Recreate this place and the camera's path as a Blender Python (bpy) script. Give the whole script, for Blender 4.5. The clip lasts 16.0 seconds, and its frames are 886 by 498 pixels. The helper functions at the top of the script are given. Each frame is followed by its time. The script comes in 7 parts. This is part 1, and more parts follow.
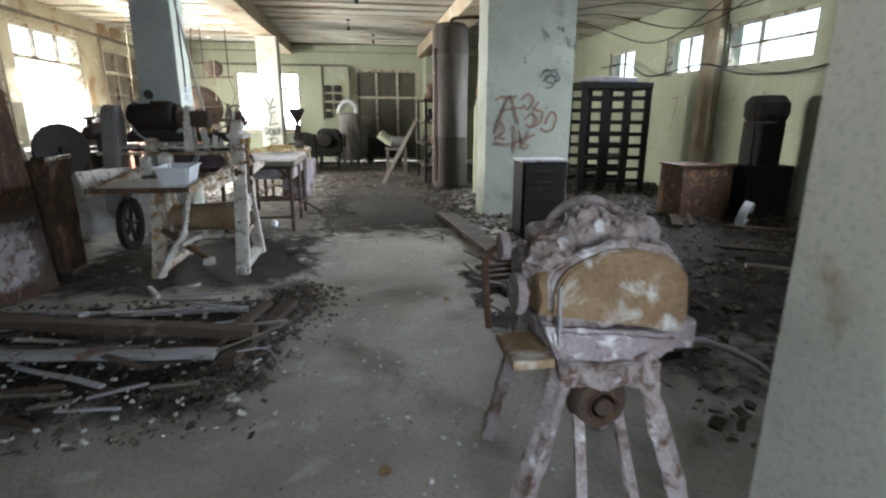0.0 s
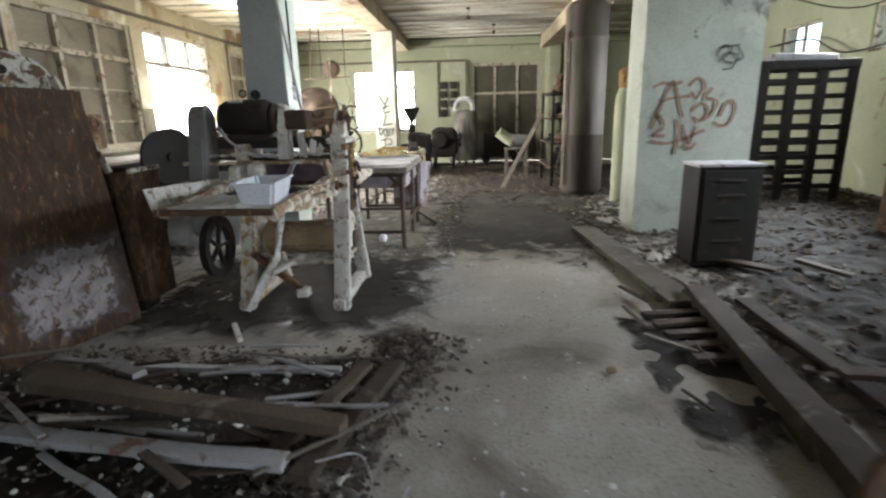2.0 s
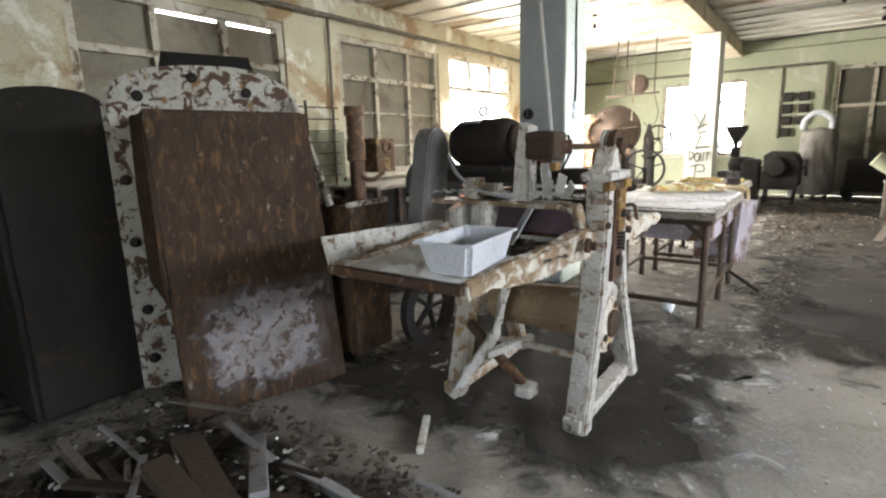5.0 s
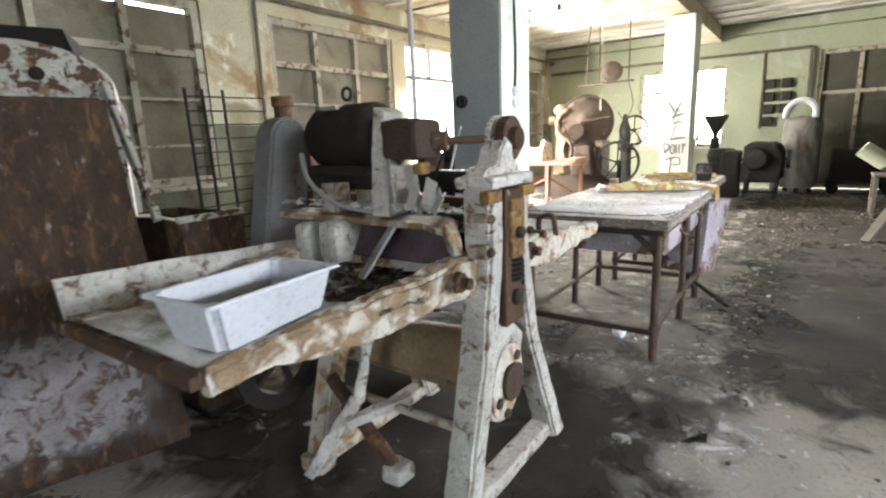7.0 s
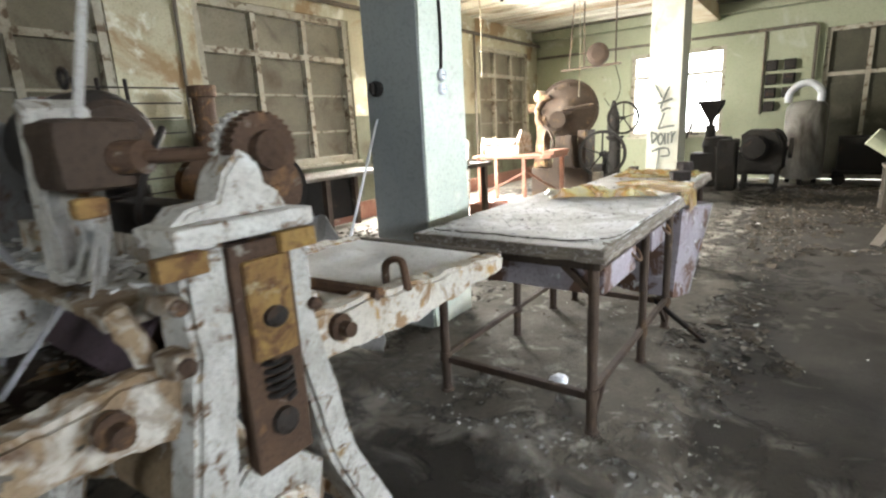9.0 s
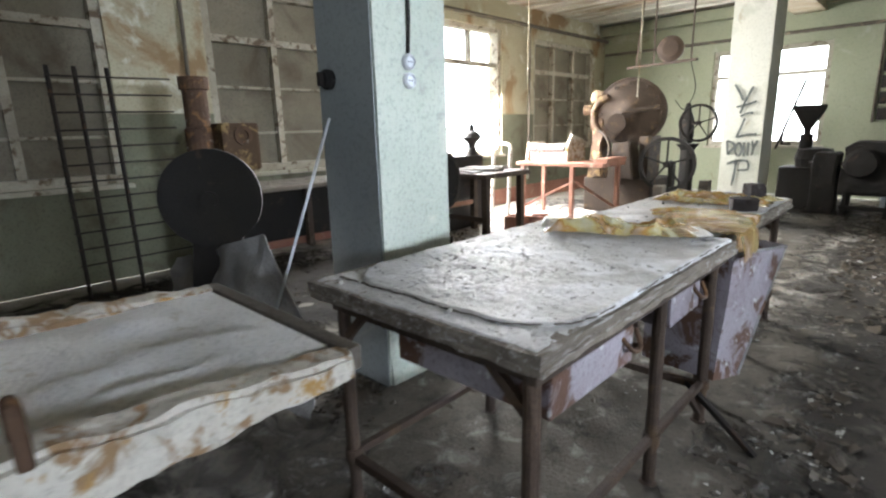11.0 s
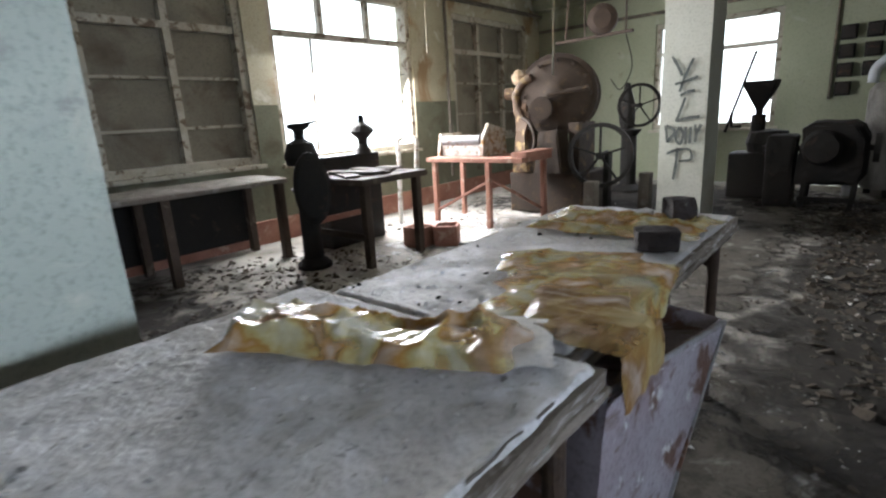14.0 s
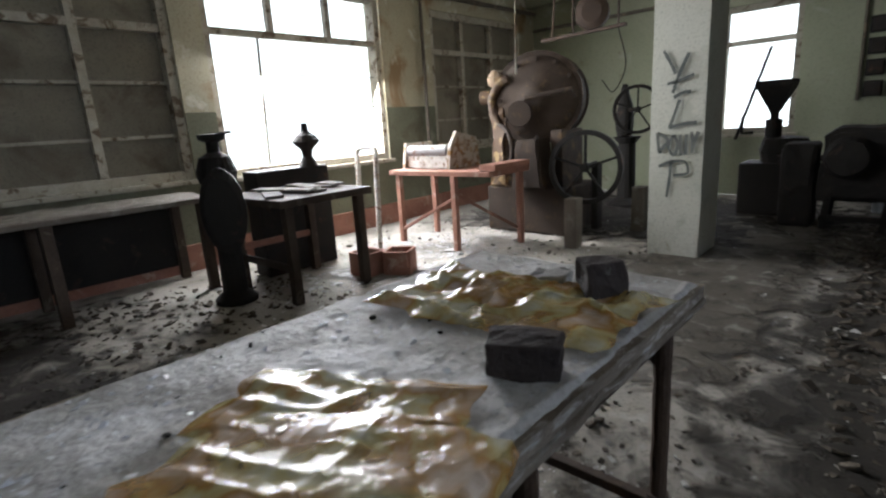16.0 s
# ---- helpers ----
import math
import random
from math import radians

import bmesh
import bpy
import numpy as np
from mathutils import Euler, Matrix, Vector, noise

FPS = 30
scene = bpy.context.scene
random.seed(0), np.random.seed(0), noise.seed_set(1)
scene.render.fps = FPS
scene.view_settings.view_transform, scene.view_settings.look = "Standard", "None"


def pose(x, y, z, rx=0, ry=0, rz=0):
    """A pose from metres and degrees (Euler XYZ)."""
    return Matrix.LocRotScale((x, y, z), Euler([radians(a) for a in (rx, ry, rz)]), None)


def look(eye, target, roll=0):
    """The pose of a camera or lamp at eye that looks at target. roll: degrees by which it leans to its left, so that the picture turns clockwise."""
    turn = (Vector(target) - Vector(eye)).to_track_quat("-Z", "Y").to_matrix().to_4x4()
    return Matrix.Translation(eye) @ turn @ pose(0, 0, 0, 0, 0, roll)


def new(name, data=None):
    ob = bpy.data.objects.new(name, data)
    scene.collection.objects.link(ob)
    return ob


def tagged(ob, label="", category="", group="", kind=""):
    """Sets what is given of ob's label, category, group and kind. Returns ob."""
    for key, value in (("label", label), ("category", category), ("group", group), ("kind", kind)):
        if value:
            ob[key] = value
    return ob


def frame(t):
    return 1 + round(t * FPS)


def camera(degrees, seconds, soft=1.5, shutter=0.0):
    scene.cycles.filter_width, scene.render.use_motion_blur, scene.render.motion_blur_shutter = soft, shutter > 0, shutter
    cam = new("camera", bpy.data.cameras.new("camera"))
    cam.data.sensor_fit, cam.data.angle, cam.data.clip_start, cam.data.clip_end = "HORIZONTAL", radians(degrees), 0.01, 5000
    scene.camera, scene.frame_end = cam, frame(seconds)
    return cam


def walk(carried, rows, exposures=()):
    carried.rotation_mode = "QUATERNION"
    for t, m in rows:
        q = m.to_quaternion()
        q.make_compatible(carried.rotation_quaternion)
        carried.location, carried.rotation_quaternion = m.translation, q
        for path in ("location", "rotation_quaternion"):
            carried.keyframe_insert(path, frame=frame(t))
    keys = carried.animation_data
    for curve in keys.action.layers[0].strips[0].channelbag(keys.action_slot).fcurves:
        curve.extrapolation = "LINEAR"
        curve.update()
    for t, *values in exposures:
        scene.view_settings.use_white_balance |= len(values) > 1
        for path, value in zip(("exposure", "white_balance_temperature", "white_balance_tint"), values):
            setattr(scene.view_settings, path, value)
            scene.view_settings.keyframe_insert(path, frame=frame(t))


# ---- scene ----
cam = camera(81.7, 16.0, soft=2.3, shutter=0.5)
EXPOSURES = [(0, 2.33, 6150, 12), (1.5, 2.38, 6350, 12), (3.5, 2.5, 6550, 13), (6, 2.93, 6500, 13), (7, 2.83, 6450, 12), (9, 2.5, 6450, 11),
             (11.5, 1.74, 5900, 13), (12.5, 1.42, 5750, 14), (14.5, 0.62, 5800, 13), (16, 0.24, 5800, 13)]
METRES, EYE, TILT, LEAN, TURN = 8.3, 1.40, 0.0, 0.0, -8.9
ROWS = [
    (0.0, 0.0, 0.0, 0.0, 0.05, -14.51, -0.18),
    (0.5, -0.0118, 0.0304, 0.001, 0.25, -13.56, 1.02),
    (1.0, -0.0158, 0.0668, -0.0015, 5.55, -13.89, 2.06),
    (1.5, -0.019, 0.0991, -0.0012, 10.25, -14.96, 0.17),
    (2.0, -0.0369, 0.1362, -0.0021, 12.11, -14.66, 1.33),
    (2.5, -0.0503, 0.1679, -0.0013, 19.16, -13.69, 2.28),
    (3.0, -0.0545, 0.2008, 0.0006, 29.88, -12.16, 1.08),
    (3.5, -0.0657, 0.227, -0.0012, 34.65, -11.41, 0.73),
    (6.0, -0.0854, 0.3378, -0.0008, 48.09, -12.42, 2.34),
    (6.5, -0.0813, 0.3699, -0.0013, 47.53, -13.08, 2.06),
    (7.0, -0.0896, 0.4019, -0.0033, 43.72, -12.25, 2.27),
    (7.5, -0.0889, 0.4296, -0.0041, 44.97, -12.71, 4.03),
    (8.0, -0.0813, 0.4652, -0.0022, 48.46, -12.84, 1.54),
    (8.5, -0.092, 0.4931, -0.0047, 46.92, -13.5, 1.42),
    (9.0, -0.1028, 0.5238, -0.0012, 44.12, -13.46, 2.96),
    (11.5, -0.1346, 0.6827, -0.0018, 53.5, -13.16, 1.38),
    (12.0, -0.144, 0.7185, -0.0041, 50.15, -13.25, 1.69),
    (12.5, -0.1536, 0.7484, -0.0045, 50.91, -14.07, 4.12),
    (13.0, -0.1561, 0.7827, -0.0046, 55.86, -14.66, 1.43),
    (13.5, -0.1699, 0.8064, -0.006, 54.02, -14.63, 1.21),
    (14.0, -0.186, 0.8343, -0.0045, 48.68, -14.42, 3.26),
    (14.5, -0.1881, 0.8668, -0.0055, 52.75, -14.13, 2.78),
    (15.0, -0.1921, 0.8962, -0.0061, 52.5, -15.09, 2.82),
    (15.5, -0.2062, 0.9254, -0.0046, 48.47, -14.01, 2.22),
    (16.0, -0.2118, 0.9585, -0.0067, 50.79, -13.72, 3.62),
]
walk(cam, [(t, pose(0, 0, EYE, TILT, LEAN, TURN) @ pose(METRES * x, METRES * y, METRES * z, 90 + pitch, roll, yaw)) for t, x, y, z, yaw, pitch, roll in ROWS],
     exposures=EXPOSURES)

# ---- world, sun, window light and added fill ----
SUN_EL, SUN_AZ = radians(41), radians(262)          # elevation; compass direction, clockwise from +y
world = bpy.data.worlds.new("sky")
scene.world = world
world.use_nodes = True
wn = world.node_tree.nodes
sky = wn.new("ShaderNodeTexSky")
sky.sky_type, sky.sun_disc = "NISHITA", False
sky.sun_elevation, sky.sun_rotation = SUN_EL, SUN_AZ
wn["Background"].inputs[1].default_value = 0.15
world.node_tree.links.new(sky.outputs[0], wn["Background"].inputs[0])

sun = bpy.data.lights.new("sun", "SUN")
sun.energy, sun.angle, sun.color = 5.0, radians(0.6), (1.0, 0.95, 0.86)
sd = Vector((math.sin(SUN_AZ) * math.cos(SUN_EL), math.cos(SUN_AZ) * math.cos(SUN_EL), math.sin(SUN_EL)))
new("sun", sun).matrix_world = look(sd * 30, (0, 0, 0))


def window_light(name, at, to, w, h, power, colour=(1, 0.97, 0.9), spread=180):
    """An area lamp that fills one opening, seen or added, and faces the room."""
    la = bpy.data.lights.new(name, "AREA")
    la.shape, la.size, la.size_y, la.energy, la.color, la.spread = "RECTANGLE", w, h, power, colour, radians(spread)
    new(name, la).matrix_world = look(at, to)


window_light("window_daylight", (-6.18, 11.95, 1.9), (-3.4, 11.8, 0.2), 2.3, 1.9, 400)
window_light("window_daylight", (-2.75, 17.12, 1.8), (-2.75, 14, 1.4), 1.8, 1.7, 24)
COOL = (0.86, 0.93, 1.0)
for y, ty, w, power in ((7.6, 7.2, 1.8, 18), (9.6, 7.0, 1.3, 62), (12.2, 12.0, 1.1, 2), (4.9, 7.4, 1.8, 22), (2.4, 3.0, 1.8, 4)):      # three seen high windows; the lamps at 4.9 and 2.4 are added fill
    window_light("window_daylight", (6.33, y, 2.55), (0.2, ty, 0.1), w, 0.7, power, COOL, 75)
# cool fill in an unseen doorway, standing in for a carried lamp
window_light("entrance_fill", (0.5, -2.5, 1.35), (1.5, 1.6, 0.3), 1.9, 2.3, 13, COOL, 120)

# ---- materials ----
MATS = {}


def nodes(name):
    m = bpy.data.materials.new(name)
    m.use_nodes = True
    nt = m.node_tree
    return m, nt, nt.nodes["Principled BSDF"]


def worn(name, base, vary, patch=None, amount=0.4, scale=3.0, grain=60.0, rough=0.75, metal=0.0, bump=0.25, patch2=None, amount2=0.3, scale2=9.0,
         stretch=(1, 1, 1), crisp=0.06, each=0.12, coat=0.0, spec=0.2, fade=""):
    """A worn surface: base colour mottled towards vary, crisp-edged patches of a second and a third colour, fine grain and relief."""
    m, nt, b = nodes(name)
    n, ln = nt.nodes, nt.links.new
    co = n.new("ShaderNodeTexCoord")
    mp = n.new("ShaderNodeMapping")
    mp.inputs["Scale"].default_value = stretch
    ln(co.outputs["Object"], mp.inputs["Vector"])
    info = n.new("ShaderNodeObjectInfo")
    off = n.new("ShaderNodeVectorMath")
    off.operation = "MULTIPLY_ADD"
    ln(info.outputs["Random"], off.inputs[0])
    off.inputs[1].default_value = (7.3, 4.1, 5.7)
    ln(mp.outputs[0], off.inputs[2])
    vec = off.outputs[0]

    def noise_tex(sc, detail, dist=0.0, w=0.0):
        t = n.new("ShaderNodeTexNoise")
        t.inputs["Scale"].default_value, t.inputs["Detail"].default_value, t.inputs["Distortion"].default_value = sc, detail, dist
        t.inputs["Roughness"].default_value = 0.62
        ln(vec, t.inputs["Vector"])
        return t.outputs["Fac"]

    def ramp(f, lo, hi):
        r = n.new("ShaderNodeMapRange")
        r.inputs["From Min"].default_value, r.inputs["From Max"].default_value = lo, hi
        ln(f, r.inputs["Value"])
        return r.outputs["Result"]

    def mix(f, a, c):
        x = n.new("ShaderNodeMix")
        x.data_type = "RGBA"
        ln(f, x.inputs["Factor"])
        for sock, v in ((x.inputs["A"], a), (x.inputs["B"], c)):
            if isinstance(v, tuple):
                sock.default_value = (*v, 1)
            else:
                ln(v, sock)
        return x.outputs["Result"]

    big, fine = noise_tex(scale * 0.7, 6, 0.4), noise_tex(grain, 4)
    col = mix(ramp(big, 0.35, 0.65), base, vary)
    col = mix(ramp(fine, 0.5, 0.85), col, tuple(0.6 * v for v in vary))
    height = fine
    if patch:
        f = ramp(noise_tex(scale * 1.3, 9, 0.6), 1 - amount - 0.02 if amount > 0.5 else 0.68 - amount * 0.36, (1 - amount - 0.02 if amount > 0.5 else 0.68 - amount * 0.36) + crisp)
        col = mix(f, col, patch)
        h = n.new("ShaderNodeMath")
        h.operation = "MULTIPLY_ADD"
        ln(f, h.inputs[0])
        h.inputs[1].default_value = -0.3
        ln(height, h.inputs[2])
        height = h.outputs[0]
    if patch2:
        f2 = ramp(noise_tex(scale2, 8, 0.3), 0.68 - amount2 * 0.36, 0.68 - amount2 * 0.36 + crisp)
        col = mix(f2, col, patch2)
    if each:
        hs = n.new("ShaderNodeHueSaturation")
        ln(ramp(info.outputs["Random"], 0, 1), hs.inputs["Fac"])
        hs.inputs["Fac"].default_value = 1
        hs.inputs["Value"].default_value = 1 - 2 * each
        ln(col, hs.inputs["Color"])
        col = hs.outputs["Color"]
    ln(col, b.inputs["Base Color"])
    rr = n.new("ShaderNodeMapRange")
    rr.inputs["To Min"].default_value, rr.inputs["To Max"].default_value = max(rough - 0.15, 0.05), min(rough + 0.15, 1)
    ln(big, rr.inputs["Value"])
    ln(rr.outputs[0], b.inputs["Roughness"])
    b.inputs["Metallic"].default_value = metal
    b.inputs["Specular IOR Level"].default_value = spec
    if fade:                              # the layer thins out towards its border
        sep = n.new("ShaderNodeSeparateXYZ")
        ln(co.outputs["Generated"], sep.inputs[0])

        def calc(op, a, c):
            q = n.new("ShaderNodeMath")
            q.operation = op
            for sock, v in zip(q.inputs, (a, c)):
                if isinstance(v, (int, float)):
                    sock.default_value = v
                else:
                    ln(v, sock)
            return q.outputs[0]

        dx, dy = (calc("ABSOLUTE", calc("SUBTRACT", s, 0.5), 0) for s in (sep.outputs[2 if fade == "wall" else 0], sep.outputs[1]))
        far = calc("SQRT", calc("ADD", calc("MULTIPLY", dx, dx), calc("MULTIPLY", dy, dy)), 0) if fade == "round" else calc("MAXIMUM", dx, dy)
        cover = calc("ADD", calc("MULTIPLY", calc("SUBTRACT", 0.5, far), 2.2 if fade == "round" else 6.0), calc("MULTIPLY", calc("SUBTRACT", noise_tex(7.0 if fade == "round" else 4.0, 9, 0.8), 0.64), 6.0 if fade == "round" else 4.0))
        ln(ramp(cover, -0.1, 0.7), b.inputs["Alpha"])
    b.inputs["Coat Weight"].default_value = coat
    bp = n.new("ShaderNodeBump")
    bp.inputs["Strength"].default_value, bp.inputs["Distance"].default_value = bump, 0.012
    ln(height, bp.inputs["Height"])
    ln(bp.outputs[0], b.inputs["Normal"])
    MATS[name] = m
    return m


PLASTER = worn("plaster", (0.43, 0.40, 0.29), (0.33, 0.30, 0.21), (0.24, 0.165, 0.09), 0.45, 0.9, 40, 0.9, bump=0.3, patch2=(0.58, 0.57, 0.49), amount2=0.35, scale2=2.4, crisp=0.1)
PLASTER_GREEN = worn("green_plaster", (0.28, 0.30, 0.20), (0.33, 0.34, 0.245), (0.40, 0.40, 0.33), 0.22, 1.2, 40, 0.85, bump=0.25, patch2=(0.20, 0.18, 0.11), amount2=0.18, scale2=3.1, crisp=0.12)
# green plaster copied darker, so the wall's low light sits in the colour
DADO = worn("dimmed_green_dado", (0.175, 0.18, 0.125), (0.125, 0.125, 0.085), (0.085, 0.075, 0.05), 0.4, 1.3, 40, 0.85, bump=0.25, patch2=(0.25, 0.25, 0.19), amount2=0.2, scale2=3.1, crisp=0.15)
CEILING = worn("ceiling_plaster", (0.66, 0.65, 0.58), (0.58, 0.56, 0.47), (0.30, 0.23, 0.15), 0.48, 0.8, 30, 0.95, bump=0.3, patch2=(0.45, 0.40, 0.30), amount2=0.3, scale2=1.7, stretch=(0.35, 1.6, 1), crisp=0.12)
BEAM = worn("beam_paint", (0.45, 0.40, 0.30), (0.36, 0.29, 0.19), (0.24, 0.16, 0.09), 0.45, 1.6, 40, 0.9, bump=0.3, crisp=0.15)
COLUMN = worn("column_paint", (0.50, 0.535, 0.46), (0.42, 0.455, 0.39), (0.57, 0.575, 0.48), 0.35, 1.4, 50, 0.75, bump=0.2, patch2=(0.33, 0.33, 0.30), amount2=0.15, scale2=5, crisp=0.1)
COLUMN_GREY = worn("column_grey_paint", (0.37, 0.39, 0.335), (0.29, 0.31, 0.265), (0.43, 0.44, 0.37), 0.35, 1.4, 50, 0.8, bump=0.25, patch2=(0.20, 0.19, 0.165), amount2=0.3, scale2=3.2, crisp=0.18)
COLUMN_WHITE = worn("column_whitewash", (0.66, 0.66, 0.58), (0.57, 0.57, 0.48), (0.36, 0.31, 0.22), 0.15, 1.8, 50, 0.8, bump=0.25, patch2=(0.5, 0.5, 0.42), amount2=0.3, scale2=4, crisp=0.1)
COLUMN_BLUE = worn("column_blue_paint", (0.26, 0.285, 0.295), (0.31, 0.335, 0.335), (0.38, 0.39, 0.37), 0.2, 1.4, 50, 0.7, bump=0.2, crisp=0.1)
CONCRETE = worn("concrete_floor", (0.33, 0.308, 0.272), (0.225, 0.206, 0.178), (0.125, 0.11, 0.088), 0.46, 1.1, 45, 0.92, bump=0.4, patch2=(0.40, 0.39, 0.36), amount2=0.22, scale2=4.2, crisp=0.2, each=0)
SHUTTER = worn("fibreboard", (0.25, 0.225, 0.17), (0.18, 0.16, 0.12), (0.11, 0.09, 0.065), 0.42, 1.5, 50, 0.85, bump=0.15, crisp=0.2)
FRAME = worn("window_frame_paint", (0.45, 0.42, 0.34), (0.33, 0.30, 0.235), (0.14, 0.105, 0.07), 0.4, 5, 80, 0.75, bump=0.3, crisp=0.08)
RUST = worn("rust", (0.105, 0.062, 0.038), (0.066, 0.042, 0.03), (0.19, 0.105, 0.05), 0.35, 8, 90, 0.85, bump=0.4, patch2=(0.27, 0.25, 0.22), amount2=0.2, scale2=16, crisp=0.08)
RUST_PANEL = worn("rusted_enamel_panel", (0.075, 0.044, 0.026), (0.040, 0.026, 0.020), (0.15, 0.082, 0.034), 0.42, 17.0, 90, 0.7, bump=0.45, patch2=(0.36, 0.33, 0.28), amount2=0.16, scale2=24, stretch=(1.3, 1.3, 0.5), crisp=0.16)
ENAMEL = worn("chipped_white_enamel", (0.54, 0.52, 0.47), (0.43, 0.41, 0.35), (0.10, 0.06, 0.04), 0.46, 11.0, 70, 0.6, bump=0.4, patch2=(0.26, 0.15, 0.07), amount2=0.2, scale2=14, crisp=0.04)
CAST_WHITE = worn("flaking_white_cast_iron", (0.66, 0.65, 0.60), (0.46, 0.43, 0.38), (0.17, 0.105, 0.06), 0.37, 15, 80, 0.7, bump=0.7, patch2=(0.33, 0.22, 0.10), amount2=0.22, scale2=20, crisp=0.1)
CAST_RUST = worn("rusty_white_cast_iron", (0.60, 0.57, 0.50), (0.47, 0.42, 0.35), (0.27, 0.175, 0.095), 0.5, 9, 80, 0.7, bump=0.45, patch2=(0.38, 0.23, 0.08), amount2=0.3, scale2=12, crisp=0.08)
DARK_IRON = worn("dark_iron", (0.024, 0.022, 0.021), (0.04, 0.033, 0.028), (0.09, 0.052, 0.032), 0.25, 6, 80, 0.65, 0.3, bump=0.35, crisp=0.1)
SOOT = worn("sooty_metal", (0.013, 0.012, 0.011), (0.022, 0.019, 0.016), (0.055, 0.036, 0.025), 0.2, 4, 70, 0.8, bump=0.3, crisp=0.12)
YELLOW_RUST = worn("yellow_primer", (0.30, 0.19, 0.065), (0.20, 0.11, 0.045), (0.12, 0.06, 0.03), 0.5, 14, 90, 0.8, bump=0.5, patch2=(0.42, 0.36, 0.24), amount2=0.12, scale2=20, crisp=0.12)
CAST_TAN = worn("tan_rusted_cast_arm", (0.31, 0.225, 0.14), (0.20, 0.13, 0.075), (0.58, 0.54, 0.47), 0.52, 10, 80, 0.8, bump=0.8, patch2=(0.10, 0.055, 0.032), amount2=0.34, scale2=10, crisp=0.14)
SCRAPER = worn("violet_brown_sheet", (0.115, 0.08, 0.095), (0.07, 0.05, 0.055), (0.22, 0.20, 0.21), 0.2, 8, 80, 0.7, bump=0.4, crisp=0.1)
MACHINE_YELLOW = worn("machine_yellow_paint", (0.30, 0.215, 0.10), (0.21, 0.14, 0.06), (0.075, 0.045, 0.025), 0.6, 5, 80, 0.65, bump=0.35, crisp=0.08)
WOOD_DARK = worn("weathered_dark_wood", (0.082, 0.06, 0.043), (0.052, 0.039, 0.03), (0.19, 0.165, 0.135), 0.25, 3, 60, 0.85, bump=0.4, stretch=(1, 1, 1), crisp=0.12, each=0.2)
WOOD_GREY = worn("dusty_grey_wood", (0.19, 0.17, 0.145), (0.125, 0.105, 0.085), (0.31, 0.30, 0.28), 0.3, 3.5, 70, 0.9, bump=0.4, crisp=0.15, each=0.2)
WOOD_RED = worn("reddish_wood", (0.33, 0.17, 0.12), (0.25, 0.12, 0.085), (0.42, 0.30, 0.24), 0.3, 4, 70, 0.8, bump=0.3, crisp=0.12)
TABLE_TOP = worn("dusty_table_top", (0.66, 0.655, 0.645), (0.43, 0.41, 0.38), (0.82, 0.82, 0.83), 0.5, 3.4, 55, 0.68, bump=0.5, patch2=(0.34, 0.27, 0.14), amount2=0.10, scale2=5, crisp=0.2, spec=0.35)
DUST = worn("white_powder", (0.62, 0.61, 0.58), (0.50, 0.49, 0.46), (0.36, 0.34, 0.30), 0.25, 12, 90, 0.95, bump=0.5, crisp=0.15)
DEBRIS = worn("debris_flakes", (0.20, 0.18, 0.15), (0.12, 0.105, 0.085), (0.42, 0.41, 0.38), 0.25, 14, 80, 0.9, bump=0.3, crisp=0.1)
PLASTIC_WHITE = worn("dusty_white_plastic", (0.66, 0.68, 0.72), (0.60, 0.62, 0.65), (0.45, 0.44, 0.42), 0.2, 6, 60, 0.45, bump=0.08, crisp=0.2)
STEEL_GREY = worn("grey_painted_steel", (0.34, 0.34, 0.35), (0.28, 0.27, 0.27), (0.16, 0.09, 0.06), 0.3, 6, 70, 0.6, bump=0.25, crisp=0.08)
LAVENDER_STEEL = worn("violet_grey_steel", (0.31, 0.285, 0.31), (0.22, 0.185, 0.20), (0.105, 0.06, 0.042), 0.5, 5, 70, 0.6, bump=0.3, patch2=(0.50, 0.49, 0.49), amount2=0.2, scale2=13, crisp=0.07)
PIPE_PAINT = worn("pipe_paint", (0.16, 0.14, 0.11), (0.11, 0.095, 0.075), (0.25, 0.2, 0.14), 0.3, 6, 70, 0.8, bump=0.2)
BRICK = worn("sooty_brick", (0.07, 0.055, 0.05), (0.045, 0.038, 0.036), (0.14, 0.13, 0.12), 0.25, 9, 90, 0.9, bump=0.5, crisp=0.1)
GROUND = worn("outside_ground", (0.42, 0.42, 0.36), (0.36, 0.37, 0.29), (0.30, 0.32, 0.20), 0.3, 0.6, 12, 0.95, bump=0.2, crisp=0.2)
GRAFFITI_BROWN = worn("brown_spray_paint", (0.19, 0.125, 0.09), (0.24, 0.16, 0.12), None, rough=0.7, bump=0.05)
GRAFFITI_BLACK = worn("black_spray_paint", (0.085, 0.095, 0.09), (0.14, 0.145, 0.13), None, rough=0.7, bump=0.05)
TAN_METAL = worn("tan_rusted_iron", (0.27, 0.20, 0.12), (0.19, 0.13, 0.08), (0.38, 0.35, 0.30), 0.3, 6, 70, 0.8, bump=0.5, patch2=(0.10, 0.055, 0.03), amount2=0.3, scale2=10, crisp=0.1)
LITTER = worn("dark_litter", (0.085, 0.068, 0.05), (0.05, 0.042, 0.034), (0.15, 0.13, 0.10), 0.3, 9, 80, 0.95, bump=0.3, crisp=0.15, each=0)
DOOR = worn("dark_green_door_paint", (0.095, 0.09, 0.065), (0.065, 0.062, 0.045), (0.15, 0.14, 0.105), 0.25, 2, 50, 0.7, bump=0.2, crisp=0.15)
POWDER = worn("thin_powder", (0.62, 0.61, 0.60), (0.46, 0.45, 0.44), None, scale=8, rough=0.95, bump=0.4, fade="round")
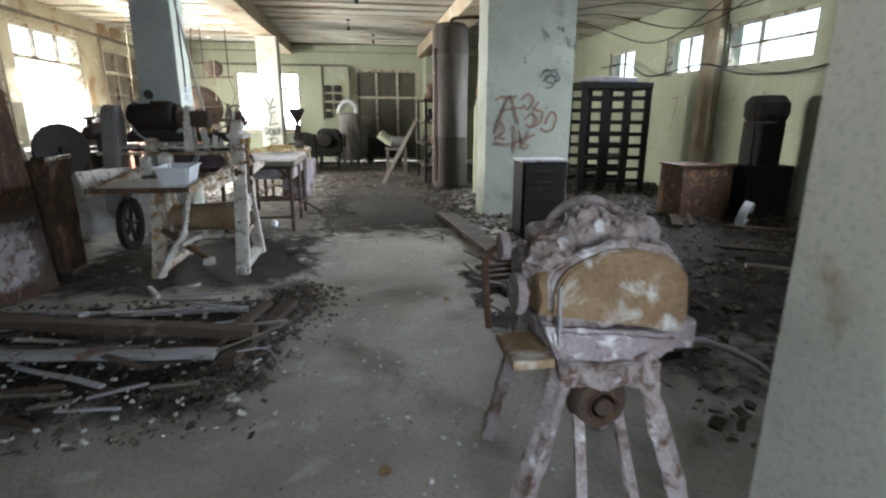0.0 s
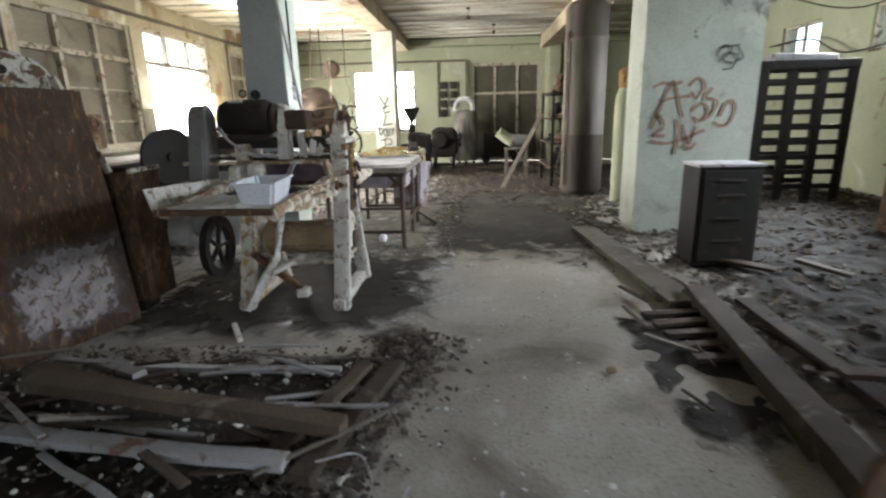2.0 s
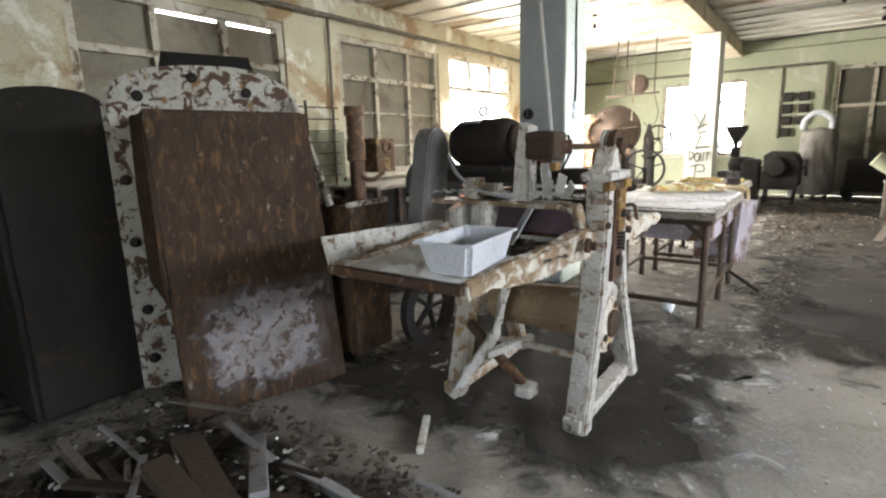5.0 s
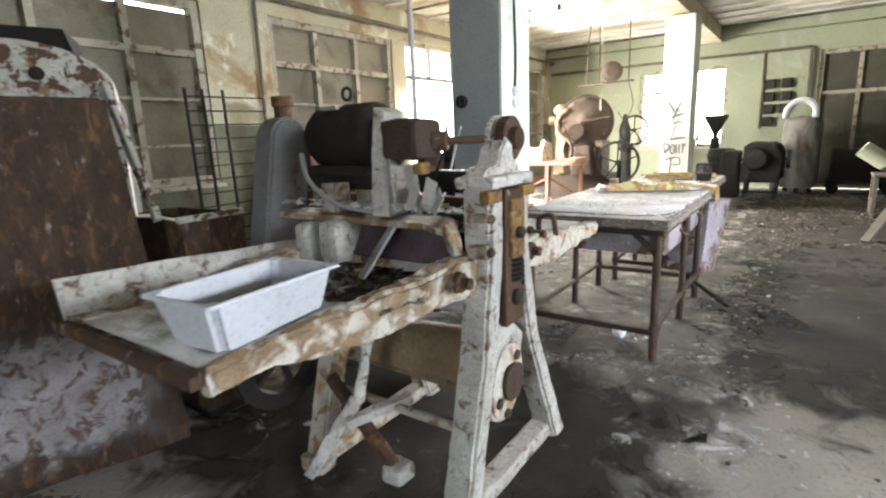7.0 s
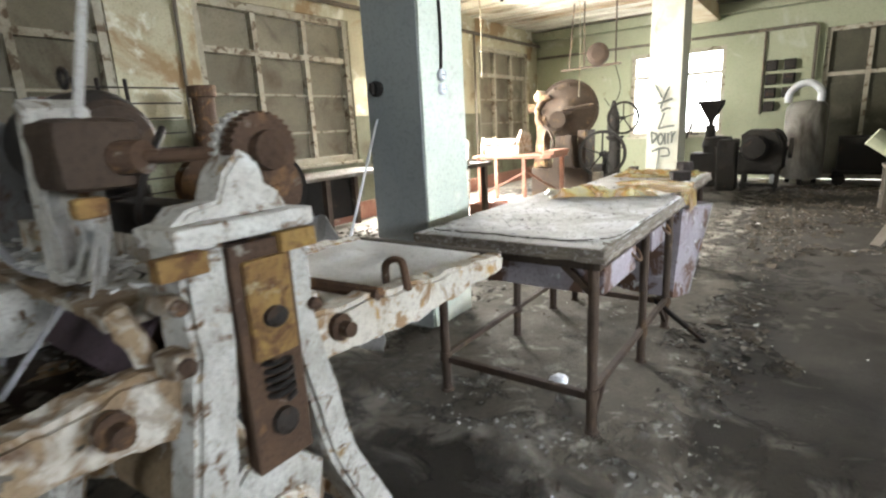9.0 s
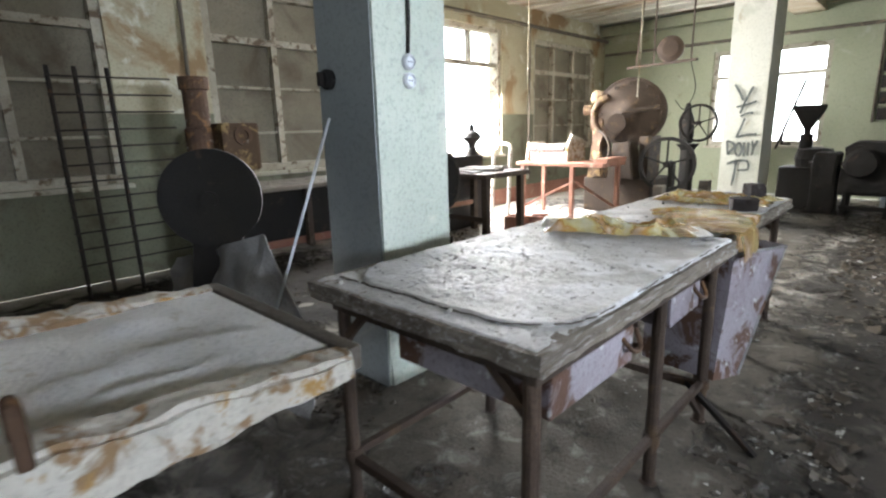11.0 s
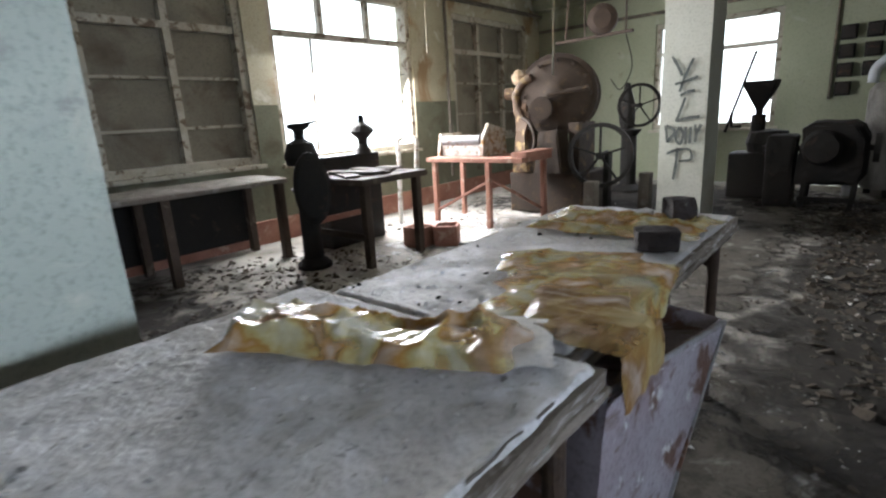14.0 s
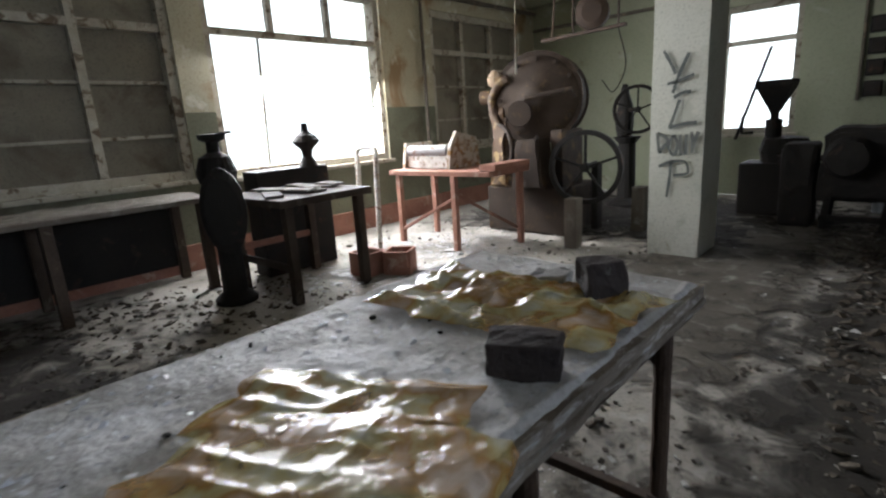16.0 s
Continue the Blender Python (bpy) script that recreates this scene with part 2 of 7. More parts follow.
BARE = worn("bare_concrete", (0.15, 0.14, 0.12), (0.10, 0.09, 0.075), (0.24, 0.23, 0.2), 0.3, 4, 50, 0.95, bump=0.5, fade="box")
RUST_DARK = worn("dark_brown_rust", (0.075, 0.05, 0.034), (0.045, 0.032, 0.025), (0.12, 0.075, 0.04), 0.3, 5, 80, 0.75, bump=0.4, crisp=0.2)
DRUM = worn("dark_brown_drum_iron", (0.055, 0.037, 0.025), (0.033, 0.024, 0.018), (0.12, 0.075, 0.035), 0.32, 5, 70, 0.75, bump=0.5, crisp=0.15)
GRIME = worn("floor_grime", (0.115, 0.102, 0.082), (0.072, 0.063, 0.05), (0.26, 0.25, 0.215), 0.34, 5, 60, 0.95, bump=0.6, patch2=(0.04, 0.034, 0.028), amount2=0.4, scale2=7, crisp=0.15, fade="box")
# floor dirt, its colour darkened further to offset the lamps' light
GRIME_DARK = worn("darkened_floor_grime", (0.052, 0.046, 0.037), (0.034, 0.030, 0.025), (0.14, 0.13, 0.11), 0.24, 4, 60, 0.95, bump=0.6, patch2=(0.035, 0.03, 0.025), amount2=0.45, scale2=6, crisp=0.15, fade="box")
LIME = worn("lime_bloom", (0.28, 0.26, 0.265), (0.19, 0.17, 0.165), (0.09, 0.06, 0.045), 0.5, 12, 80, 0.9, bump=0.4, crisp=0.1, fade="wall")
FLOUR = worn("caked_flour", (0.78, 0.77, 0.75), (0.68, 0.67, 0.64), (0.42, 0.36, 0.27), 0.22, 9, 90, 0.95, bump=0.6, crisp=0.15)
GREY_MESH = worn("grey_perforated_steel", (0.19, 0.185, 0.185), (0.13, 0.125, 0.12), (0.09, 0.06, 0.045), 0.25, 6, 120, 0.65, bump=0.5, crisp=0.1)
TABLE_EDGE = worn("layered_table_edge", (0.27, 0.235, 0.19), (0.17, 0.14, 0.11), (0.50, 0.48, 0.45), 0.42, 9, 80, 0.9, bump=0.6, stretch=(3, 1, 5), crisp=0.15)
CANVAS = worn("grey_canvas", (0.42, 0.41, 0.40), (0.30, 0.29, 0.28), (0.42, 0.41, 0.40), 0.3, 4, 70, 0.95, bump=0.4, crisp=0.2)
RAG = worn("dirty_white_rag", (0.48, 0.47, 0.44), (0.42, 0.40, 0.37), (0.30, 0.26, 0.20), 0.25, 8, 90, 0.95, bump=0.4, crisp=0.2)

# ---- building tools ----
def part(name, bm, material, parent=None, label="", smooth=False):
    """Links a bmesh, built in world places, as one mesh object under a thing or a part."""
    me = bpy.data.meshes.new(name)
    bmesh.ops.recalc_face_normals(bm, faces=bm.faces)
    m, p = Matrix(), parent
    while p:
        m, p = p.matrix_basis @ m, p.parent
    bmesh.ops.transform(bm, matrix=m.inverted(), verts=bm.verts)
    if smooth:
        for f in bm.faces:
            f.smooth = True
    bm.to_mesh(me)
    bm.free()
    me.materials.append(material)
    ob = new(name, me)
    ob.parent = parent
    if label:
        ob["label"] = label
    return ob


def thing(name, label, category, x=0, y=0, z=0, rz=0, group=""):
    ob = tagged(new(name), label, category, group)
    ob.empty_display_size = 0.1
    ob.matrix_basis = pose(x, y, z, 0, 0, rz)
    return ob


def B():
    return bmesh.new()


def box(bm, x0, y0, z0, x1, y1, z1, bev=0.0, m=None):
    r = bmesh.ops.create_cube(bm, size=1)
    vs = r["verts"]
    bmesh.ops.scale(bm, vec=(x1 - x0, y1 - y0, z1 - z0), verts=vs)
    bmesh.ops.translate(bm, vec=((x0 + x1) / 2, (y0 + y1) / 2, (z0 + z1) / 2), verts=vs)
    if m:
        bmesh.ops.transform(bm, matrix=m, verts=vs)
    if bev > 0:
        es = list({e for v in vs for e in v.link_edges})
        bmesh.ops.bevel(bm, geom=es, offset=bev, segments=2, affect="EDGES", profile=0.6)
    return bm


def frame_of(p0, p1):
    d = Vector(p1) - Vector(p0)
    return Matrix.Translation(p0) @ d.to_track_quat("Z", "Y").to_matrix().to_4x4(), d.length


def rod(bm, p0, p1, r, r1=None, seg=10):
    m, n = frame_of(p0, p1)
    c = bmesh.ops.create_cone(bm, cap_ends=True, segments=seg, radius1=r, radius2=r if r1 is None else r1, depth=n)
    bmesh.ops.transform(bm, matrix=m @ Matrix.Translation((0, 0, n / 2)), verts=c["verts"])
    return bm


def bar(bm, p0, p1, w, h, bev=0.004, up=(0, 0, 1)):
    """A bar of section w x h from p0 to p1; h lies along up."""
    d = (Vector(p1) - Vector(p0))
    n = d.length
    z = d.normalized()
    u = Vector(up) - z * z.dot(Vector(up))
    if u.length < 1e-4:
        u = Vector((0, 1, 0)) - z * z.y
    u.normalize()
    s = u.cross(z)
    m = Matrix((s, u, z)).transposed().to_4x4()
    m.translation = Vector(p0)
    return box(bm, -w / 2, -h / 2, 0, w / 2, h / 2, n, bev, m)


def tube(bm, pts, r, seg=8):
    """A bent round bar through the points, with its ends closed."""
    pts = [Vector(p) for p in pts]
    rings, ref = [], None
    for i, p in enumerate(pts):
        d = (pts[min(i + 1, len(pts) - 1)] - pts[max(i - 1, 0)]).normalized()
        a = ref if ref and abs(ref.dot(d)) < 0.95 else (Vector((0, 0, 1)) if abs(d.z) < 0.9 else Vector((1, 0, 0)))
        s = d.cross(a).normalized()
        u = s.cross(d)
        ref = u
        rings.append([bm.verts.new(p + r * (math.cos(k * math.tau / seg) * s + math.sin(k * math.tau / seg) * u)) for k in range(seg)])
    for q, w in zip(rings, rings[1:]):
        for k in range(seg):
            bm.faces.new((q[k], q[(k + 1) % seg], w[(k + 1) % seg], w[k]))
    bm.faces.new(rings[0])
    bm.faces.new(rings[-1][::-1])
    return bm


def curve_pts(ctrl, n=8):
    """A smooth row of points through the control points."""
    c = [Vector(p) for p in ctrl]
    c = [2 * c[0] - c[1]] + c + [2 * c[-1] - c[-2]]
    out = []
    for i in range(1, len(c) - 2):
        for k in range(n):
            t = k / n
            a, b, d, e = c[i - 1], c[i], c[i + 1], c[i + 2]
            out.append(0.5 * ((2 * b) + (d - a) * t + (2 * a - 5 * b + 4 * d - e) * t * t + (3 * b - a - 3 * d + e) * t ** 3))
    return out + [c[-2]]


def lathe(bm, prof, seg=24, m=None):
    """Turns a profile of (radius, height) about z."""
    rings = []
    for r, z in prof:
        rings.append([bm.verts.new((r * math.cos(k * math.tau / seg), r * math.sin(k * math.tau / seg), z)) for k in range(seg)])
    for q, w in zip(rings, rings[1:]):
        for k in range(seg):
            bm.faces.new((q[k], q[(k + 1) % seg], w[(k + 1) % seg], w[k]))
    for ring, r in ((rings[0], prof[0][0]), (rings[-1], prof[-1][0])):
        if r > 1e-4 and prof[0] != prof[-1]:
            bm.faces.new(ring)
    if m:
        bmesh.ops.transform(bm, matrix=m, verts=[v for q in rings for v in q])
    return bm


def plate(bm, poly, t, m=None, bev=0.0):
    """A flat outline (x, y) given the thickness t along z."""
    a = [bm.verts.new((x, y, 0)) for x, y in poly]
    b = [bm.verts.new((x, y, t)) for x, y in poly]
    n = len(a)
    fs = [bm.faces.new(a[::-1]), bm.faces.new(b)] + [bm.faces.new((a[i], a[(i + 1) % n], b[(i + 1) % n], b[i])) for i in range(n)]
    if m:
        bmesh.ops.transform(bm, matrix=m, verts=a + b)
    if bev:
        bmesh.ops.bevel(bm, geom=[e for f in fs[:2] for e in f.edges], offset=bev, segments=2, affect="EDGES")
    return bm


def gear(bm, r, t, teeth, m, depth=0.08):
    """A toothed disc of thickness t."""
    poly = []
    for k in range(teeth):
        for f, q in ((0.0, 1 - depth), (0.25, 1 - depth), (0.4, 1.0), (0.75, 1.0), (0.9, 1 - depth)):
            a = (k + f) * math.tau / teeth
            poly.append((r * q * math.cos(a), r * q * math.sin(a)))
    return plate(bm, poly, t, m)


def rough_up(bm, amount, scale=6.0, seed=0.0):
    for v in bm.verts:
        v.co += amount * noise.noise_vector(v.co * scale + Vector((seed, seed * 1.7, 3 * seed)))
    return bm


def crusty(bm, longest=0.05, amount=0.008, scale=11.0, seed=0.0):
    """Splits long edges and roughens the skin at two scales, for crusts, castings and worn edges."""
    bmesh.ops.triangulate(bm, faces=bm.faces[:])
    for _ in range(5):
        es = [e for e in bm.edges if e.calc_length() > longest]
        if not es or len(bm.edges) > 40000:
            break
        bmesh.ops.subdivide_edges(bm, edges=es, cuts=1)
        bmesh.ops.triangulate(bm, faces=[f for f in bm.faces if len(f.verts) > 3])
    rough_up(bm, amount, scale, seed)
    return rough_up(bm, amount * 0.6, scale * 3.1, seed + 5)


def cloth(nx, ny, sx, sy, fn, thick=0.003):
    """A sheet of nx x ny cells over sx x sy; fn(u, v, x, y) gives each point."""
    bm = B()
    g = [[bm.verts.new(fn(i / nx, j / ny, (i / nx - 0.5) * sx, (j / ny - 0.5) * sy)) for i in range(nx + 1)] for j in range(ny + 1)]
    for j in range(ny):
        for i in range(nx):
            bm.faces.new((g[j][i], g[j][i + 1], g[j + 1][i + 1], g[j + 1][i]))
    bm.normal_update()
    if thick:
        bmesh.ops.solidify(bm, geom=bm.faces[:], thickness=thick)
    return bm


def chips(rng, count, spot, size=(0.01, 0.04), flat=0.3):
    """Many small broken bits in one mesh: spot(rng) gives the place of each."""
    vs, fs = [], []
    for _ in range(count):
        p = spot(rng)
        if p is None:
            continue
        s = rng.uniform(size[0], size[1])
        m = Euler((rng.uniform(-0.5, 0.5), rng.uniform(-0.5, 0.5), rng.uniform(0, 6.3))).to_matrix()
        w, d, h = s * rng.uniform(0.5, 1.3), s * rng.uniform(0.4, 1.0), s * flat * rng.uniform(0.3, 1.2)
        k = len(vs)
        for a, b, c in ((-1, -1, -1), (1, -0.7, -1), (0.8, 1, -1), (-0.9, 0.8, -1), (-0.7, -0.8, 1), (0.8, -0.9, 1), (0.9, 0.7, 1), (-0.8, 0.9, 1)):
            vs.append(Vector(p) + m @ Vector((a * w * rng.uniform(0.7, 1.2), b * d * rng.uniform(0.7, 1.2), c * h)) + Vector((0, 0, h * 0.7)))
        fs += [(k + a, k + b, k + c, k + d) for a, b, c, d in ((3, 2, 1, 0), (4, 5, 6, 7), (0, 1, 5, 4), (1, 2, 6, 5), (2, 3, 7, 6), (3, 0, 4, 7))]
    me = bpy.data.meshes.new("chips")
    me.from_pydata([tuple(v) for v in vs], [], fs)
    return me


def stuff(name, me, material, label, category):
    me.materials.append(material)
    return tagged(new(name, me), label, category, kind="stuff")


def structure(name, bm, material, label, category):
    return tagged(part(name, bm, material), label, category, kind="structure")

# ---- the hall ----
X0, X1, Y0, Y1, H = -6.05, 6.2, -2.4, 17.0, 3.52
WT = 0.3


def wall_with(bm, axis, at, thick, a0, a1, z0, z1, holes):
    """A wall along x or y with rectangular openings (a0, a1, z0, z1) through it."""
    cuts = sorted({a0, a1, *[h[0] for h in holes], *[h[1] for h in holes]})
    for p, q in zip(cuts, cuts[1:]):
        spans, lo = [], z0
        for h in sorted((h for h in holes if h[0] <= p and h[1] >= q), key=lambda h: h[2]):
            if h[2] > lo:
                spans.append((lo, h[2]))
            lo = max(lo, h[3])
        if z1 > lo:
            spans.append((lo, z1))
        for s, t in spans:
            if axis == "y":
                box(bm, at, p, s, at + thick, q, t)
            else:
                box(bm, p, at, s, q, at + thick, t)
    return bm


HOLES_W = [(4.55, 7.02, 0.95, 3.0), (7.95, 10.4, 0.95, 3.0), (10.72, 13.15, 0.92, 3.05), (14.15, 16.5, 0.95, 3.0)]
HOLES_N = [(-3.72, -1.80, 0.92, 2.72), (-0.15, 1.85, 0.0, 2.82)]
# the first two openings are unseen, added for the fill lamps
HOLES_E = [(1.5, 3.3, 2.2, 2.92), (4.0, 5.8, 2.2, 2.92), (6.65, 8.48, 2.2, 2.92), (8.95, 10.28, 2.2, 2.92), (11.55, 12.75, 2.2, 2.92)]
structure("wall_west", wall_with(B(), "y", X0 - WT, WT, Y0, Y1, 0, H, HOLES_W), PLASTER, "cream plastered window wall with damp stains", "wall")
structure("wall_north", wall_with(B(), "x", Y1, WT, X0 - WT, X1 + WT, 0, H, HOLES_N), PLASTER_GREEN, "pale green plastered end wall", "wall")
structure("wall_east", wall_with(B(), "y", X1, WT, Y0, Y1, 0, H, HOLES_E), PLASTER_GREEN, "pale green wall with high windows", "wall")
# this wall's opening is unseen, added for the entrance fill
structure("wall_south", wall_with(B(), "x", Y0 - WT, WT, X0 - WT, X1 + WT, 0, H, [(-0.9, 1.5, 0.0, 2.5)]), PLASTER, "plain unseen wall with an opening added for the fill lamp", "wall")
structure("dado", wall_with(B(), "y", X0, 0.004, Y0, Y1, 0, 1.62, [(h[0], h[1], h[2], 3.2) for h in HOLES_W]), DADO, "pale green oil paint on the lower wall", "wall paint")


def floor_z(x, y):
    side = max(0.0, min(1.0, (abs(x - 0.25) - 0.95) / 0.5))
    return 0.006 * noise.noise((x * 0.9, y * 0.9, 0)) + side * 0.012 * noise.noise((x * 4, y * 4, 2.0)) - 0.006


bm = cloth(110, 170, X1 - X0, Y1 - Y0, lambda u, v, x, y: (x + (X0 + X1) / 2, y + (Y0 + Y1) / 2, floor_z(x + (X0 + X1) / 2, y + (Y0 + Y1) / 2)), 0)
floor = structure("floor", bm, CONCRETE, "worn grey concrete floor with dust and stains", "floor")
bm = box(B(), X0 - WT, Y0 - WT, -0.3, X1 + WT, Y1 + WT, -0.06)
structure("floor_slab", bm, CONCRETE, "concrete slab under the floor", "floor")

bm = box(B(), X0 - WT, Y0 - WT, H, X1 + WT, Y1 + WT, H + 0.25)
y = Y0 + 0.2
while y < Y1 - 0.1:                      # joints of the ceiling boards and shallow ribs
    box(bm, X0, y, H - 0.035, X1, y + 0.09, H + 0.002, 0.008)
    y += 0.62
structure("ceiling", bm, CEILING, "stained flaking whitewashed ceiling with ribs", "ceiling")
for x, zb in ((-2.2, 3.2), (2.05, 3.16)):
    bm = box(B(), x - 0.24, Y0, zb, x + 0.24, Y1, H - 0.036, 0.015)
    structure("ceiling_beam", rough_up(bm, 0.006, 3), BEAM, "brown-stained concrete ceiling beam", "beam")
bm = box(B(), X0, Y1 - 0.25, 3.28, X1, Y1, H - 0.04, 0.01)
structure("ceiling_beam", bm, PLASTER_GREEN, "plastered beam along the end wall", "beam")


def column(label, x0, y0, x1, y1, mat, z1=3.17):
    bm = B()
    n = 12
    prev = None
    for k in range(n + 1):
        z = z1 * k / n
        ring = [bm.verts.new((x, y, z)) for x, y in ((x0, y0), (x1, y0), (x1, y1), (x0, y1))]
        if prev:
            for i in range(4):
                bm.faces.new((prev[i], prev[(i + 1) % 4], ring[(i + 1) % 4], ring[i]))
        else:
            bm.faces.new(ring[::-1])
        prev = ring
    bm.faces.new(prev)
    bmesh.ops.bevel(bm, geom=[e for e in bm.edges if abs(e.verts[0].co.z - e.verts[1].co.z) > 0.05], offset=0.018, segments=2, affect="EDGES")
    rough_up(bm, 0.006, 5)
    return structure("column", bm, mat, label, "column")


column("whitewashed concrete column by the entrance", 1.06, 0.56, 2.2, 1.09, COLUMN_WHITE)
col_r = column("wide grey column with brown spray-painted graffiti", 1.70, 7.08, 2.92, 7.62, COLUMN_GREY)
col_m = column("pale green column with a switch and sockets", -2.68, 7.12, -2.22, 7.61, COLUMN)
col_f = column("whitewashed column with black graffiti", -2.32, 13.0, -1.86, 13.55, COLUMN_WHITE)
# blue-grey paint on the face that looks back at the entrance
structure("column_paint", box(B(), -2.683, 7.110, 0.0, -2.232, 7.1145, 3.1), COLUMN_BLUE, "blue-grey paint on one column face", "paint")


structure("bare_patch", box(B(), 2.2, 7.068, 1.9, 2.93, 7.0745, 3.2), BARE, "bare dark concrete where plaster fell", "wall damage")

# ---- windows ----
def local(name, bm, material, parent):
    """A part whose mesh is given in its parent's own frame."""
    ob = part(name, bm, material)
    ob.parent = parent
    return ob


def lattice(bm, m, w, h, cols, rows, t, d):
    """Bars of a window of size w x h: upright bars at the fractions cols and cross bars at the fractions rows."""
    for f in cols:
        box(bm, f * w - t / 2, -d / 2, 0, f * w + t / 2, d / 2, h, 0.004, m)
    for f in rows:
        box(bm, t, -d / 2 + 0.003, f * h - t / 2, w - t, d / 2 - 0.003, f * h + t / 2, 0.004, m)
    return bm


def opening_frame(bm, m, w, h, t, d):
    for a in (0, w - t):
        box(bm, a, -d / 2, 0, a + t, d / 2, h, 0.006, m)
    for a in (0, h - t):
        box(bm, t, -d / 2, a, w - t, d / 2, a + t, 0.006, m)
    return bm


def shuttered_window(name, a0, a1, z0, z1, gaps=()):
    w, h = a1 - a0, z1 - z0
    win = tagged(new(name), "tall wooden window boarded with cream fibreboard", "window", kind="structure")
    win.matrix_basis = pose(X0 - 0.10, a0, z0, 0, 0, 90)
    local("window_frame", opening_frame(B(), None, w, h, 0.09, 0.14), FRAME, win)
    local("window_bars", lattice(B(), None, w, h, (0.34, 0.67), (0.72,), 0.075, 0.09), FRAME, win)
    local("glazing_bars", lattice(B(), None, w, h, (), (0.22, 0.47), 0.03, 0.05), FRAME, win)
    for i in range(3):
        for j, (lo, hi) in enumerate(((0.0, 0.72), (0.72, 0.945 if i in gaps else 1.0))):
            bm = B()
            x0, x1 = i * w / 3 + 0.02, (i + 1) * w / 3 - 0.02
            q = cloth(6, 8, x1 - x0, (hi - lo) * h - 0.03, lambda u, v, x, y: (x + (x0 + x1) / 2, 0.04 + 0.008 * noise.noise((x * 4, y * 3, i + 5 * j)), y + (lo + hi) / 2 * h), 0.008)
            bm.free()
            local("board", q, SHUTTER, win)
    local("window_sill", box(B(), -0.05, -0.14, -0.05, w + 0.05, 0.05, -0.004, 0.008), FRAME, win)
    return win


shuttered_window("window_1", *HOLES_W[0], (1, 2))
shuttered_window("window_2", *HOLES_W[1])
shuttered_window("window_4", *HOLES_W[3])

# the open window, with what is left of its bars
a0, a1, z0, z1 = HOLES_W[2]
w, h = a1 - a0, z1 - z0
win = tagged(new("window_3"), "tall unglazed wooden window, open to daylight", "window", kind="structure")
win.matrix_basis = pose(X0 - 0.10, a0, z0, 0, 0, 90)
local("window_frame", opening_frame(B(), None, w, h, 0.08, 0.14), FRAME, win)
local("window_bars", lattice(B(), None, w, h, (), (0.72,), 0.07, 0.09), FRAME, win)
bm = B()
for f in (0.34, 0.67):
    box(bm, f * w - 0.035, -0.04, 0.72 * h, f * w + 0.035, 0.04, h - 0.08, 0.004)
bar(bm, (0.27 * w, 0, 0.72 * h), (0.25 * w, 0.02, 0.08), 0.03, 0.03)
local("mullion", bm, FRAME, win)
bm = B()
for f in (0.16, 0.34, 0.52):
    rod(bm, (0.25 * w, 0.03, f * h), (w - 0.08, 0.03, f * h), 0.006)
local("cross_wire", bm, DARK_IRON, win)
local("window_sill", box(B(), -0.05, -0.16, -0.05, w + 0.05, 0.05, -0.004, 0.008), FRAME, win)

a0, a1, z0, z1 = HOLES_N[0]
w, h = a1 - a0, z1 - z0
win = tagged(new("window_5"), "white-framed window in the end wall", "window", kind="structure")
win.matrix_basis = pose(a0, Y1 + 0.1, z0)
local("window_frame", opening_frame(B(), None, w, h, 0.08, 0.12), FRAME, win)
local("window_bars", lattice(B(), None, w, h, (0.5,), (0.72,), 0.07, 0.08), FRAME, win)
local("window_sill", box(B(), -0.05, -0.16, -0.05, w + 0.05, 0.05, -0.004, 0.008), FRAME, win)

# windows 6 and 7 are unseen ones, added to carry fill lamps
for k, (a0, a1, z0, z1) in enumerate(HOLES_E):
    w, h = a1 - a0, z1 - z0
    win = tagged(new("window_%d" % (6 + k)), "high ribbon window with wooden frame and bars", "window", kind="structure")
    win.matrix_basis = pose(X1 + 0.10, a0, z0, 0, 0, 90)
    local("window_frame", opening_frame(B(), None, w, h, 0.05, 0.1), FRAME, win)
    local("mullion", lattice(B(), None, w, h, (0.62,) if k == 2 else (0.5,), (0.5,) if k == 2 else (), 0.04, 0.06), FRAME, win)
    bm = B()
    for i in range(1, int(w / 0.11)):
        rod(bm, (i * 0.11, -0.06, 0.02), (i * 0.11, -0.06, h - 0.02), 0.005, seg=6)
    local("grille", bm, DARK_IRON, win)
structure("pilaster", box(B(), X1 - 0.14, 8.5, 0, X1, 8.93, H - 0.04, 0.015), BEAM, "brown-stained pilaster between the high windows", "pilaster")
structure("pilaster", box(B(), X1 - 0.14, 5.9, 0, X1, 6.4, H - 0.04, 0.015), PLASTER_GREEN, "green pilaster on the high-window wall", "pilaster")

# boarded double door with a glazed transom in the end wall
a0, a1, z0, z1 = HOLES_N[1]
w, h = a1 - a0, z1
door = tagged(new("door_1"), "greenish double door under a transom, boarded over", "door", kind="structure")
door.matrix_basis = pose(a0, Y1 + 0.12, 0)
local("door_frame", opening_frame(B(), None, w, h, 0.08, 0.14), FRAME, door)
bm = lattice(B(), None, w, h, (0.34, 0.67), (0.70,), 0.07, 0.1)
local("door_post", bm, FRAME, door)
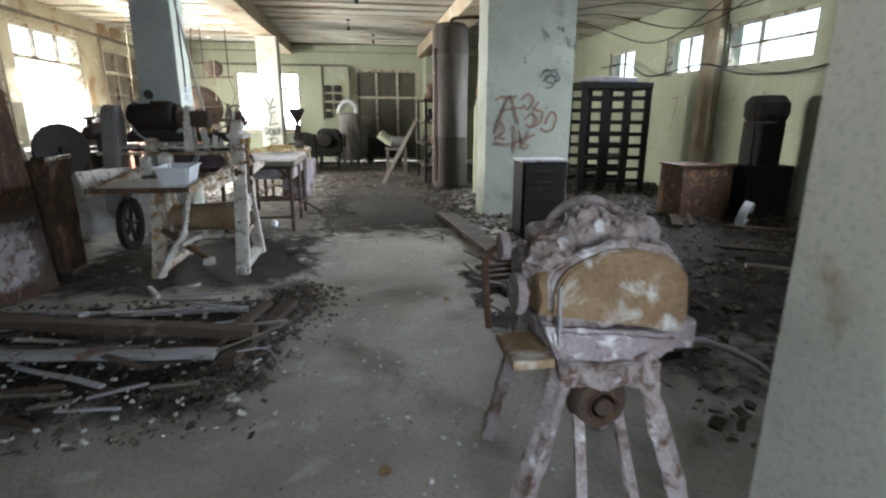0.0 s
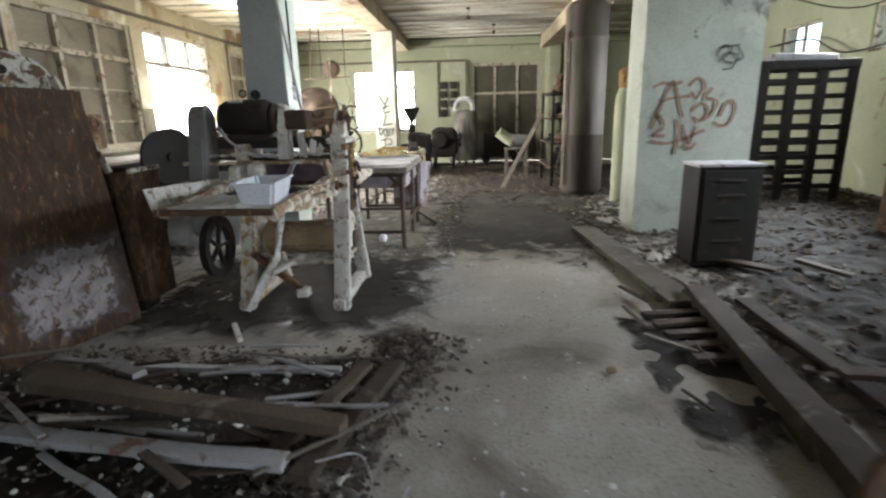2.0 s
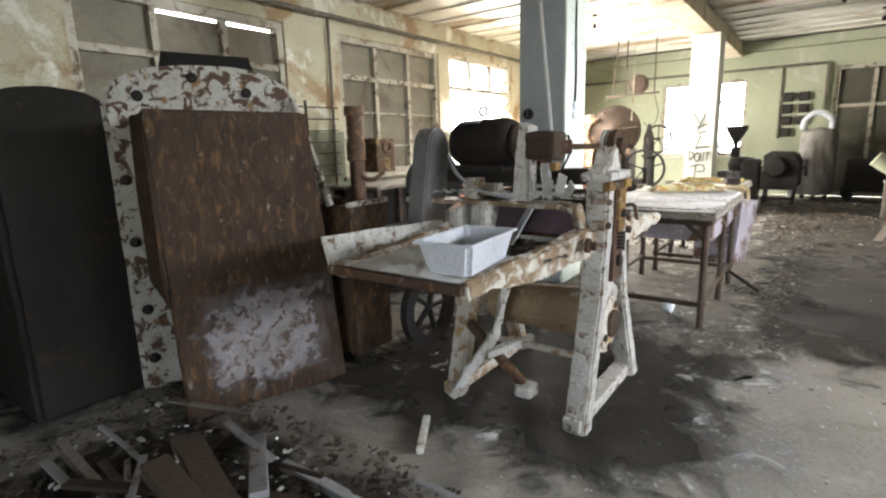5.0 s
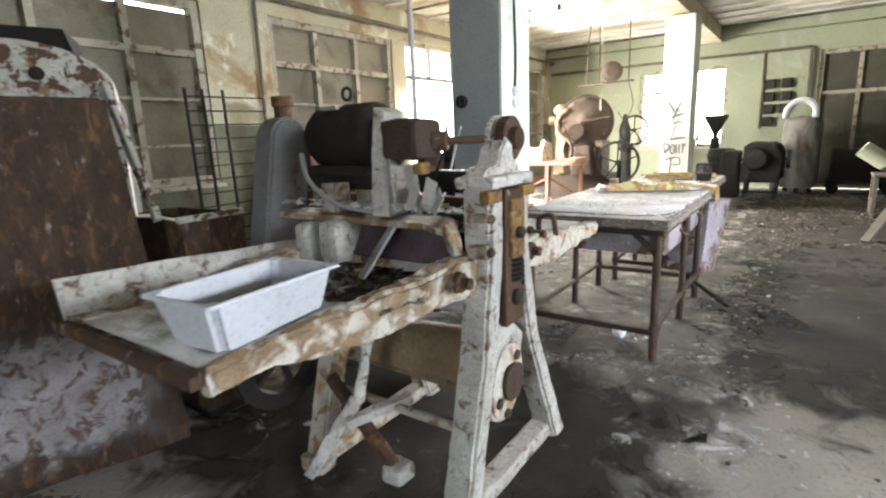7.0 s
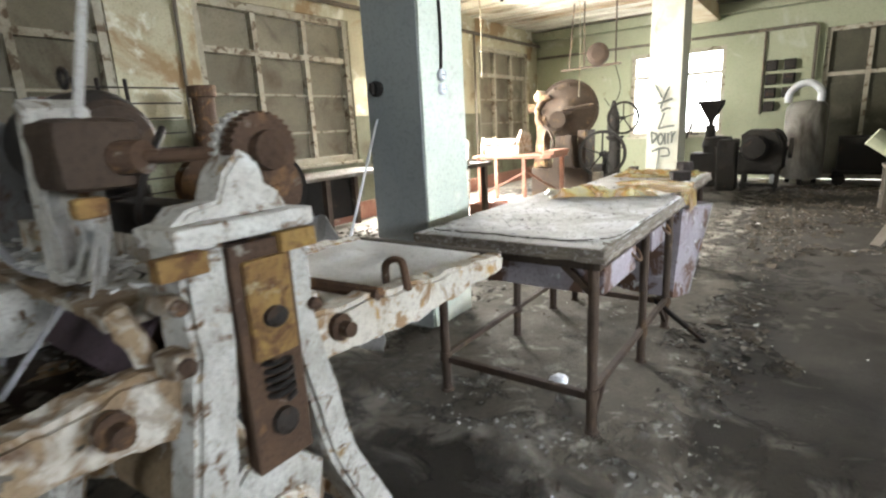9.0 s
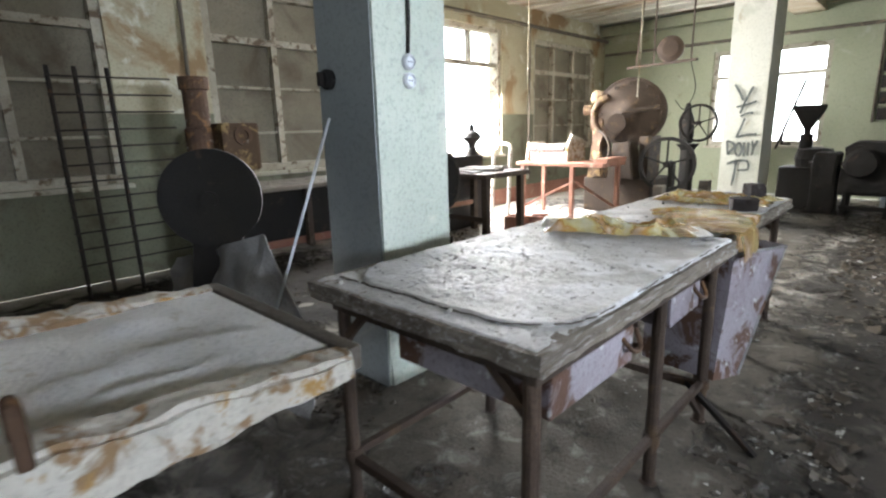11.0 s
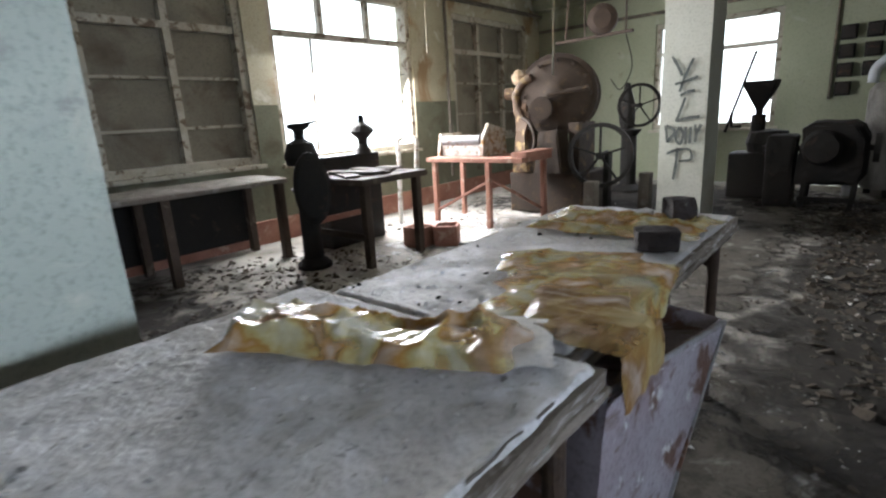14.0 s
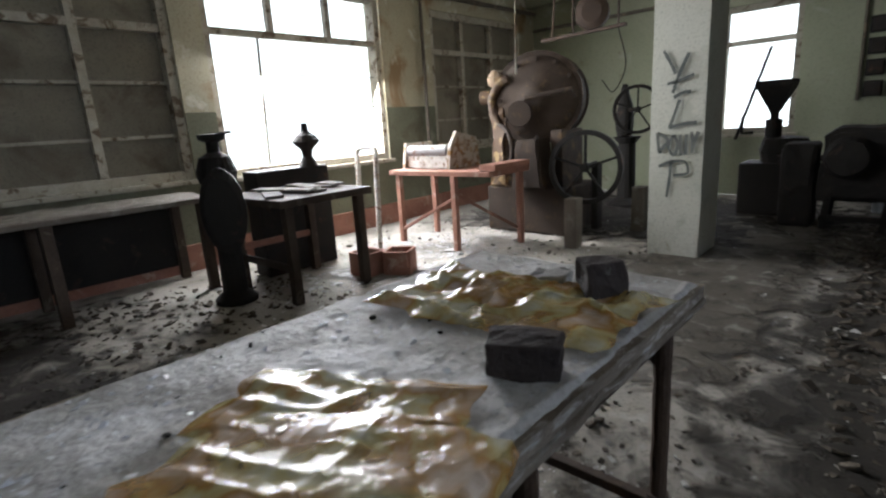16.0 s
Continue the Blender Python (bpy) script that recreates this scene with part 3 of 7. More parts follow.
for i in range(3):
    x0, x1 = i * w / 3 + 0.03, (i + 1) * w / 3 - 0.03
    local("transom_panel", box(B(), x0, 0.0, 0.72 * h, x1, 0.02, h - 0.06), DOOR, door)
    bm = box(B(), x0, 0.0, 0.02, x1, 0.03, 0.69 * h)
    for z in (0.25, 1.05):
        box(bm, x0 + 0.08, -0.012, z, x1 - 0.08, 0.004, z + (0.65 if z < 1 else 0.75), 0.008)
    local("door_leaf", bm, DOOR, door)
local("backing", box(B(), 0.05, 0.05, 0.0, w - 0.05, 0.07, h - 0.05), DOOR, door)
structure("wall_stub", box(B(), 1.98, 16.2, 0, 2.3, 16.995, 3.15, 0.02), PLASTER_GREEN, "short pale wall beside the double door", "wall")

# ground outside, one sheet to the horizon
bm = B()
vs = [bm.verts.new(p) for p in ((-900, -900, -0.62), (900, -900, -0.62), (900, 900, -0.62), (-900, 900, -0.62))]
bm.faces.new(vs)
structure("ground", bm, GROUND, "grassy ground outside the windows", "ground")


# ---- glowing white boards for the blown-out view outside the windows ----
m, nt, b = nodes("backdrop_glow")
b.inputs["Base Color"].default_value = (0.8, 0.82, 0.76, 1)
b.inputs["Emission Color"].default_value, b.inputs["Emission Strength"].default_value = (0.97, 1.0, 0.94, 1), 1.5
structure("backdrop", box(B(), -15.2, -2, -0.5, -15.0, 26, 6.2), m, "glowing white board for the blown-out view beyond the windows", "backdrop")
structure("backdrop", box(B(), -14.9, 27.0, -0.5, 8, 27.2, 6.2), m, "glowing white board for the blown-out view beyond the end windows", "backdrop")


# ---- dough mixer with a rusted cover, beside the window wall ----
def arch(y0, y1, z1, r, n=8):
    """Outline (y, z) of a casing with a rounded top."""
    pts = [(y0, 0.0), (y1, 0.0)]
    for k in range(n + 1):
        a = k / n * math.pi / 2
        pts.append((y1 - r + r * math.cos(a), z1 - r * 0.55 + r * 0.55 * math.sin(a)))
    for k in range(n + 1):
        a = math.pi / 2 + k / n * math.pi / 2
        pts.append((y0 + r + r * math.cos(a), z1 - r * 0.55 + r * 0.55 * math.sin(a)))
    return pts


YZ = Matrix(((0, 0, 1, 0), (1, 0, 0, 0), (0, 1, 0, 0), (0, 0, 0, 1)))     # outline (y, z), thickness along x
mixer = thing("dough_mixer", "large dough mixer, chipped white enamel casing behind a rusted cover", "machine", -3.2, 4.2)
MX = pose(-3.40, 3.70, 0, 0, 0, -30)          # the casing stands at a slant to the hall
part("end_casing", crusty(plate(B(), arch(0.0, 1.02, 1.87, 0.40), 0.16, MX @ Matrix.Translation((-0.16, 0, 0)) @ YZ, 0.03), 0.12, 0.004, 5), ENAMEL, mixer, "white enamel flaking off dark iron")
part("body", plate(B(), arch(0.06, 0.97, 1.82, 0.40), 0.72, MX @ Matrix.Translation((-0.885, 0, 0)) @ YZ, 0.02), DARK_IRON, mixer)


def panel_x(y):
    return -2.74 + 0.11 * (y - 3.70) / 0.78


bm = plate(B(), [(3.66, 0.0), (4.52, 0.0), (4.48, 0.8), (4.42, 1.58), (3.60, 1.575)], 0.025, YZ, 0.006)
bm = crusty(bm, 0.06, 0.006, 4)
for v in bm.verts:
    v.co.x += panel_x(v.co.y) + (-0.09 + 0.15 * (v.co.y - 3.65) / 0.87) * (1 - v.co.z / 1.58) + 0.012 * math.sin(9 * v.co.y)
part("cover_panel", bm, RUST_PANEL, mixer, "rust-brown sheet cover with lime splashes")
WING = Matrix(((-0.97, 0, 0.25, -2.75), (0.25, 0, 0.97, 3.60), (0, 1, 0, 0), (0, 0, 0, 1)))
part("cover_wing", crusty(plate(B(), [(0.004, 0.68), (0.36, 0.72), (0.36, 1.15), (0.27, 1.572), (0.004, 1.572)], 0.018, WING, 0.004), 0.08, 0.004, 6), RUST_PANEL, mixer)
bm = cloth(16, 14, 0.84, 0.72, lambda u, v, x, y: (panel_x(4.08 + x) + 0.037 + (-0.09 + 0.15 * (4.08 + x - 3.65) / 0.87) * (1 - (0.37 + y) / 1.58) + 0.012 * math.sin(9 * (4.08 + x)), 4.08 + x, 0.37 + y), 0)
part("lime_bloom", bm, LIME, mixer, "grey-white lime bloom on the lower cover")
part("cover_top", plate(B(), [(-2.745, 3.615), (-2.645, 4.415), (-2.90, 4.52), (-3.10, 3.75)], 0.016, Matrix.Translation((0, 0, 1.574))), RUST_PANEL, mixer)
part("bowl_housing", crusty(plate(B(), arch(3.20, 3.78, 1.74, 0.26), 0.86, Matrix.Translation((-4.30, 0, 0)) @ YZ, 0.03), 0.14, 0.01, 4), SOOT, mixer, "black rounded bowl housing")
part("hood", plate(B(), [(0.25, 1.80), (0.85, 1.80), (0.80, 1.98), (0.30, 2.0)], 0.45, MX @ Matrix.Translation((-0.80, 0, 0)) @ YZ, 0.03), SOOT, mixer, "black sheet hood")
for y, z in ((0.18, 1.70), (0.46, 1.80), (0.74, 1.72), (0.93, 1.5), (0.07, 1.25), (0.07, 0.9), (0.08, 0.5), (0.08, 0.2)):
    part("bolt", lathe(B(), [(0.03, 0), (0.03, 0.015), (0.016, 0.018), (0.016, 0.035)], 10, MX @ Matrix.Translation((-0.004, y, z)) @ pose(0, 0, 0, 0, 90, 0)), DARK_IRON, mixer)
bm = box(B(), -3.10, 4.60, 0.10, -2.50, 4.92, 1.05, 0.01)
bmesh.ops.delete(bm, geom=[f for f in bm.faces if f.normal.z > 0.9 and f.calc_area() > 0.05], context="FACES")
bmesh.ops.solidify(bm, geom=bm.faces[:], thickness=0.025)
part("trough", crusty(bm, 0.10, 0.006, 6), RUST_PANEL, mixer, "rusted open dough trough with powder inside")
part("trough_rim", crusty(bar(B(), (-2.495, 4.58, 1.055), (-2.495, 4.93, 1.06), 0.03, 0.03, 0.006), 0.04, 0.004, 14), ENAMEL, mixer, "white chipped rim")
part("trough_rim", crusty(bar(B(), (-2.86, 4.53, 1.68), (-2.62, 4.56, 1.05), 0.03, 0.04, 0.006), 0.05, 0.004, 14), ENAMEL, mixer, "white chipped rim")
part("trough_leg", box(B(), -3.0, 4.66, 0, -2.6, 4.86, 0.12, 0.02), DARK_IRON, mixer)
bm = cloth(14, 14, 0.52, 0.26, lambda u, v, x, y: (x - 2.80, y + 4.76, 0.98 + 0.06 * noise.noise((x * 5, y * 5, 1)) + 0.04 * (1 - u)), 0.01)
part("powder", bm, DUST, mixer)

# dark bench and iron gear beyond the mixer
gearbench = thing("iron_bench", "soot-black iron bench cluttered with castings", "bench", -4.7, 3.6)
part("bench_top", rough_up(box(B(), -5.3, 3.1, 0.84, -4.35, 4.3, 0.90, 0.01), 0.01, 6), SOOT, gearbench)
for x, y in ((-5.2, 3.2), (-4.45, 3.2), (-5.2, 4.2), (-4.45, 4.2)):
    part("leg", box(B(), x - 0.04, y - 0.04, 0, x + 0.04, y + 0.04, 0.842, 0.006), SOOT, gearbench)
part("casting", lathe(B(), [(0.0, 0.0), (0.2, 0.0), (0.22, 0.1), (0.12, 0.18), (0.14, 0.34), (0.05, 0.4), (0.0, 0.4)], 16, Matrix.Translation((-4.65, 3.6, 0.895))), STEEL_GREY, gearbench)
part("pipe", tube(B(), curve_pts([(-4.4, 3.2, 0.95), (-4.15, 3.35, 1.25), (-3.95, 3.45, 0.9), (-3.9, 3.45, 0.0)]), 0.022), DARK_IRON, gearbench)

# ---- dough sheeter ----
sheeter = thing("dough_sheeter", "white cast-iron dough sheeter, flaking and rusty, dusted with flour", "machine", -1.45, 5.0)


def side_frame(x, t, mat):
    """One cast end frame: two splayed legs, a head, arms to both tables and a foot bar."""
    bm = B()
    for y0, y1, yb0, yb1 in ((4.855, 4.945, 4.63, 4.73), (5.06, 5.14, 5.42, 5.52)):
        m = Matrix.Translation((x, 0, 0)) @ YZ
        k = 0.55 if yb0 < 4.8 else 0.62
        zm, ym0, ym1 = 0.62, y0 + (yb0 - y0) * (1 - k) * 0.55, y1 + (yb1 - y1) * (1 - k) * 0.55
        plate(bm, [(yb0, 0.0), (yb1, 0.0), (ym1, zm), (y1, 1.0), (y1, 1.24), (y0, 1.24), (y0, 1.0), (ym0, zm)], t, m, 0.012)
    box(bm, x, 4.62, 0.02, x + t * 0.8, 5.48, 0.09, 0.015)
    plate(bm, [(4.93, 0.72), (5.02, 0.72), (5.13, 0.62), (5.10, 0.46), (4.975, 0.38), (4.85, 0.46), (4.82, 0.62)], t * 0.7, Matrix.Translation((x + 0.01, 0, 0)) @ YZ, 0.01)
    return part("side_frame", crusty(bm, 0.06, 0.004, 9), mat, sheeter, "white paint flaking off cast iron")


fr = side_frame(-1.06, 0.11, CAST_WHITE)
side_frame(-1.86, 0.10, CAST_RUST)
bm = box(B(), -1.085, 4.845, 1.235, -0.935, 5.15, 1.275, 0.012)
plate(bm, [(4.86, 1.27), (5.12, 1.27), (5.10, 1.31), (5.07, 1.33), (5.06, 1.38), (5.02, 1.40), (4.98, 1.36), (4.96, 1.31), (4.90, 1.30)], 0.09, Matrix.Translation((-1.065, 0, 0)) @ YZ, 0.008)
part("bearing_cap", crusty(bm, 0.05, 0.004, 12), CAST_WHITE, sheeter)
slide = part("slide_plate", box(B(), -0.985, 4.945, 0.70, -0.945, 5.085, 1.225, 0.006), RUST, sheeter, "rust-brown guide plate")
part("bearing_block", box(B(), -0.95, 4.965, 0.95, -0.930, 5.068, 1.19, 0.008), YELLOW_RUST, slide, "block with yellow primer")
for z, r in ((1.045, 0.026), (0.80, 0.03)):
    part("bolt", lathe(B(), [(r, 0), (r, 0.02), (r * 0.6, 0.028), (0.0, 0.03)], 12, Matrix.Translation((-0.936 if z > 1 else -0.95, 5.015, z)) @ pose(0, 0, 0, 0, 90, 0)), DARK_IRON, slide)
bm = B()
tube(bm, [(-0.935 + 0.018 * math.cos(a), 5.015 + 0.03 * math.sin(a), 0.855 + 0.09 * k / 40) for k in range(41) for a in [k / 40 * 5 * math.tau]], 0.006, 6)
part("spring", bm, DARK_IRON, slide, "dark coil spring")
for y in (4.855, 5.10):
    part("packing", box(B(), -0.965, y - 0.045, 1.19, -0.93, y + 0.045, 1.232, 0.004), YELLOW_RUST, sheeter)
bm = plate(B(), [(4.975 + 0.125 * math.cos(a) + 0.02 * math.sin(a), 0.475 + 0.15 * math.sin(a)) for a in [k * math.tau / 24 for k in range(24)]], 0.05, Matrix.Translation((-1.01, 0, 0)) @ YZ, 0.012)
plate_ = part("bearing_plate", crusty(bm, 0.05, 0.006, 11), CAST_RUST, sheeter, "rust-stained white rounded bearing plate")
part("hub", crusty(lathe(B(), [(0.0, 0.0), (0.07, 0.0), (0.075, 0.02), (0.03, 0.035), (0.0, 0.037)], 16, Matrix.Translation((-0.962, 5.0, 0.47)) @ pose(0, 0, 0, 0, 90, 0)), 0.05, 0.004, 12), RUST_DARK, plate_)
for y, z in ((5.04, 0.56), (4.90, 0.42), (4.96, 0.355)):
    part("bolt", lathe(B(), [(0.02, 0), (0.02, 0.014), (0.0, 0.018)], 8, Matrix.Translation((-0.962, y, z)) @ pose(0, 0, 0, 0, 90, 0)), RUST_DARK, plate_)


def taper(bm):
    """Draw the front table in towards its narrower end."""
    for v in bm.verts:
        f = max(0.0, min(1.0, (4.86 - v.co.y) / 0.96))
        v.co.x -= 0.15 * f * max(0.0, v.co.x + 1.95) / 0.90
        v.co.y += 0.05 * f
    return bm


def arm(x, y_head, y_end, z_end):
    """A curved cast arm that carries a table's edge."""
    n, poly = 12, []
    for k in range(n + 1):
        f = k / n
        poly.append((y_head + (y_end - y_head) * f, 0.99 + (z_end - 0.99) * f ** 0.8))
    for k in range(n, -1, -1):
        f = k / n
        poly.append((y_head + (y_end - y_head) * f, 0.82 + (z_end - 0.07 - 0.82) * f ** 0.6 + 0.014 * math.sin(9 * f)))
    bm = plate(B(), poly, 0.09, Matrix.Translation((x, 0, 0)) @ YZ, 0.014)
    return part("arm", taper(crusty(bm, 0.04, 0.013, 9)), CAST_TAN if y_end < y_head else CAST_RUST, sheeter, "rust-streaked white table arm")


for x in (-1.09, -1.93):
    arm(x, 4.90, 3.90, 0.905)
    arm(x, 5.06, 6.10, 0.905)
for y in (4.72, 5.24):
    part("arm_bolt", lathe(B(), [(0.035, 0), (0.035, 0.018), (0.02, 0.022), (0.02, 0.05), (0.0, 0.052)], 10, Matrix.Translation((-1.0, y, 0.92)) @ pose(0, 0, 0, 0, 90, 0)), RUST, sheeter)
part("front_table", taper(rough_up(box(B(), -1.90, 3.88, 0.862, -1.07, 4.86, 0.888, 0.006), 0.006, 5)), CAST_RUST, sheeter)
part("front_rail", taper(rough_up(box(B(), -1.93, 3.862, 0.862, -1.03, 3.89, 0.897, 0.006), 0.006, 7)), RUST, sheeter)
bm = cloth(12, 4, 0.9, 0.13, lambda u, v, x, y: (-1.935 + 0.03 * noise.noise((x * 4, y * 4, 0)) - 0.05 * v, x + 4.38, 0.955 + y - 0.05 * u * v), 0.01)
part("side_lip", bm, CAST_WHITE, sheeter, "white enamelled lip, cracked")
bm = cloth(26, 26, 0.80, 0.52, lambda u, v, x, y: (x - 1.49, y + 4.16, 0.899 + 0.030 * max(0, noise.fractal((x * 7, y * 7, 0), 0.6, 2, 4) + 0.35) * min(1, 8 * min(u, 1 - u, v, 1 - v))), 0)
part("flour", taper(bm), FLOUR, sheeter, "caked white flour", True)
bm = cloth(20, 16, 0.78, 0.46, lambda u, v, x, y: (x - 1.49, y + 4.62, 0.892 + 0.014 * noise.noise((x * 9, y * 9, 4))), 0)
part("conveyor", taper(bm), WOOD_DARK, sheeter, "dirty dark conveyor bed")
part("rear_table", rough_up(box(B(), -1.90, 5.18, 0.862, -1.07, 6.12, 0.888, 0.006), 0.006, 5), CAST_RUST, sheeter)
bm = cloth(26, 26, 0.78, 0.86, lambda u, v, x, y: (x - 1.49, y + 5.66, 0.899 + 0.018 * max(0, noise.fractal((x * 6, y * 6, 3), 0.6, 2, 4) + 0.4) * min(1, 8 * min(u, 1 - u, v, 1 - v))), 0)
part("flour", bm, FLOUR, sheeter, "caked white flour", True)
part("rear_rail", rough_up(box(B(), -1.93, 6.10, 0.845, -1.03, 6.14, 0.905, 0.008), 0.005, 7), WOOD_GREY, sheeter)
part("clamp_rod", tube(B(), [(-1.75, 5.32, 0.97), (-1.02, 5.40, 0.955), (-1.0, 5.40, 0.955)], 0.02), RUST, sheeter)
part("clamp", tube(B(), curve_pts([(-1.08, 5.52, 0.90), (-1.08, 5.52, 1.0), (-1.02, 5.52, 1.02), (-1.0, 5.52, 0.93)]), 0.012), RUST, sheeter)
# rollers, scrapers, shelf and drive
for y, z, r, mt in ((4.95, 0.97, 0.07, RUST), (4.95, 1.085, 0.04, DARK_IRON)):
    part("roller", rod(B(), (-1.76, y, z), (-1.06, y, z), r, seg=24), mt, sheeter)
bm = cloth(10, 4, 0.56, 0.17, lambda u, v, x, y: (x - 1.37, 4.83 + y * 0.5, 1.02 + y * 0.8 + 0.006 * noise.noise((x * 5, y * 5, 7))), 0.012)
part("scraper_cover", bm, SCRAPER, sheeter, "violet-brown sheet scraper")
bm = cloth(40, 8, 1.12, 0.16, lambda u, v, x, y: (x - 1.65, y + 4.855 + 0.012 * noise.noise((x * 9, 1, 5)) * (v < 0.2), 1.112 + 0.006 * noise.noise((x * 5, y * 5, 2)) - 0.02 * max(0, u - 0.9) / 0.1), 0.026)
part("shelf_board", bm, CAST_TAN, sheeter, "rusty board with flakes of paint")
part("shelf_hook", crusty(bar(B(), (-1.09, 4.79, 1.12), (-1.07, 4.83, 0.97), 0.06, 0.04, 0.012), 0.03, 0.008, 14), CAST_TAN, sheeter)
part("cross_beam", box(B(), -2.08, 4.98, 1.205, -1.06, 5.07, 1.285, 0.006), DARK_IRON, sheeter)
part("cross_beam", box(B(), -2.08, 5.15, 1.10, -1.06, 5.20, 1.16, 0.006), RUST, sheeter)
poly = []
for k in range(9):
    a = math.pi * k / 8
    poly.append((4.87 + 0.10 * math.cos(a), 1.40 + 0.12 * math.sin(a)))
poly += [(4.62, 0.62), (4.70, 0.55), (4.86, 0.56)]
part("belt_guard", plate(B(), poly, 0.12, Matrix.Translation((-2.14, 0, 0)) @ YZ, 0.012), GREY_MESH, sheeter, "grey perforated belt guard")
motor = part("motor", lathe(B(), [(0.0, 0), (0.05, 0), (0.06, 0.02), (0.105, 0.03), (0.128, 0.07), (0.128, 0.2), (0.134, 0.21), (0.134, 0.36), (0.115, 0.40), (0.07, 0.41), (0.075, 0.38), (0.0, 0.38)], 28,
             Matrix.Translation((-2.02, 5.02, 1.425)) @ pose(0, 0, 0, 0, 90, 0)), DARK_IRON, sheeter, "black electric motor", True)
part("end_bell", lathe(B(), [(0.05, 0.0), (0.10, 0.0), (0.105, 0.02), (0.09, 0.035), (0.06, 0.03), (0.05, 0.0)], 24, Matrix.Translation((-1.605, 5.02, 1.425)) @ pose(0, 0, 0, 0, 90, 0)), RUST_DARK, motor, "brown dished end bell")
part("motor_foot", box(B(), -1.98, 4.92, 1.27, -1.66, 5.12, 1.31, 0.006), DARK_IRON, motor)
part("lifting_eye", tube(B(), [(-1.82 + 0.025 * math.cos(a), 5.02, 1.60 + 0.025 * math.sin(a)) for a in [k * math.tau / 12 for k in range(13)]], 0.007), DARK_IRON, motor)
part("name_plate", box(B(), -1.90, 4.93, 1.535, -1.80, 4.98, 1.55, 0.002, None), STEEL_GREY, motor)
gb = part("gear_box", crusty(box(B(), -1.45, 4.79, 1.335, -1.255, 4.955, 1.475, 0.028), 0.04, 0.005, 9), RUST_DARK, sheeter)
part("mount_plate", plate(B(), [(-1.52, 1.12), (-1.44, 1.12), (-1.44, 1.34), (-1.435, 1.50), (-1.48, 1.52), (-1.505, 1.36)], 0.12, Matrix(((1, 0, 0, 0), (0, 0, 1, 4.80), (0, 1, 0, 0), (0, 0, 0, 1))), 0.006), CAST_WHITE, gb, "white cast bracket")
part("coupling", rod(B(), (-1.26, 4.90, 1.395), (-1.20, 4.93, 1.395), 0.034, seg=14), RUST, gb)
part("drive_shaft", rod(B(), (-1.40, 4.84, 1.395), (-0.96, 5.085, 1.395), 0.014, seg=12), RUST, sheeter)
RX = pose(0, 0, 0, 0, 90, 0)
part("sprocket", gear(B(), 0.082, 0.018, 26, Matrix.Translation((-1.055, 5.085, 1.395)) @ RX), CAST_WHITE, sheeter)
part("gear_wheel", gear(B(), 0.078, 0.035, 30, Matrix.Translation((-1.02, 5.085, 1.395)) @ RX, 0.06), RUST, sheeter, "rusty toothed wheel")
part("hub", lathe(B(), [(0.04, 0), (0.04, 0.03), (0.025, 0.035), (0.0, 0.04)], 14, Matrix.Translation((-0.988, 5.085, 1.395)) @ RX), RUST, sheeter)
for x in (-1.80, -1.28):
    part("pulley", lathe(B(), [(0.03, 0), (0.075, 0.005), (0.075, 0.012), (0.06, 0.02), (0.075, 0.028), (0.075, 0.035), (0.03, 0.04)], 20, Matrix.Translation((x + 0.25 if x < -1.5 else x + 0.12, 5.20, 1.30)) @ RX), RUST, sheeter)
for y, z, h in ((4.835, 1.0, 0.05), (4.838, 1.13, 0.04), (5.13, 1.03, 0.04)):
    part("lug", crusty(box(B(), -1.02, y - 0.022, z - h / 2, -0.945, y + 0.022, z + h / 2, 0.012), 0.03, 0.006, 16), CAST_TAN, sheeter)
    part("lug_bolt", lathe(B(), [(0.018, 0), (0.018, 0.014), (0.010, 0.02), (0.0, 0.022)], 8, Matrix.Translation((-0.948, y, z)) @ RX), RUST, sheeter)
part("wire_clip", box(B(), -1.30, 4.80, 1.285, -1.24, 4.86, 1.325, 0.01), YELLOW_RUST, sheeter)
for k, (x, z) in enumerate(((-1.25, 1.17), (-1.36, 1.16), (-1.18, 1.15))):
    part("torn_flake", rough_up(plate(B(), [(0, 0), (0.07, 0.01), (0.08, 0.09), (0.02, 0.11)], 0.004, pose(x, 4.80, z, 75, 8 * k, 12 - 20 * k)), 0.008, 12, k), RAG, sheeter)
part("cable", tube(B(), curve_pts([(-1.95, 4.86, 1.36), (-1.85, 4.80, 1.26), (-1.68, 4.78, 1.17), (-1.52, 4.80, 1.14), (-1.50, 4.88, 1.14)]), 0.010), STEEL_GREY, sheeter, "grey sheathed cable")
part("cable", tube(B(), curve_pts([(-1.28, 5.0, 1.45), (-1.22, 4.94, 1.38), (-1.28, 4.92, 1.28), (-1.36, 4.95, 1.22)]), 0.008), DARK_IRON, sheeter)
for (p, q) in (((-1.72, 4.80, 1.11), (-1.66, 4.70, 0.90)), ((-1.40, 4.80, 1.11), (-1.46, 4.66, 0.90))):
    part("strut", bar(B(), p, q, 0.045, 0.012), STEEL_GREY, sheeter)
for x0, z in ((-1.86, 1.02), (-1.72, 1.04)):
    part("cast_bracket", rough_up(box(B(), x0, 4.70, z - 0.12, x0 + 0.10, 4.86, z + 0.06, 0.03), 0.01, 8), CAST_WHITE, sheeter)
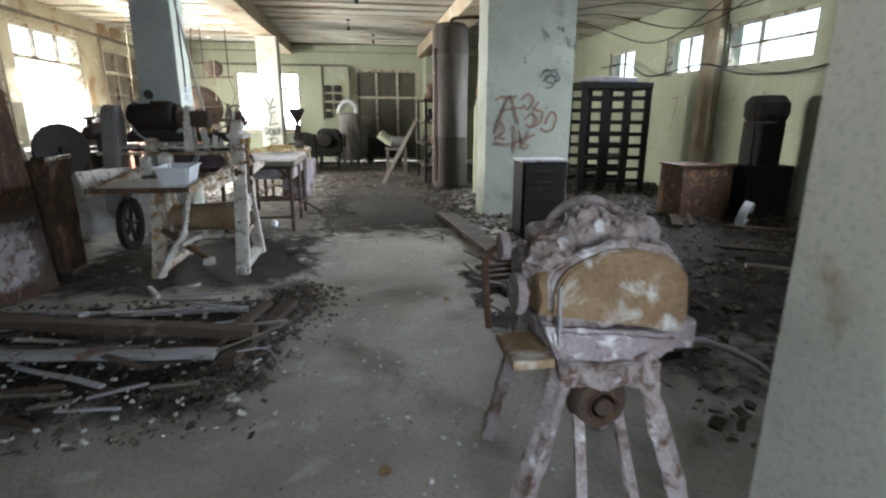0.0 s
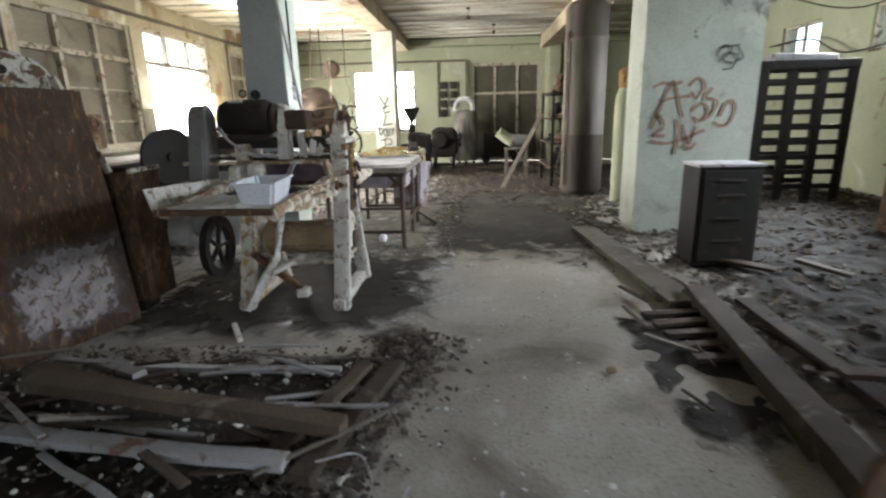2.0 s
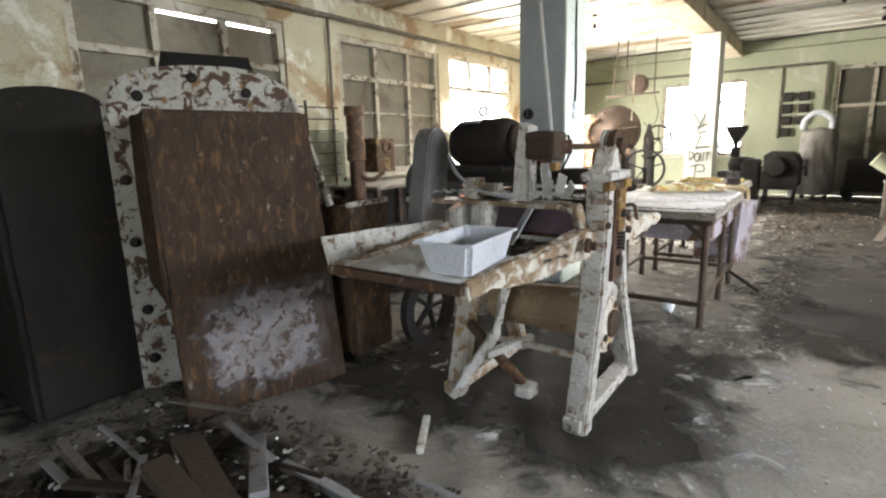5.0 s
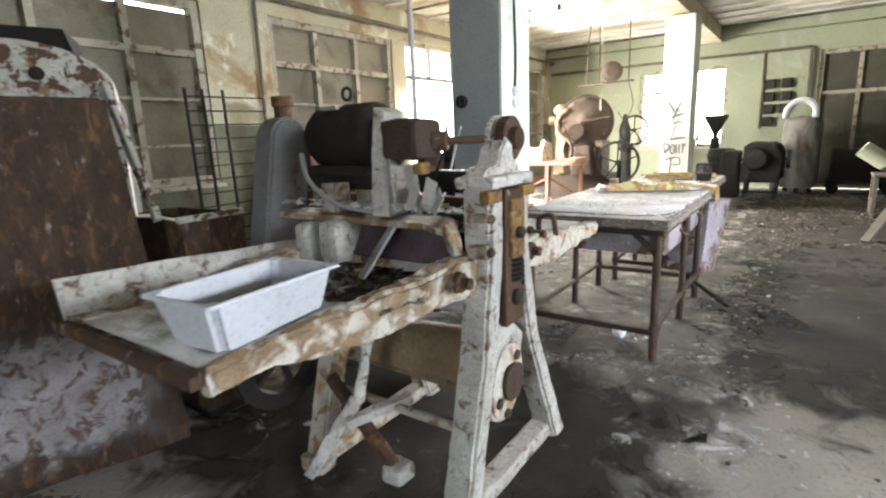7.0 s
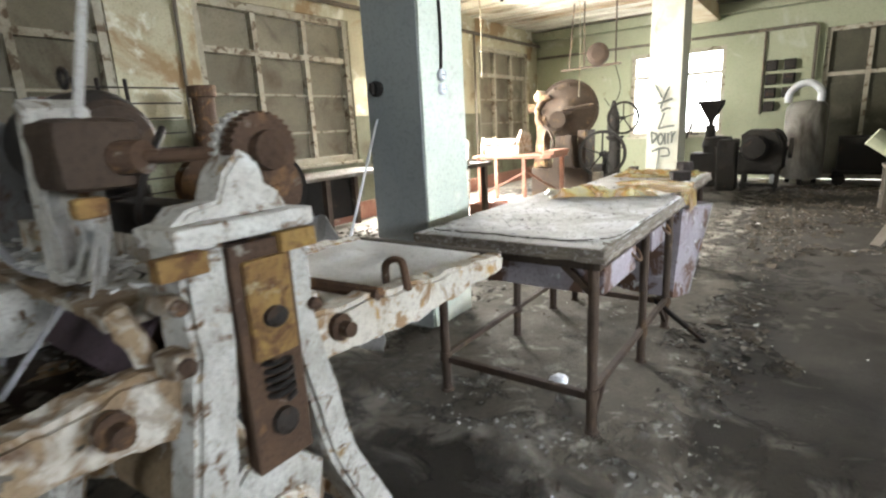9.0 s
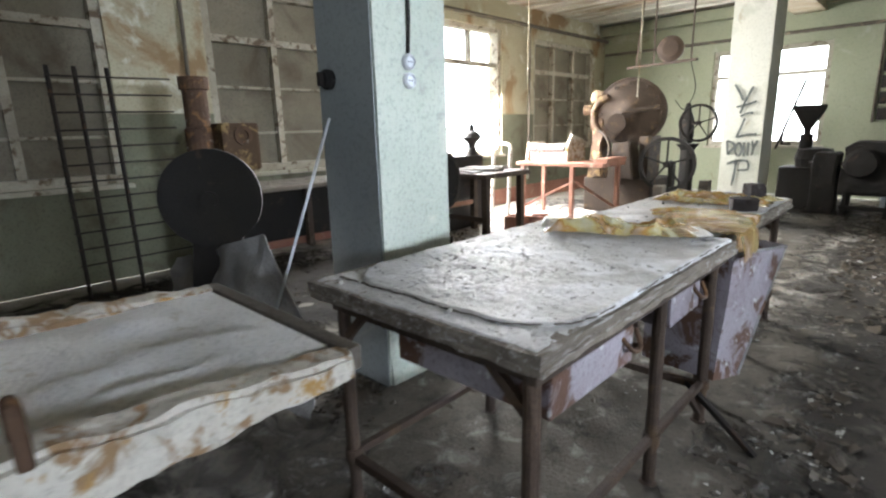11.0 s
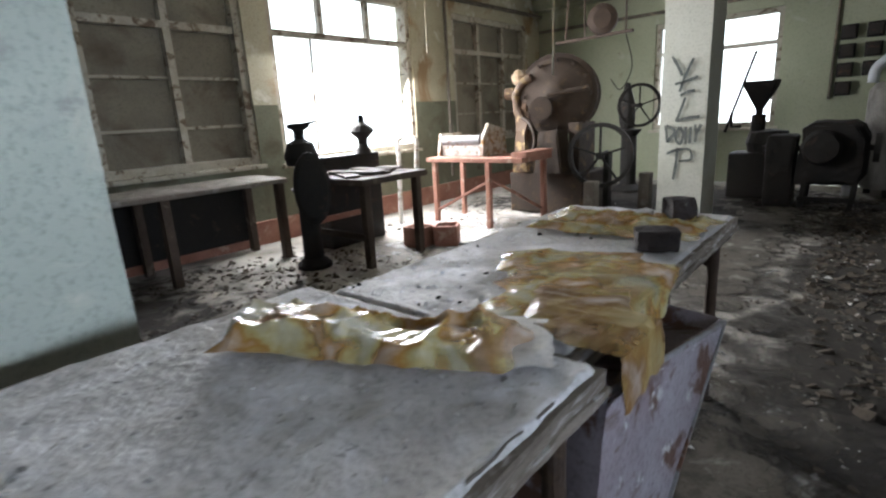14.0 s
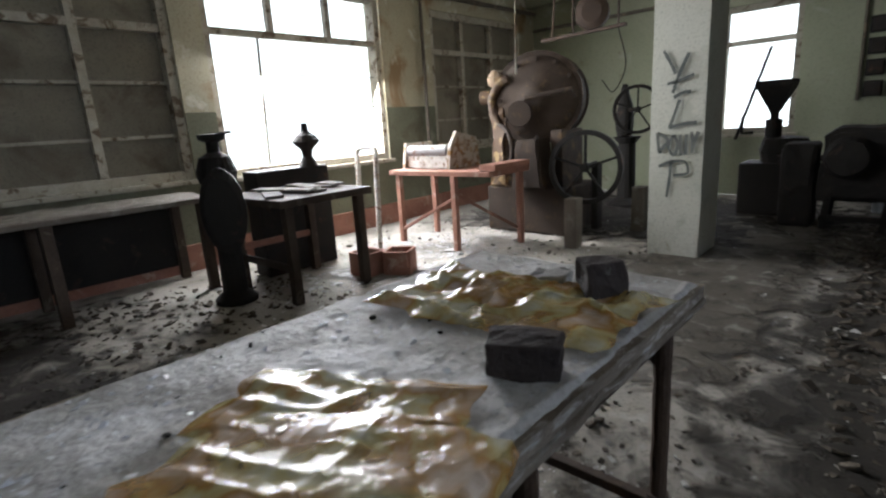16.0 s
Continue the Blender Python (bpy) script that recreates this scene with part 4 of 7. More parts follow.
for k, (x, y, z0, z1, w) in enumerate(((-1.46, 4.82, 1.13, 1.36, 0.11), (-1.34, 4.84, 1.13, 1.32, 0.08))):
    bm = cloth(12, 12, w, z1 - z0, lambda u, v, px, pz: (x + px * (1.0 - 0.25 * v) + 0.02 * noise.noise((pz * 9, k, 1)), y + 0.035 * noise.noise((px * 26, pz * 5, k)), (z0 + z1) / 2 + pz * (1 + 0.25 * noise.noise((px * 30, k, 3)) * (1 - v))), 0.004)
    part("rag", bm, RAG, sheeter, "dirty white rag hanging on the drive")
# drive under the table
part("flywheel", lathe(B(), [(0.16, 0.0), (0.22, 0.0), (0.225, 0.05), (0.16, 0.05), (0.15, 0.025), (0.16, 0.0)], 30, Matrix.Translation((-2.0, 4.66, 0.50)) @ RX), DARK_IRON, sheeter)
bm = B()
for k in range(5):
    a = k * math.tau / 5
    bar(bm, (-1.975, 4.66, 0.5), (-1.975, 4.66 + 0.17 * math.cos(a), 0.5 + 0.17 * math.sin(a)), 0.03, 0.02)
part("spoke", bm, DARK_IRON, sheeter)
part("gear_pan", rough_up(rod(B(), (-1.75, 5.05, 0.48), (-1.07, 5.05, 0.48), 0.13, seg=20), 0.03, 6), TAN_METAL, sheeter, "tan rusted drum under the rollers")
bm = bar(B(), (-1.80, 4.62, 0.02), (-1.58, 4.72, 0.40), 0.07, 0.05, 0.012)
bar(bm, (-1.58, 4.72, 0.38), (-1.50, 4.78, 0.86), 0.07, 0.04, 0.012)
bar(bm, (-1.60, 4.66, 0.3), (-1.42, 4.86, 0.36), 0.05, 0.04, 0.012)
part("brace", crusty(bm, 0.04, 0.010, 9), CAST_WHITE, sheeter)
part("treadle", rough_up(bar(B(), (-1.76, 4.74, 0.42), (-1.40, 4.70, 0.16), 0.05, 0.045, 0.012), 0.006, 9), RUST, sheeter)
part("treadle_pad", rough_up(box(B(), -1.44, 4.66, 0.10, -1.34, 4.76, 0.17, 0.02), 0.006, 9), CAST_WHITE, sheeter)
for y in (4.80, 5.30):
    part("tie_bar", rod(B(), (-1.80, y, 0.34), (-1.02, y, 0.34), 0.018), CAST_RUST, sheeter)

# the near end of the machine stands a hand's breadth further in, and its head a little lower
for o in list(sheeter.children_recursive):
    for v in o.data.vertices:
        v.co.x -= 0.095 * max(0.0, min(1.0, (v.co.x - 0.10) / 0.25))
        v.co.z -= 0.033 * max(0.0, min(1.0, (v.co.z - 1.0) / 0.2))

tagged(part("hanging_pipe", tube(B(), [(-1.335, 4.855, 1.44), (-1.39, 4.925, 1.66), (-1.60, 5.19, 2.50), (-1.86, 5.52, 3.50)], 0.010), RAG), "thin pale pipe from the ceiling to the sheeter's gearbox", "pipe")

# plastic tray on the sheeter's table
tray = B()
outer = [(-0.5, -0.5), (0.5, -0.5), (0.5, 0.5), (-0.5, 0.5)]
L, W = 0.40, 0.235
rings = []
for s, z in ((0.84, 0.0), (1.0, 0.12), (1.03, 0.124), (1.03, 0.128), (0.97, 0.128), (0.82, 0.006)):
    rings.append([tray.verts.new((x * L * (s if s < 1 else s), y * W * (s if s > 0.9 else s * 0.94), z)) for x, y in outer])
for a, b in zip(rings, rings[1:]):
    for i in range(4):
        tray.faces.new((a[i], a[(i + 1) % 4], b[(i + 1) % 4], b[i]))
tray.faces.new(rings[0][::-1])
tray.faces.new(rings[-1])
bmesh.ops.bevel(tray, geom=[e for e in tray.edges if abs(e.verts[0].co.z - e.verts[1].co.z) > 0.08], offset=0.02, segments=3, affect="EDGES")
bmesh.ops.transform(tray, matrix=pose(-1.38, 4.17, 0.908, 0, 0, 95), verts=tray.verts)
tr = thing("plastic_tray", "white plastic tray, dusty and empty, on the sheeter", "tray", -1.41, 4.19, 0.912)
part("tub", tray, PLASTIC_WHITE, tr)
rim = [pose(-1.38, 4.17, 0.908, 0, 0, 95) @ Vector((x * L * 1.035, y * W * 1.035, 0.124)) for x, y in outer]
part("rim", tube(B(), rim + rim[:1], 0.006), PLASTIC_WHITE, tr)


# ---- the two work tables ----
def work_table(label, x0, y0, x1, y1, z, leg_rows, top_mat, drawers, inset=0.0, r=0.03):
    """A board top on iron legs; a lino sheet covers it from inset behind the near edge, with its near corners cut round to r."""
    t = thing("work_table", label, "table", (x0 + x1) / 2, (y0 + y1) / 2)
    bm = cloth(40, 60, x1 - x0, y1 - y0, lambda u, v, x, y: (x + (x0 + x1) / 2 + 0.008 * noise.noise((y * 9, v, 1)) * (abs(u - 0.5) > 0.49), y + (y0 + y1) / 2 + 0.008 * noise.noise((x * 9, v, 6)) * (v < 0.01), z - 0.012 + 0.003 * noise.noise((x * 5, y * 5, z))), 0.034)
    part("tabletop", bm, TABLE_EDGE, t, "dusty board top with worn layered edges")
    for k, (p, q) in enumerate((((x1 - 0.004, y0 + 0.01, z - 0.056), (x1 - 0.004, y1, z - 0.056)), ((x0, y0 + 0.008, z - 0.056), (x1, y0 + 0.008, z - 0.056)))):
        part("edge_strip", crusty(bar(B(), p, q, 0.020, 0.022, 0.004), 0.05, 0.006, 12, k), TABLE_EDGE, t)
    ax0, ay0, ax1, ay1 = x0 + 0.02, y0 + 0.02 + inset, x1 - 0.02, y1 - 0.012

    def inside(x, y):
        """How far a point lies within the lino's outline."""
        dx, dy = min(x - ax0, ax1 - x), y - ay0
        if dx < r and dy < r:
            return r - math.hypot(r - dx, r - dy)
        return min(dx, dy, ay1 - y)

    def crust_at(u, v, x, y):
        px, py = x + (x0 + x1) / 2, y + (y0 + y1) / 2
        e = inside(px, py) + 0.010 * noise.noise((px * 8, py * 8, 2)) + 0.005 * noise.noise((px * 30, py * 30, 5))
        step = max(0.0, min(1.0, e / 0.006))
        lump = noise.fractal((px * 9, py * 9, z * 7), 0.8, 2, 5)
        fine = noise.noise((px * 45, py * 45, 3))
        rim = min(u, 1 - u, v, 1 - v) < 0.008
        return (px + 0.006 * noise.noise((py * 13, px * 3, 1)), py + 0.006 * noise.noise((px * 13, py * 3, 4)),
                z - 0.010 + (0.006 + 0.003 * max(0, 1 - abs(e - 0.012) / 0.012)) * step + 0.0045 * lump + 0.0012 * fine - 0.008 * rim)

    part("flour_crust", cloth(130, 210, x1 - x0 - 0.012, y1 - y0 - 0.012, crust_at, 0), top_mat, t, "lumpy crust of grey-white flour dust over lino", True)
    if inset:
        ln_ = [(ax0 + 0.04, ay0)]
        ln_ += [(ax1 - r + r * math.cos(radians(-90 + 9 * k)), ay0 + r + r * math.sin(radians(-90 + 9 * k))) for k in range(11)]
        ln_ += [(ax1, ay0 + r + (ay1 - ay0 - r) * k / 8) for k in range(1, 8)]
        pts = [(x - 0.010 * noise.noise((x * 8, y * 8, 2)), y + 0.012 * noise.noise((x * 7, y * 7, 8)), z - 0.006) for x, y in [tuple(p)[:2] for p in curve_pts([(x, y, 0) for x, y in ln_], 4)]]
        part("lino_edge", crusty(tube(B(), pts, 0.003, 6), 0.03, 0.0045, 25), WOOD_GREY, t, "dark torn edge of the lino")
    part("apron", box(B(), x0 + 0.05, y0 + 0.06, z - 0.11, x0 + 0.075, y1 - 0.06, z - 0.066, 0.004), WOOD_DARK, t)
    part("apron", box(B(), x1 - 0.055, y0 + 0.02, z - 0.105, x1 - 0.02, y1 - 0.02, z - 0.066, 0.006), WOOD_DARK, t)
    part("apron", box(B(), x0 + 0.08, y0 + 0.04, z - 0.11, x1 - 0.06, y0 + 0.065, z - 0.066, 0.004), WOOD_DARK, t)
    xl, xr = x0 + 0.12, x1 - 0.06
    for y in leg_rows:
        for x in (xl, xr):
            bm = rod(B(), (x, y, 0.0), (x, y, z - 0.066), 0.024, seg=12)
            rod(bm, (x, y, 0.0), (x, y, 0.02), 0.042, 0.03, seg=12)
            rod(bm, (x, y, 0.18), (x, y, 0.23), 0.032, seg=12)
            part("leg", crusty(bm, 0.06, 0.003, 20), RUST_DARK, t)
    for x in (xl, xr):
        part("stretcher", bar(B(), (x, leg_rows[0], 0.21), (x, leg_rows[-1], 0.21), 0.03, 0.03, 0.004), RUST_DARK, t)
    for y in (leg_rows[0], leg_rows[-1]):
        part("stretcher", bar(B(), (xl, y, 0.19), (xr, y, 0.19), 0.035, 0.035, 0.004), RUST_DARK, t)
    for y, s in ((leg_rows[0], 1), (leg_rows[-1], -1)):
        part("brace", bar(B(), (xr, y, z - 0.22), (xr - 0.16, y, z - 0.08), 0.028, 0.028, 0.003), RUST_DARK, t)
        part("brace", bar(B(), (xl, y, z - 0.22), (xl + 0.14, y, z - 0.08), 0.028, 0.028, 0.003), RUST_DARK, t)
        part("brace", bar(B(), (xr, y + s * 0.01, 0.06), (xr, y + s * 0.16, 0.20), 0.024, 0.024, 0.003), RUST_DARK, t)
    for ya, yb, xa, zb in drawers:
        d = part("drawer_box", rough_up(box(B(), xa, ya, zb, x1 - 0.03, yb, z - 0.112, 0.006), 0.006, 5), LAVENDER_STEEL, t, "violet-grey steel box under the top")
        part("hasp", tube(B(), curve_pts([(x1 - 0.03, yb - 0.08, zb + 0.10), (x1, yb - 0.06, zb + 0.06), (x1, yb - 0.01, zb + 0.06), (x1 - 0.03, yb + 0.02, zb + 0.10)]), 0.008), RUST, d)
    return t


T1, T2 = 0.885, 0.868
work_table("long iron-legged work table caked with white dust", -1.78, 6.40, -0.81, 7.96, T1, (6.46, 7.28, 7.86), TABLE_TOP, ((6.50, 6.98, -1.42, 0.65), (7.30, 7.60, -1.3, 0.66)), 0.08, 0.24)
work_table("iron-legged work table with dusty flakes and plastic sheets", -1.71, 7.98, -0.90, 9.64, T2, (8.12, 8.80, 9.50), TABLE_TOP, ())

# tapered steel bin that stands out from under the table
bm = B()
lo = [(-1.20, 7.98, 0.20), (-0.84, 7.92, 0.20), (-0.77, 8.05, 0.21), (-1.16, 8.12, 0.20)]
hi = [(-1.20, 8.02, 0.79), (-0.82, 8.00, 0.80), (-0.75, 8.70, 0.72), (-1.20, 8.72, 0.76)]
a, b = [bm.verts.new(p) for p in lo], [bm.verts.new(p) for p in hi]
bm.faces.new(a[::-1])
for i in range(4):
    bm.faces.new((a[i], a[(i + 1) % 4], b[(i + 1) % 4], b[i]))
bmesh.ops.subdivide_edges(bm, edges=bm.edges[:], cuts=5, use_grid_fill=True)
bm.normal_update()
bmesh.ops.solidify(bm, geom=bm.faces[:], thickness=0.012)
tb = thing("tapered_bin", "tapered steel bin, violet-grey paint over rust, beside the table", "bin", -1.0, 8.2)
part("shell", rough_up(bm, 0.006, 5), LAVENDER_STEEL, tb)
part("cover_sheet", cloth(8, 8, 1, 1, lambda u, v, x, y: tuple((Vector(hi[0]) * (1 - u) + Vector(hi[1]) * u) * (1 - v) + (Vector(hi[3]) * (1 - u) + Vector(hi[2]) * u) * v + Vector((0, 0, -0.02 - 0.05 * math.sin(3.1 * u) * math.sin(3.1 * v)))), 0.004), LAVENDER_STEEL, tb, "sagging sheet lid")
part("rim", tube(B(), hi + hi[:1], 0.009), STEEL_GREY, tb, "folded steel rim")
part("seam", bar(B(), lo[2], hi[2], 0.012, 0.012, 0.002), STEEL_GREY, tb)
strut = B()
bar(strut, (-0.95, 7.86, 0.20), (-0.60, 7.72, 0.012), 0.025, 0.025)
tagged(part("iron_strut", strut, DARK_IRON), "bent dark iron bar lying against a table leg", "bar")


# ---- yellowed plastic, paper and bricks on the tables ----
def film_material(name, stops, alpha, rough=0.22):
    """Thin aged plastic: blotched stains, fine creases, a glossy skin."""
    m, nt, b = nodes(name)
    n, ln = nt.nodes, nt.links.new
    co = n.new("ShaderNodeTexCoord")
    t1, t2, t3 = (n.new("ShaderNodeTexNoise") for _ in range(3))
    t1.inputs["Scale"].default_value, t1.inputs["Detail"].default_value, t1.inputs["Distortion"].default_value = 10.0, 9, 0.4
    t2.inputs["Scale"].default_value, t2.inputs["Detail"].default_value, t2.inputs["Distortion"].default_value = 22, 4, 1.0
    t3.inputs["Scale"].default_value, t3.inputs["Detail"].default_value = 5, 5
    rp = n.new("ShaderNodeValToRGB")
    els = [rp.color_ramp.elements[0], rp.color_ramp.elements[1], rp.color_ramp.elements.new(0.5), rp.color_ramp.elements.new(0.6)]
    for e, (p, c) in zip(els, (stops[0], stops[3], stops[1], stops[2])):
        e.position, e.color = p, (*c, 1)
    for t in (t1, t2, t3):
        ln(co.outputs["Object"], t.inputs["Vector"])
    ln(t1.outputs["Fac"], rp.inputs["Fac"])
    ln(rp.outputs["Color"], b.inputs["Base Color"])
    b.inputs["Roughness"].default_value, b.inputs["IOR"].default_value = rough, 1.5
    al = n.new("ShaderNodeMapRange")
    al.inputs["From Min"].default_value, al.inputs["From Max"].default_value = 0.38, 0.62
    al.inputs["To Min"].default_value, al.inputs["To Max"].default_value = alpha - 0.2, min(1.0, alpha + 0.2)
    ln(t3.outputs["Fac"], al.inputs["Value"])
    ln(al.outputs["Result"], b.inputs["Alpha"])
    bp = n.new("ShaderNodeBump")
    bp.inputs["Strength"].default_value, bp.inputs["Distance"].default_value = 0.5, 0.012
    ln(t2.outputs["Fac"], bp.inputs["Height"])
    ln(bp.outputs[0], b.inputs["Normal"])
    return m


PLASTIC = film_material("yellowed_plastic", ((0.32, (0.60, 0.58, 0.44)), (0.45, (0.50, 0.42, 0.18)), (0.53, (0.36, 0.19, 0.04)), (0.62, (0.16, 0.06, 0.015))), 0.66)
PLASTIC_CLEAR = film_material("clear_aged_plastic", ((0.34, (0.70, 0.70, 0.64)), (0.5, (0.66, 0.64, 0.52)), (0.6, (0.58, 0.52, 0.30)), (0.75, (0.45, 0.30, 0.10))), 0.45, 0.15)
PLASTIC_BROWN = film_material("brown_stained_plastic", ((0.32, (0.46, 0.38, 0.19)), (0.44, (0.34, 0.23, 0.075)), (0.53, (0.22, 0.115, 0.03)), (0.64, (0.11, 0.05, 0.015))), 0.7, 0.35)
PAPER = worn("stained_paper", (0.66, 0.64, 0.60), (0.58, 0.55, 0.50), (0.42, 0.26, 0.10), 0.12, 9, 60, 0.9, bump=0.15, crisp=0.15)


def film(name, label, cat, mat, cx, cy, z, w, d, turn, crumple, seed, edge=0.0, fall=None, nx=40, ny=30):
    """A thin sheet lying on a table, with folds, a ragged outline and, past x = fall, a part that hangs down."""
    c, s = math.cos(radians(turn)), math.sin(radians(turn))

    def at(u, v, x, y):
        k = 1 + edge * noise.noise((3 * math.atan2(y, x), seed, 0))
        x, y = x * k, y * k
        warp = 0.10 * noise.noise((x * 3, y * 4, seed + 2))
        fold = 1 - abs(2.0 * noise.noise((x * 2.2 + seed, (y + warp) * 9.0, seed)))
        cross = 1 - abs(2.2 * noise.noise(((x - warp) * 8.0, y * 3.0 + seed, seed + 6)))
        swell = max(0, noise.noise((x * 3.0, y * 3.5, seed + 9)) + 0.35)
        rim = min(1.0, 7 * min(u, 1 - u, v, 1 - v) + 0.25)
        h = crumple * rim * (0.42 * max(0, fold) ** 2 + 0.22 * max(0, cross) ** 2 + 0.6 * swell + 0.10 * abs(noise.noise((x * 24, y * 20, seed + 4))))
        px, py = cx + c * x - s * y, cy + s * x + c * y
        pz = z + 0.003 + h
        if fall is not None and px > fall:
            o = px - fall
            px, pz = fall + 0.012 + 0.10 * o, z - 0.94 * o + 0.2 * h
        return (px, py, pz)

    return tagged(part(name, cloth(nx, ny, w, d, at, 0.0012), mat, None, "", False), label, cat)


film("plastic_sheet", "crumpled yellowed plastic sheet with rust-brown stains on the table", "plastic sheet", PLASTIC, -1.27, 7.77, T1, 0.64, 0.25, 24, 0.085, 1.0, 0.22, None, 70, 40)
film("plastic_sheet", "clear crumpled plastic end of a bag on the table", "plastic sheet", PLASTIC_CLEAR, -1.50, 7.70, T1, 0.24, 0.20, 40, 0.07, 3.0, 0.3, None, 30, 26)
film("plastic_sheet", "yellowed plastic sheet folded flat, hanging over the table edge", "plastic sheet", PLASTIC, -1.02, 8.36, T2 + 0.014, 0.50, 0.52, 22, 0.016, 5.0, 0.18, -0.885, 60, 50)
film("plastic_sheet", "yellowed translucent plastic sheet with creases", "plastic sheet", PLASTIC, -1.19, 8.58, T2 + 0.006, 0.46, 0.24, 26, 0.022, 9.0, 0.2, None, 56, 36)
film("plastic_sheet", "crumpled pale yellow plastic sheet beside the bricks", "plastic sheet", PLASTIC, -1.27, 9.17, T2, 0.68, 0.36, 4, 0.06, 14.0, 0.25, None, 64, 40)
film("paper_sheet", "white paper sheet with a brown stain", "paper", PAPER, -1.01, 7.94, T1 + 0.006, 0.17, 0.25, 28, 0.010, 21.0, 0.10, None, 14, 18)
film("plastic_sheet", "stained brown plastic bag lying flat", "plastic sheet", PLASTIC_BROWN, -0.98, 8.20, T1 + 0.004, 0.24, 0.26, 22, 0.016, 30.0, 0.08, None, 36, 36)
film("stained_flap", "amber plastic flap hanging off the table corner", "plastic sheet", PLASTIC_BROWN, -0.86, 8.10, T1 + 0.006, 0.36, 0.24, 0, 0.014, 41.0, 0.2, -0.80, 40, 22)


def broken_brick(label, cx, cy, z, w, d, h, turn, seed, mat=BRICK):
    bm = box(B(), -w / 2, -d / 2, 0, w / 2, d / 2, h, 0.008)
    bmesh.ops.subdivide_edges(bm, edges=[e for e in bm.edges if e.calc_length() > 0.05], cuts=3, use_grid_fill=True)
    rough_up(bm, 0.012, 13, seed)
    rough_up(bm, 0.006, 40, seed)
    bmesh.ops.transform(bm, matrix=pose(cx, cy, z - 0.004, 0, 0, turn), verts=bm.verts)
    tagged(part("brick" if mat == BRICK else "plaster_lump", bm, mat), label, "brick", "bricks on the table")


broken_brick("sooty dark brick lying on the table", -1.02, 8.90, T2, 0.145, 0.09, 0.075, 25, 1)
broken_brick("broken dark brick standing on the table", -1.07, 9.33, T2, 0.10, 0.09, 0.12, 50, 2)
broken_brick("grey lump of rubble on the table", -1.26, 9.40, T2, 0.12, 0.09, 0.035, 10, 3, CANVAS)

rng = random.Random(5)
me = chips(rng, 900, lambda r: (r.uniform(-1.75, -0.84), r.uniform(6.43, 7.93), T1 - 0.004), (0.002, 0.010), 0.10)
stuff("table_flakes", me, DUST, "white flakes and dust on the table", "dust")
me = chips(rng, 1000, lambda r: (r.uniform(-1.68, -0.93), r.uniform(8.0, 9.6), T2 - 0.004), (0.003, 0.011), 0.07)
stuff("table_flakes", me, PLASTIC_WHITE, "grey paint flakes strewn on the table", "flakes")
me = chips(rng, 45, lambda r: (r.uniform(-1.70, -0.92), r.choice((r.uniform(6.45, 7.9), r.uniform(8.0, 9.5))), T2 - 0.002), (0.003, 0.010), 0.4)
stuff("table_curls", chips(rng, 240, lambda r: (r.uniform(-1.75, -0.84), r.uniform(6.43, 7.93), T1 - 0.004), (0.003, 0.010), 0.12), CANVAS, "grey curled flakes on the table", "flakes")
stuff("table_crumbs", me, SOOT, "dark crumbs on the tables", "crumbs")
me = chips(rng, 160, lambda r: (r.uniform(-2.1, -1.15), r.uniform(4.79, 4.92), 1.132), (0.006, 0.026), 0.16)
stuff("shelf_flakes", me, DUST, "white flakes on the sheeter's shelf", "flakes")
me = chips(rng, 260, lambda r: (r.uniform(-1.85, -1.12), r.uniform(4.4, 4.84), 0.895), (0.006, 0.022), 0.3)
stuff("conveyor_flakes", me, DEBRIS, "flakes on the conveyor bed", "flakes")


# ---- entrance machine, crusted with lime ----
TAN = worn("tan_crust", (0.27, 0.19, 0.105), (0.19, 0.125, 0.07), (0.52, 0.51, 0.47), 0.42, 6, 60, 0.75, bump=0.35, patch2=(0.20, 0.11, 0.06), amount2=0.25, scale2=7, crisp=0.15)
CRUST = worn("lime_crust", (0.36, 0.32, 0.31), (0.25, 0.20, 0.185), (0.13, 0.085, 0.065), 0.48, 10, 60, 0.85, bump=0.7, patch2=(0.68, 0.68, 0.68), amount2=0.25, scale2=11, crisp=0.12)
VIOLET = worn("violet_scale", (0.29, 0.255, 0.265), (0.21, 0.17, 0.165), (0.58, 0.56, 0.56), 0.38, 7, 60, 0.8, bump=0.5, patch2=(0.16, 0.09, 0.07), amount2=0.2, scale2=12, crisp=0.12)
SHRINK = 0.87
FLOOR = 1.4 - 1.4 / SHRINK          # the floor, before the machine is brought to its size
press = thing("old_press", "old machine crusted with white lime, tan front cover", "machine", 0, 0)
XZ = Matrix(((1, 0, 0, 0), (0, 0, -1, 0), (0, 1, 0, 0), (0, 0, 0, 1)))


def dome(cx, z0, z1, r, skew=0.0, n=16):
    pts = [(cx - r, z0 + skew), (cx + r, z0 - skew)]
    for k in range(n + 1):
        a = math.pi * k / n
        pts.append((cx + r * math.cos(a), z1 + (r * 0.62) * math.sin(a)))
    return pts


bm = plate(B(), dome(0.945, 0.60, 0.74, 0.27), 0.52, Matrix.Translation((0, 2.24, 0)) @ XZ, 0.03)
part("drum", crusty(bm, 0.045, 0.022, 12), CRUST, press)
bm = plate(B(), dome(0.955, 0.63, 0.76, 0.27, 0.05), 0.03, Matrix.Translation((0, 1.725, 0)) @ XZ, 0.01)
part("front_cover", crusty(bm, 0.045, 0.007, 12), TAN, press, "tan ochre cover with white crust on top")
bm = plate(B(), dome(0.945, 0.70, 0.785, 0.275), 0.035, Matrix.Translation((0, 1.762, 0)) @ XZ, 0.01)
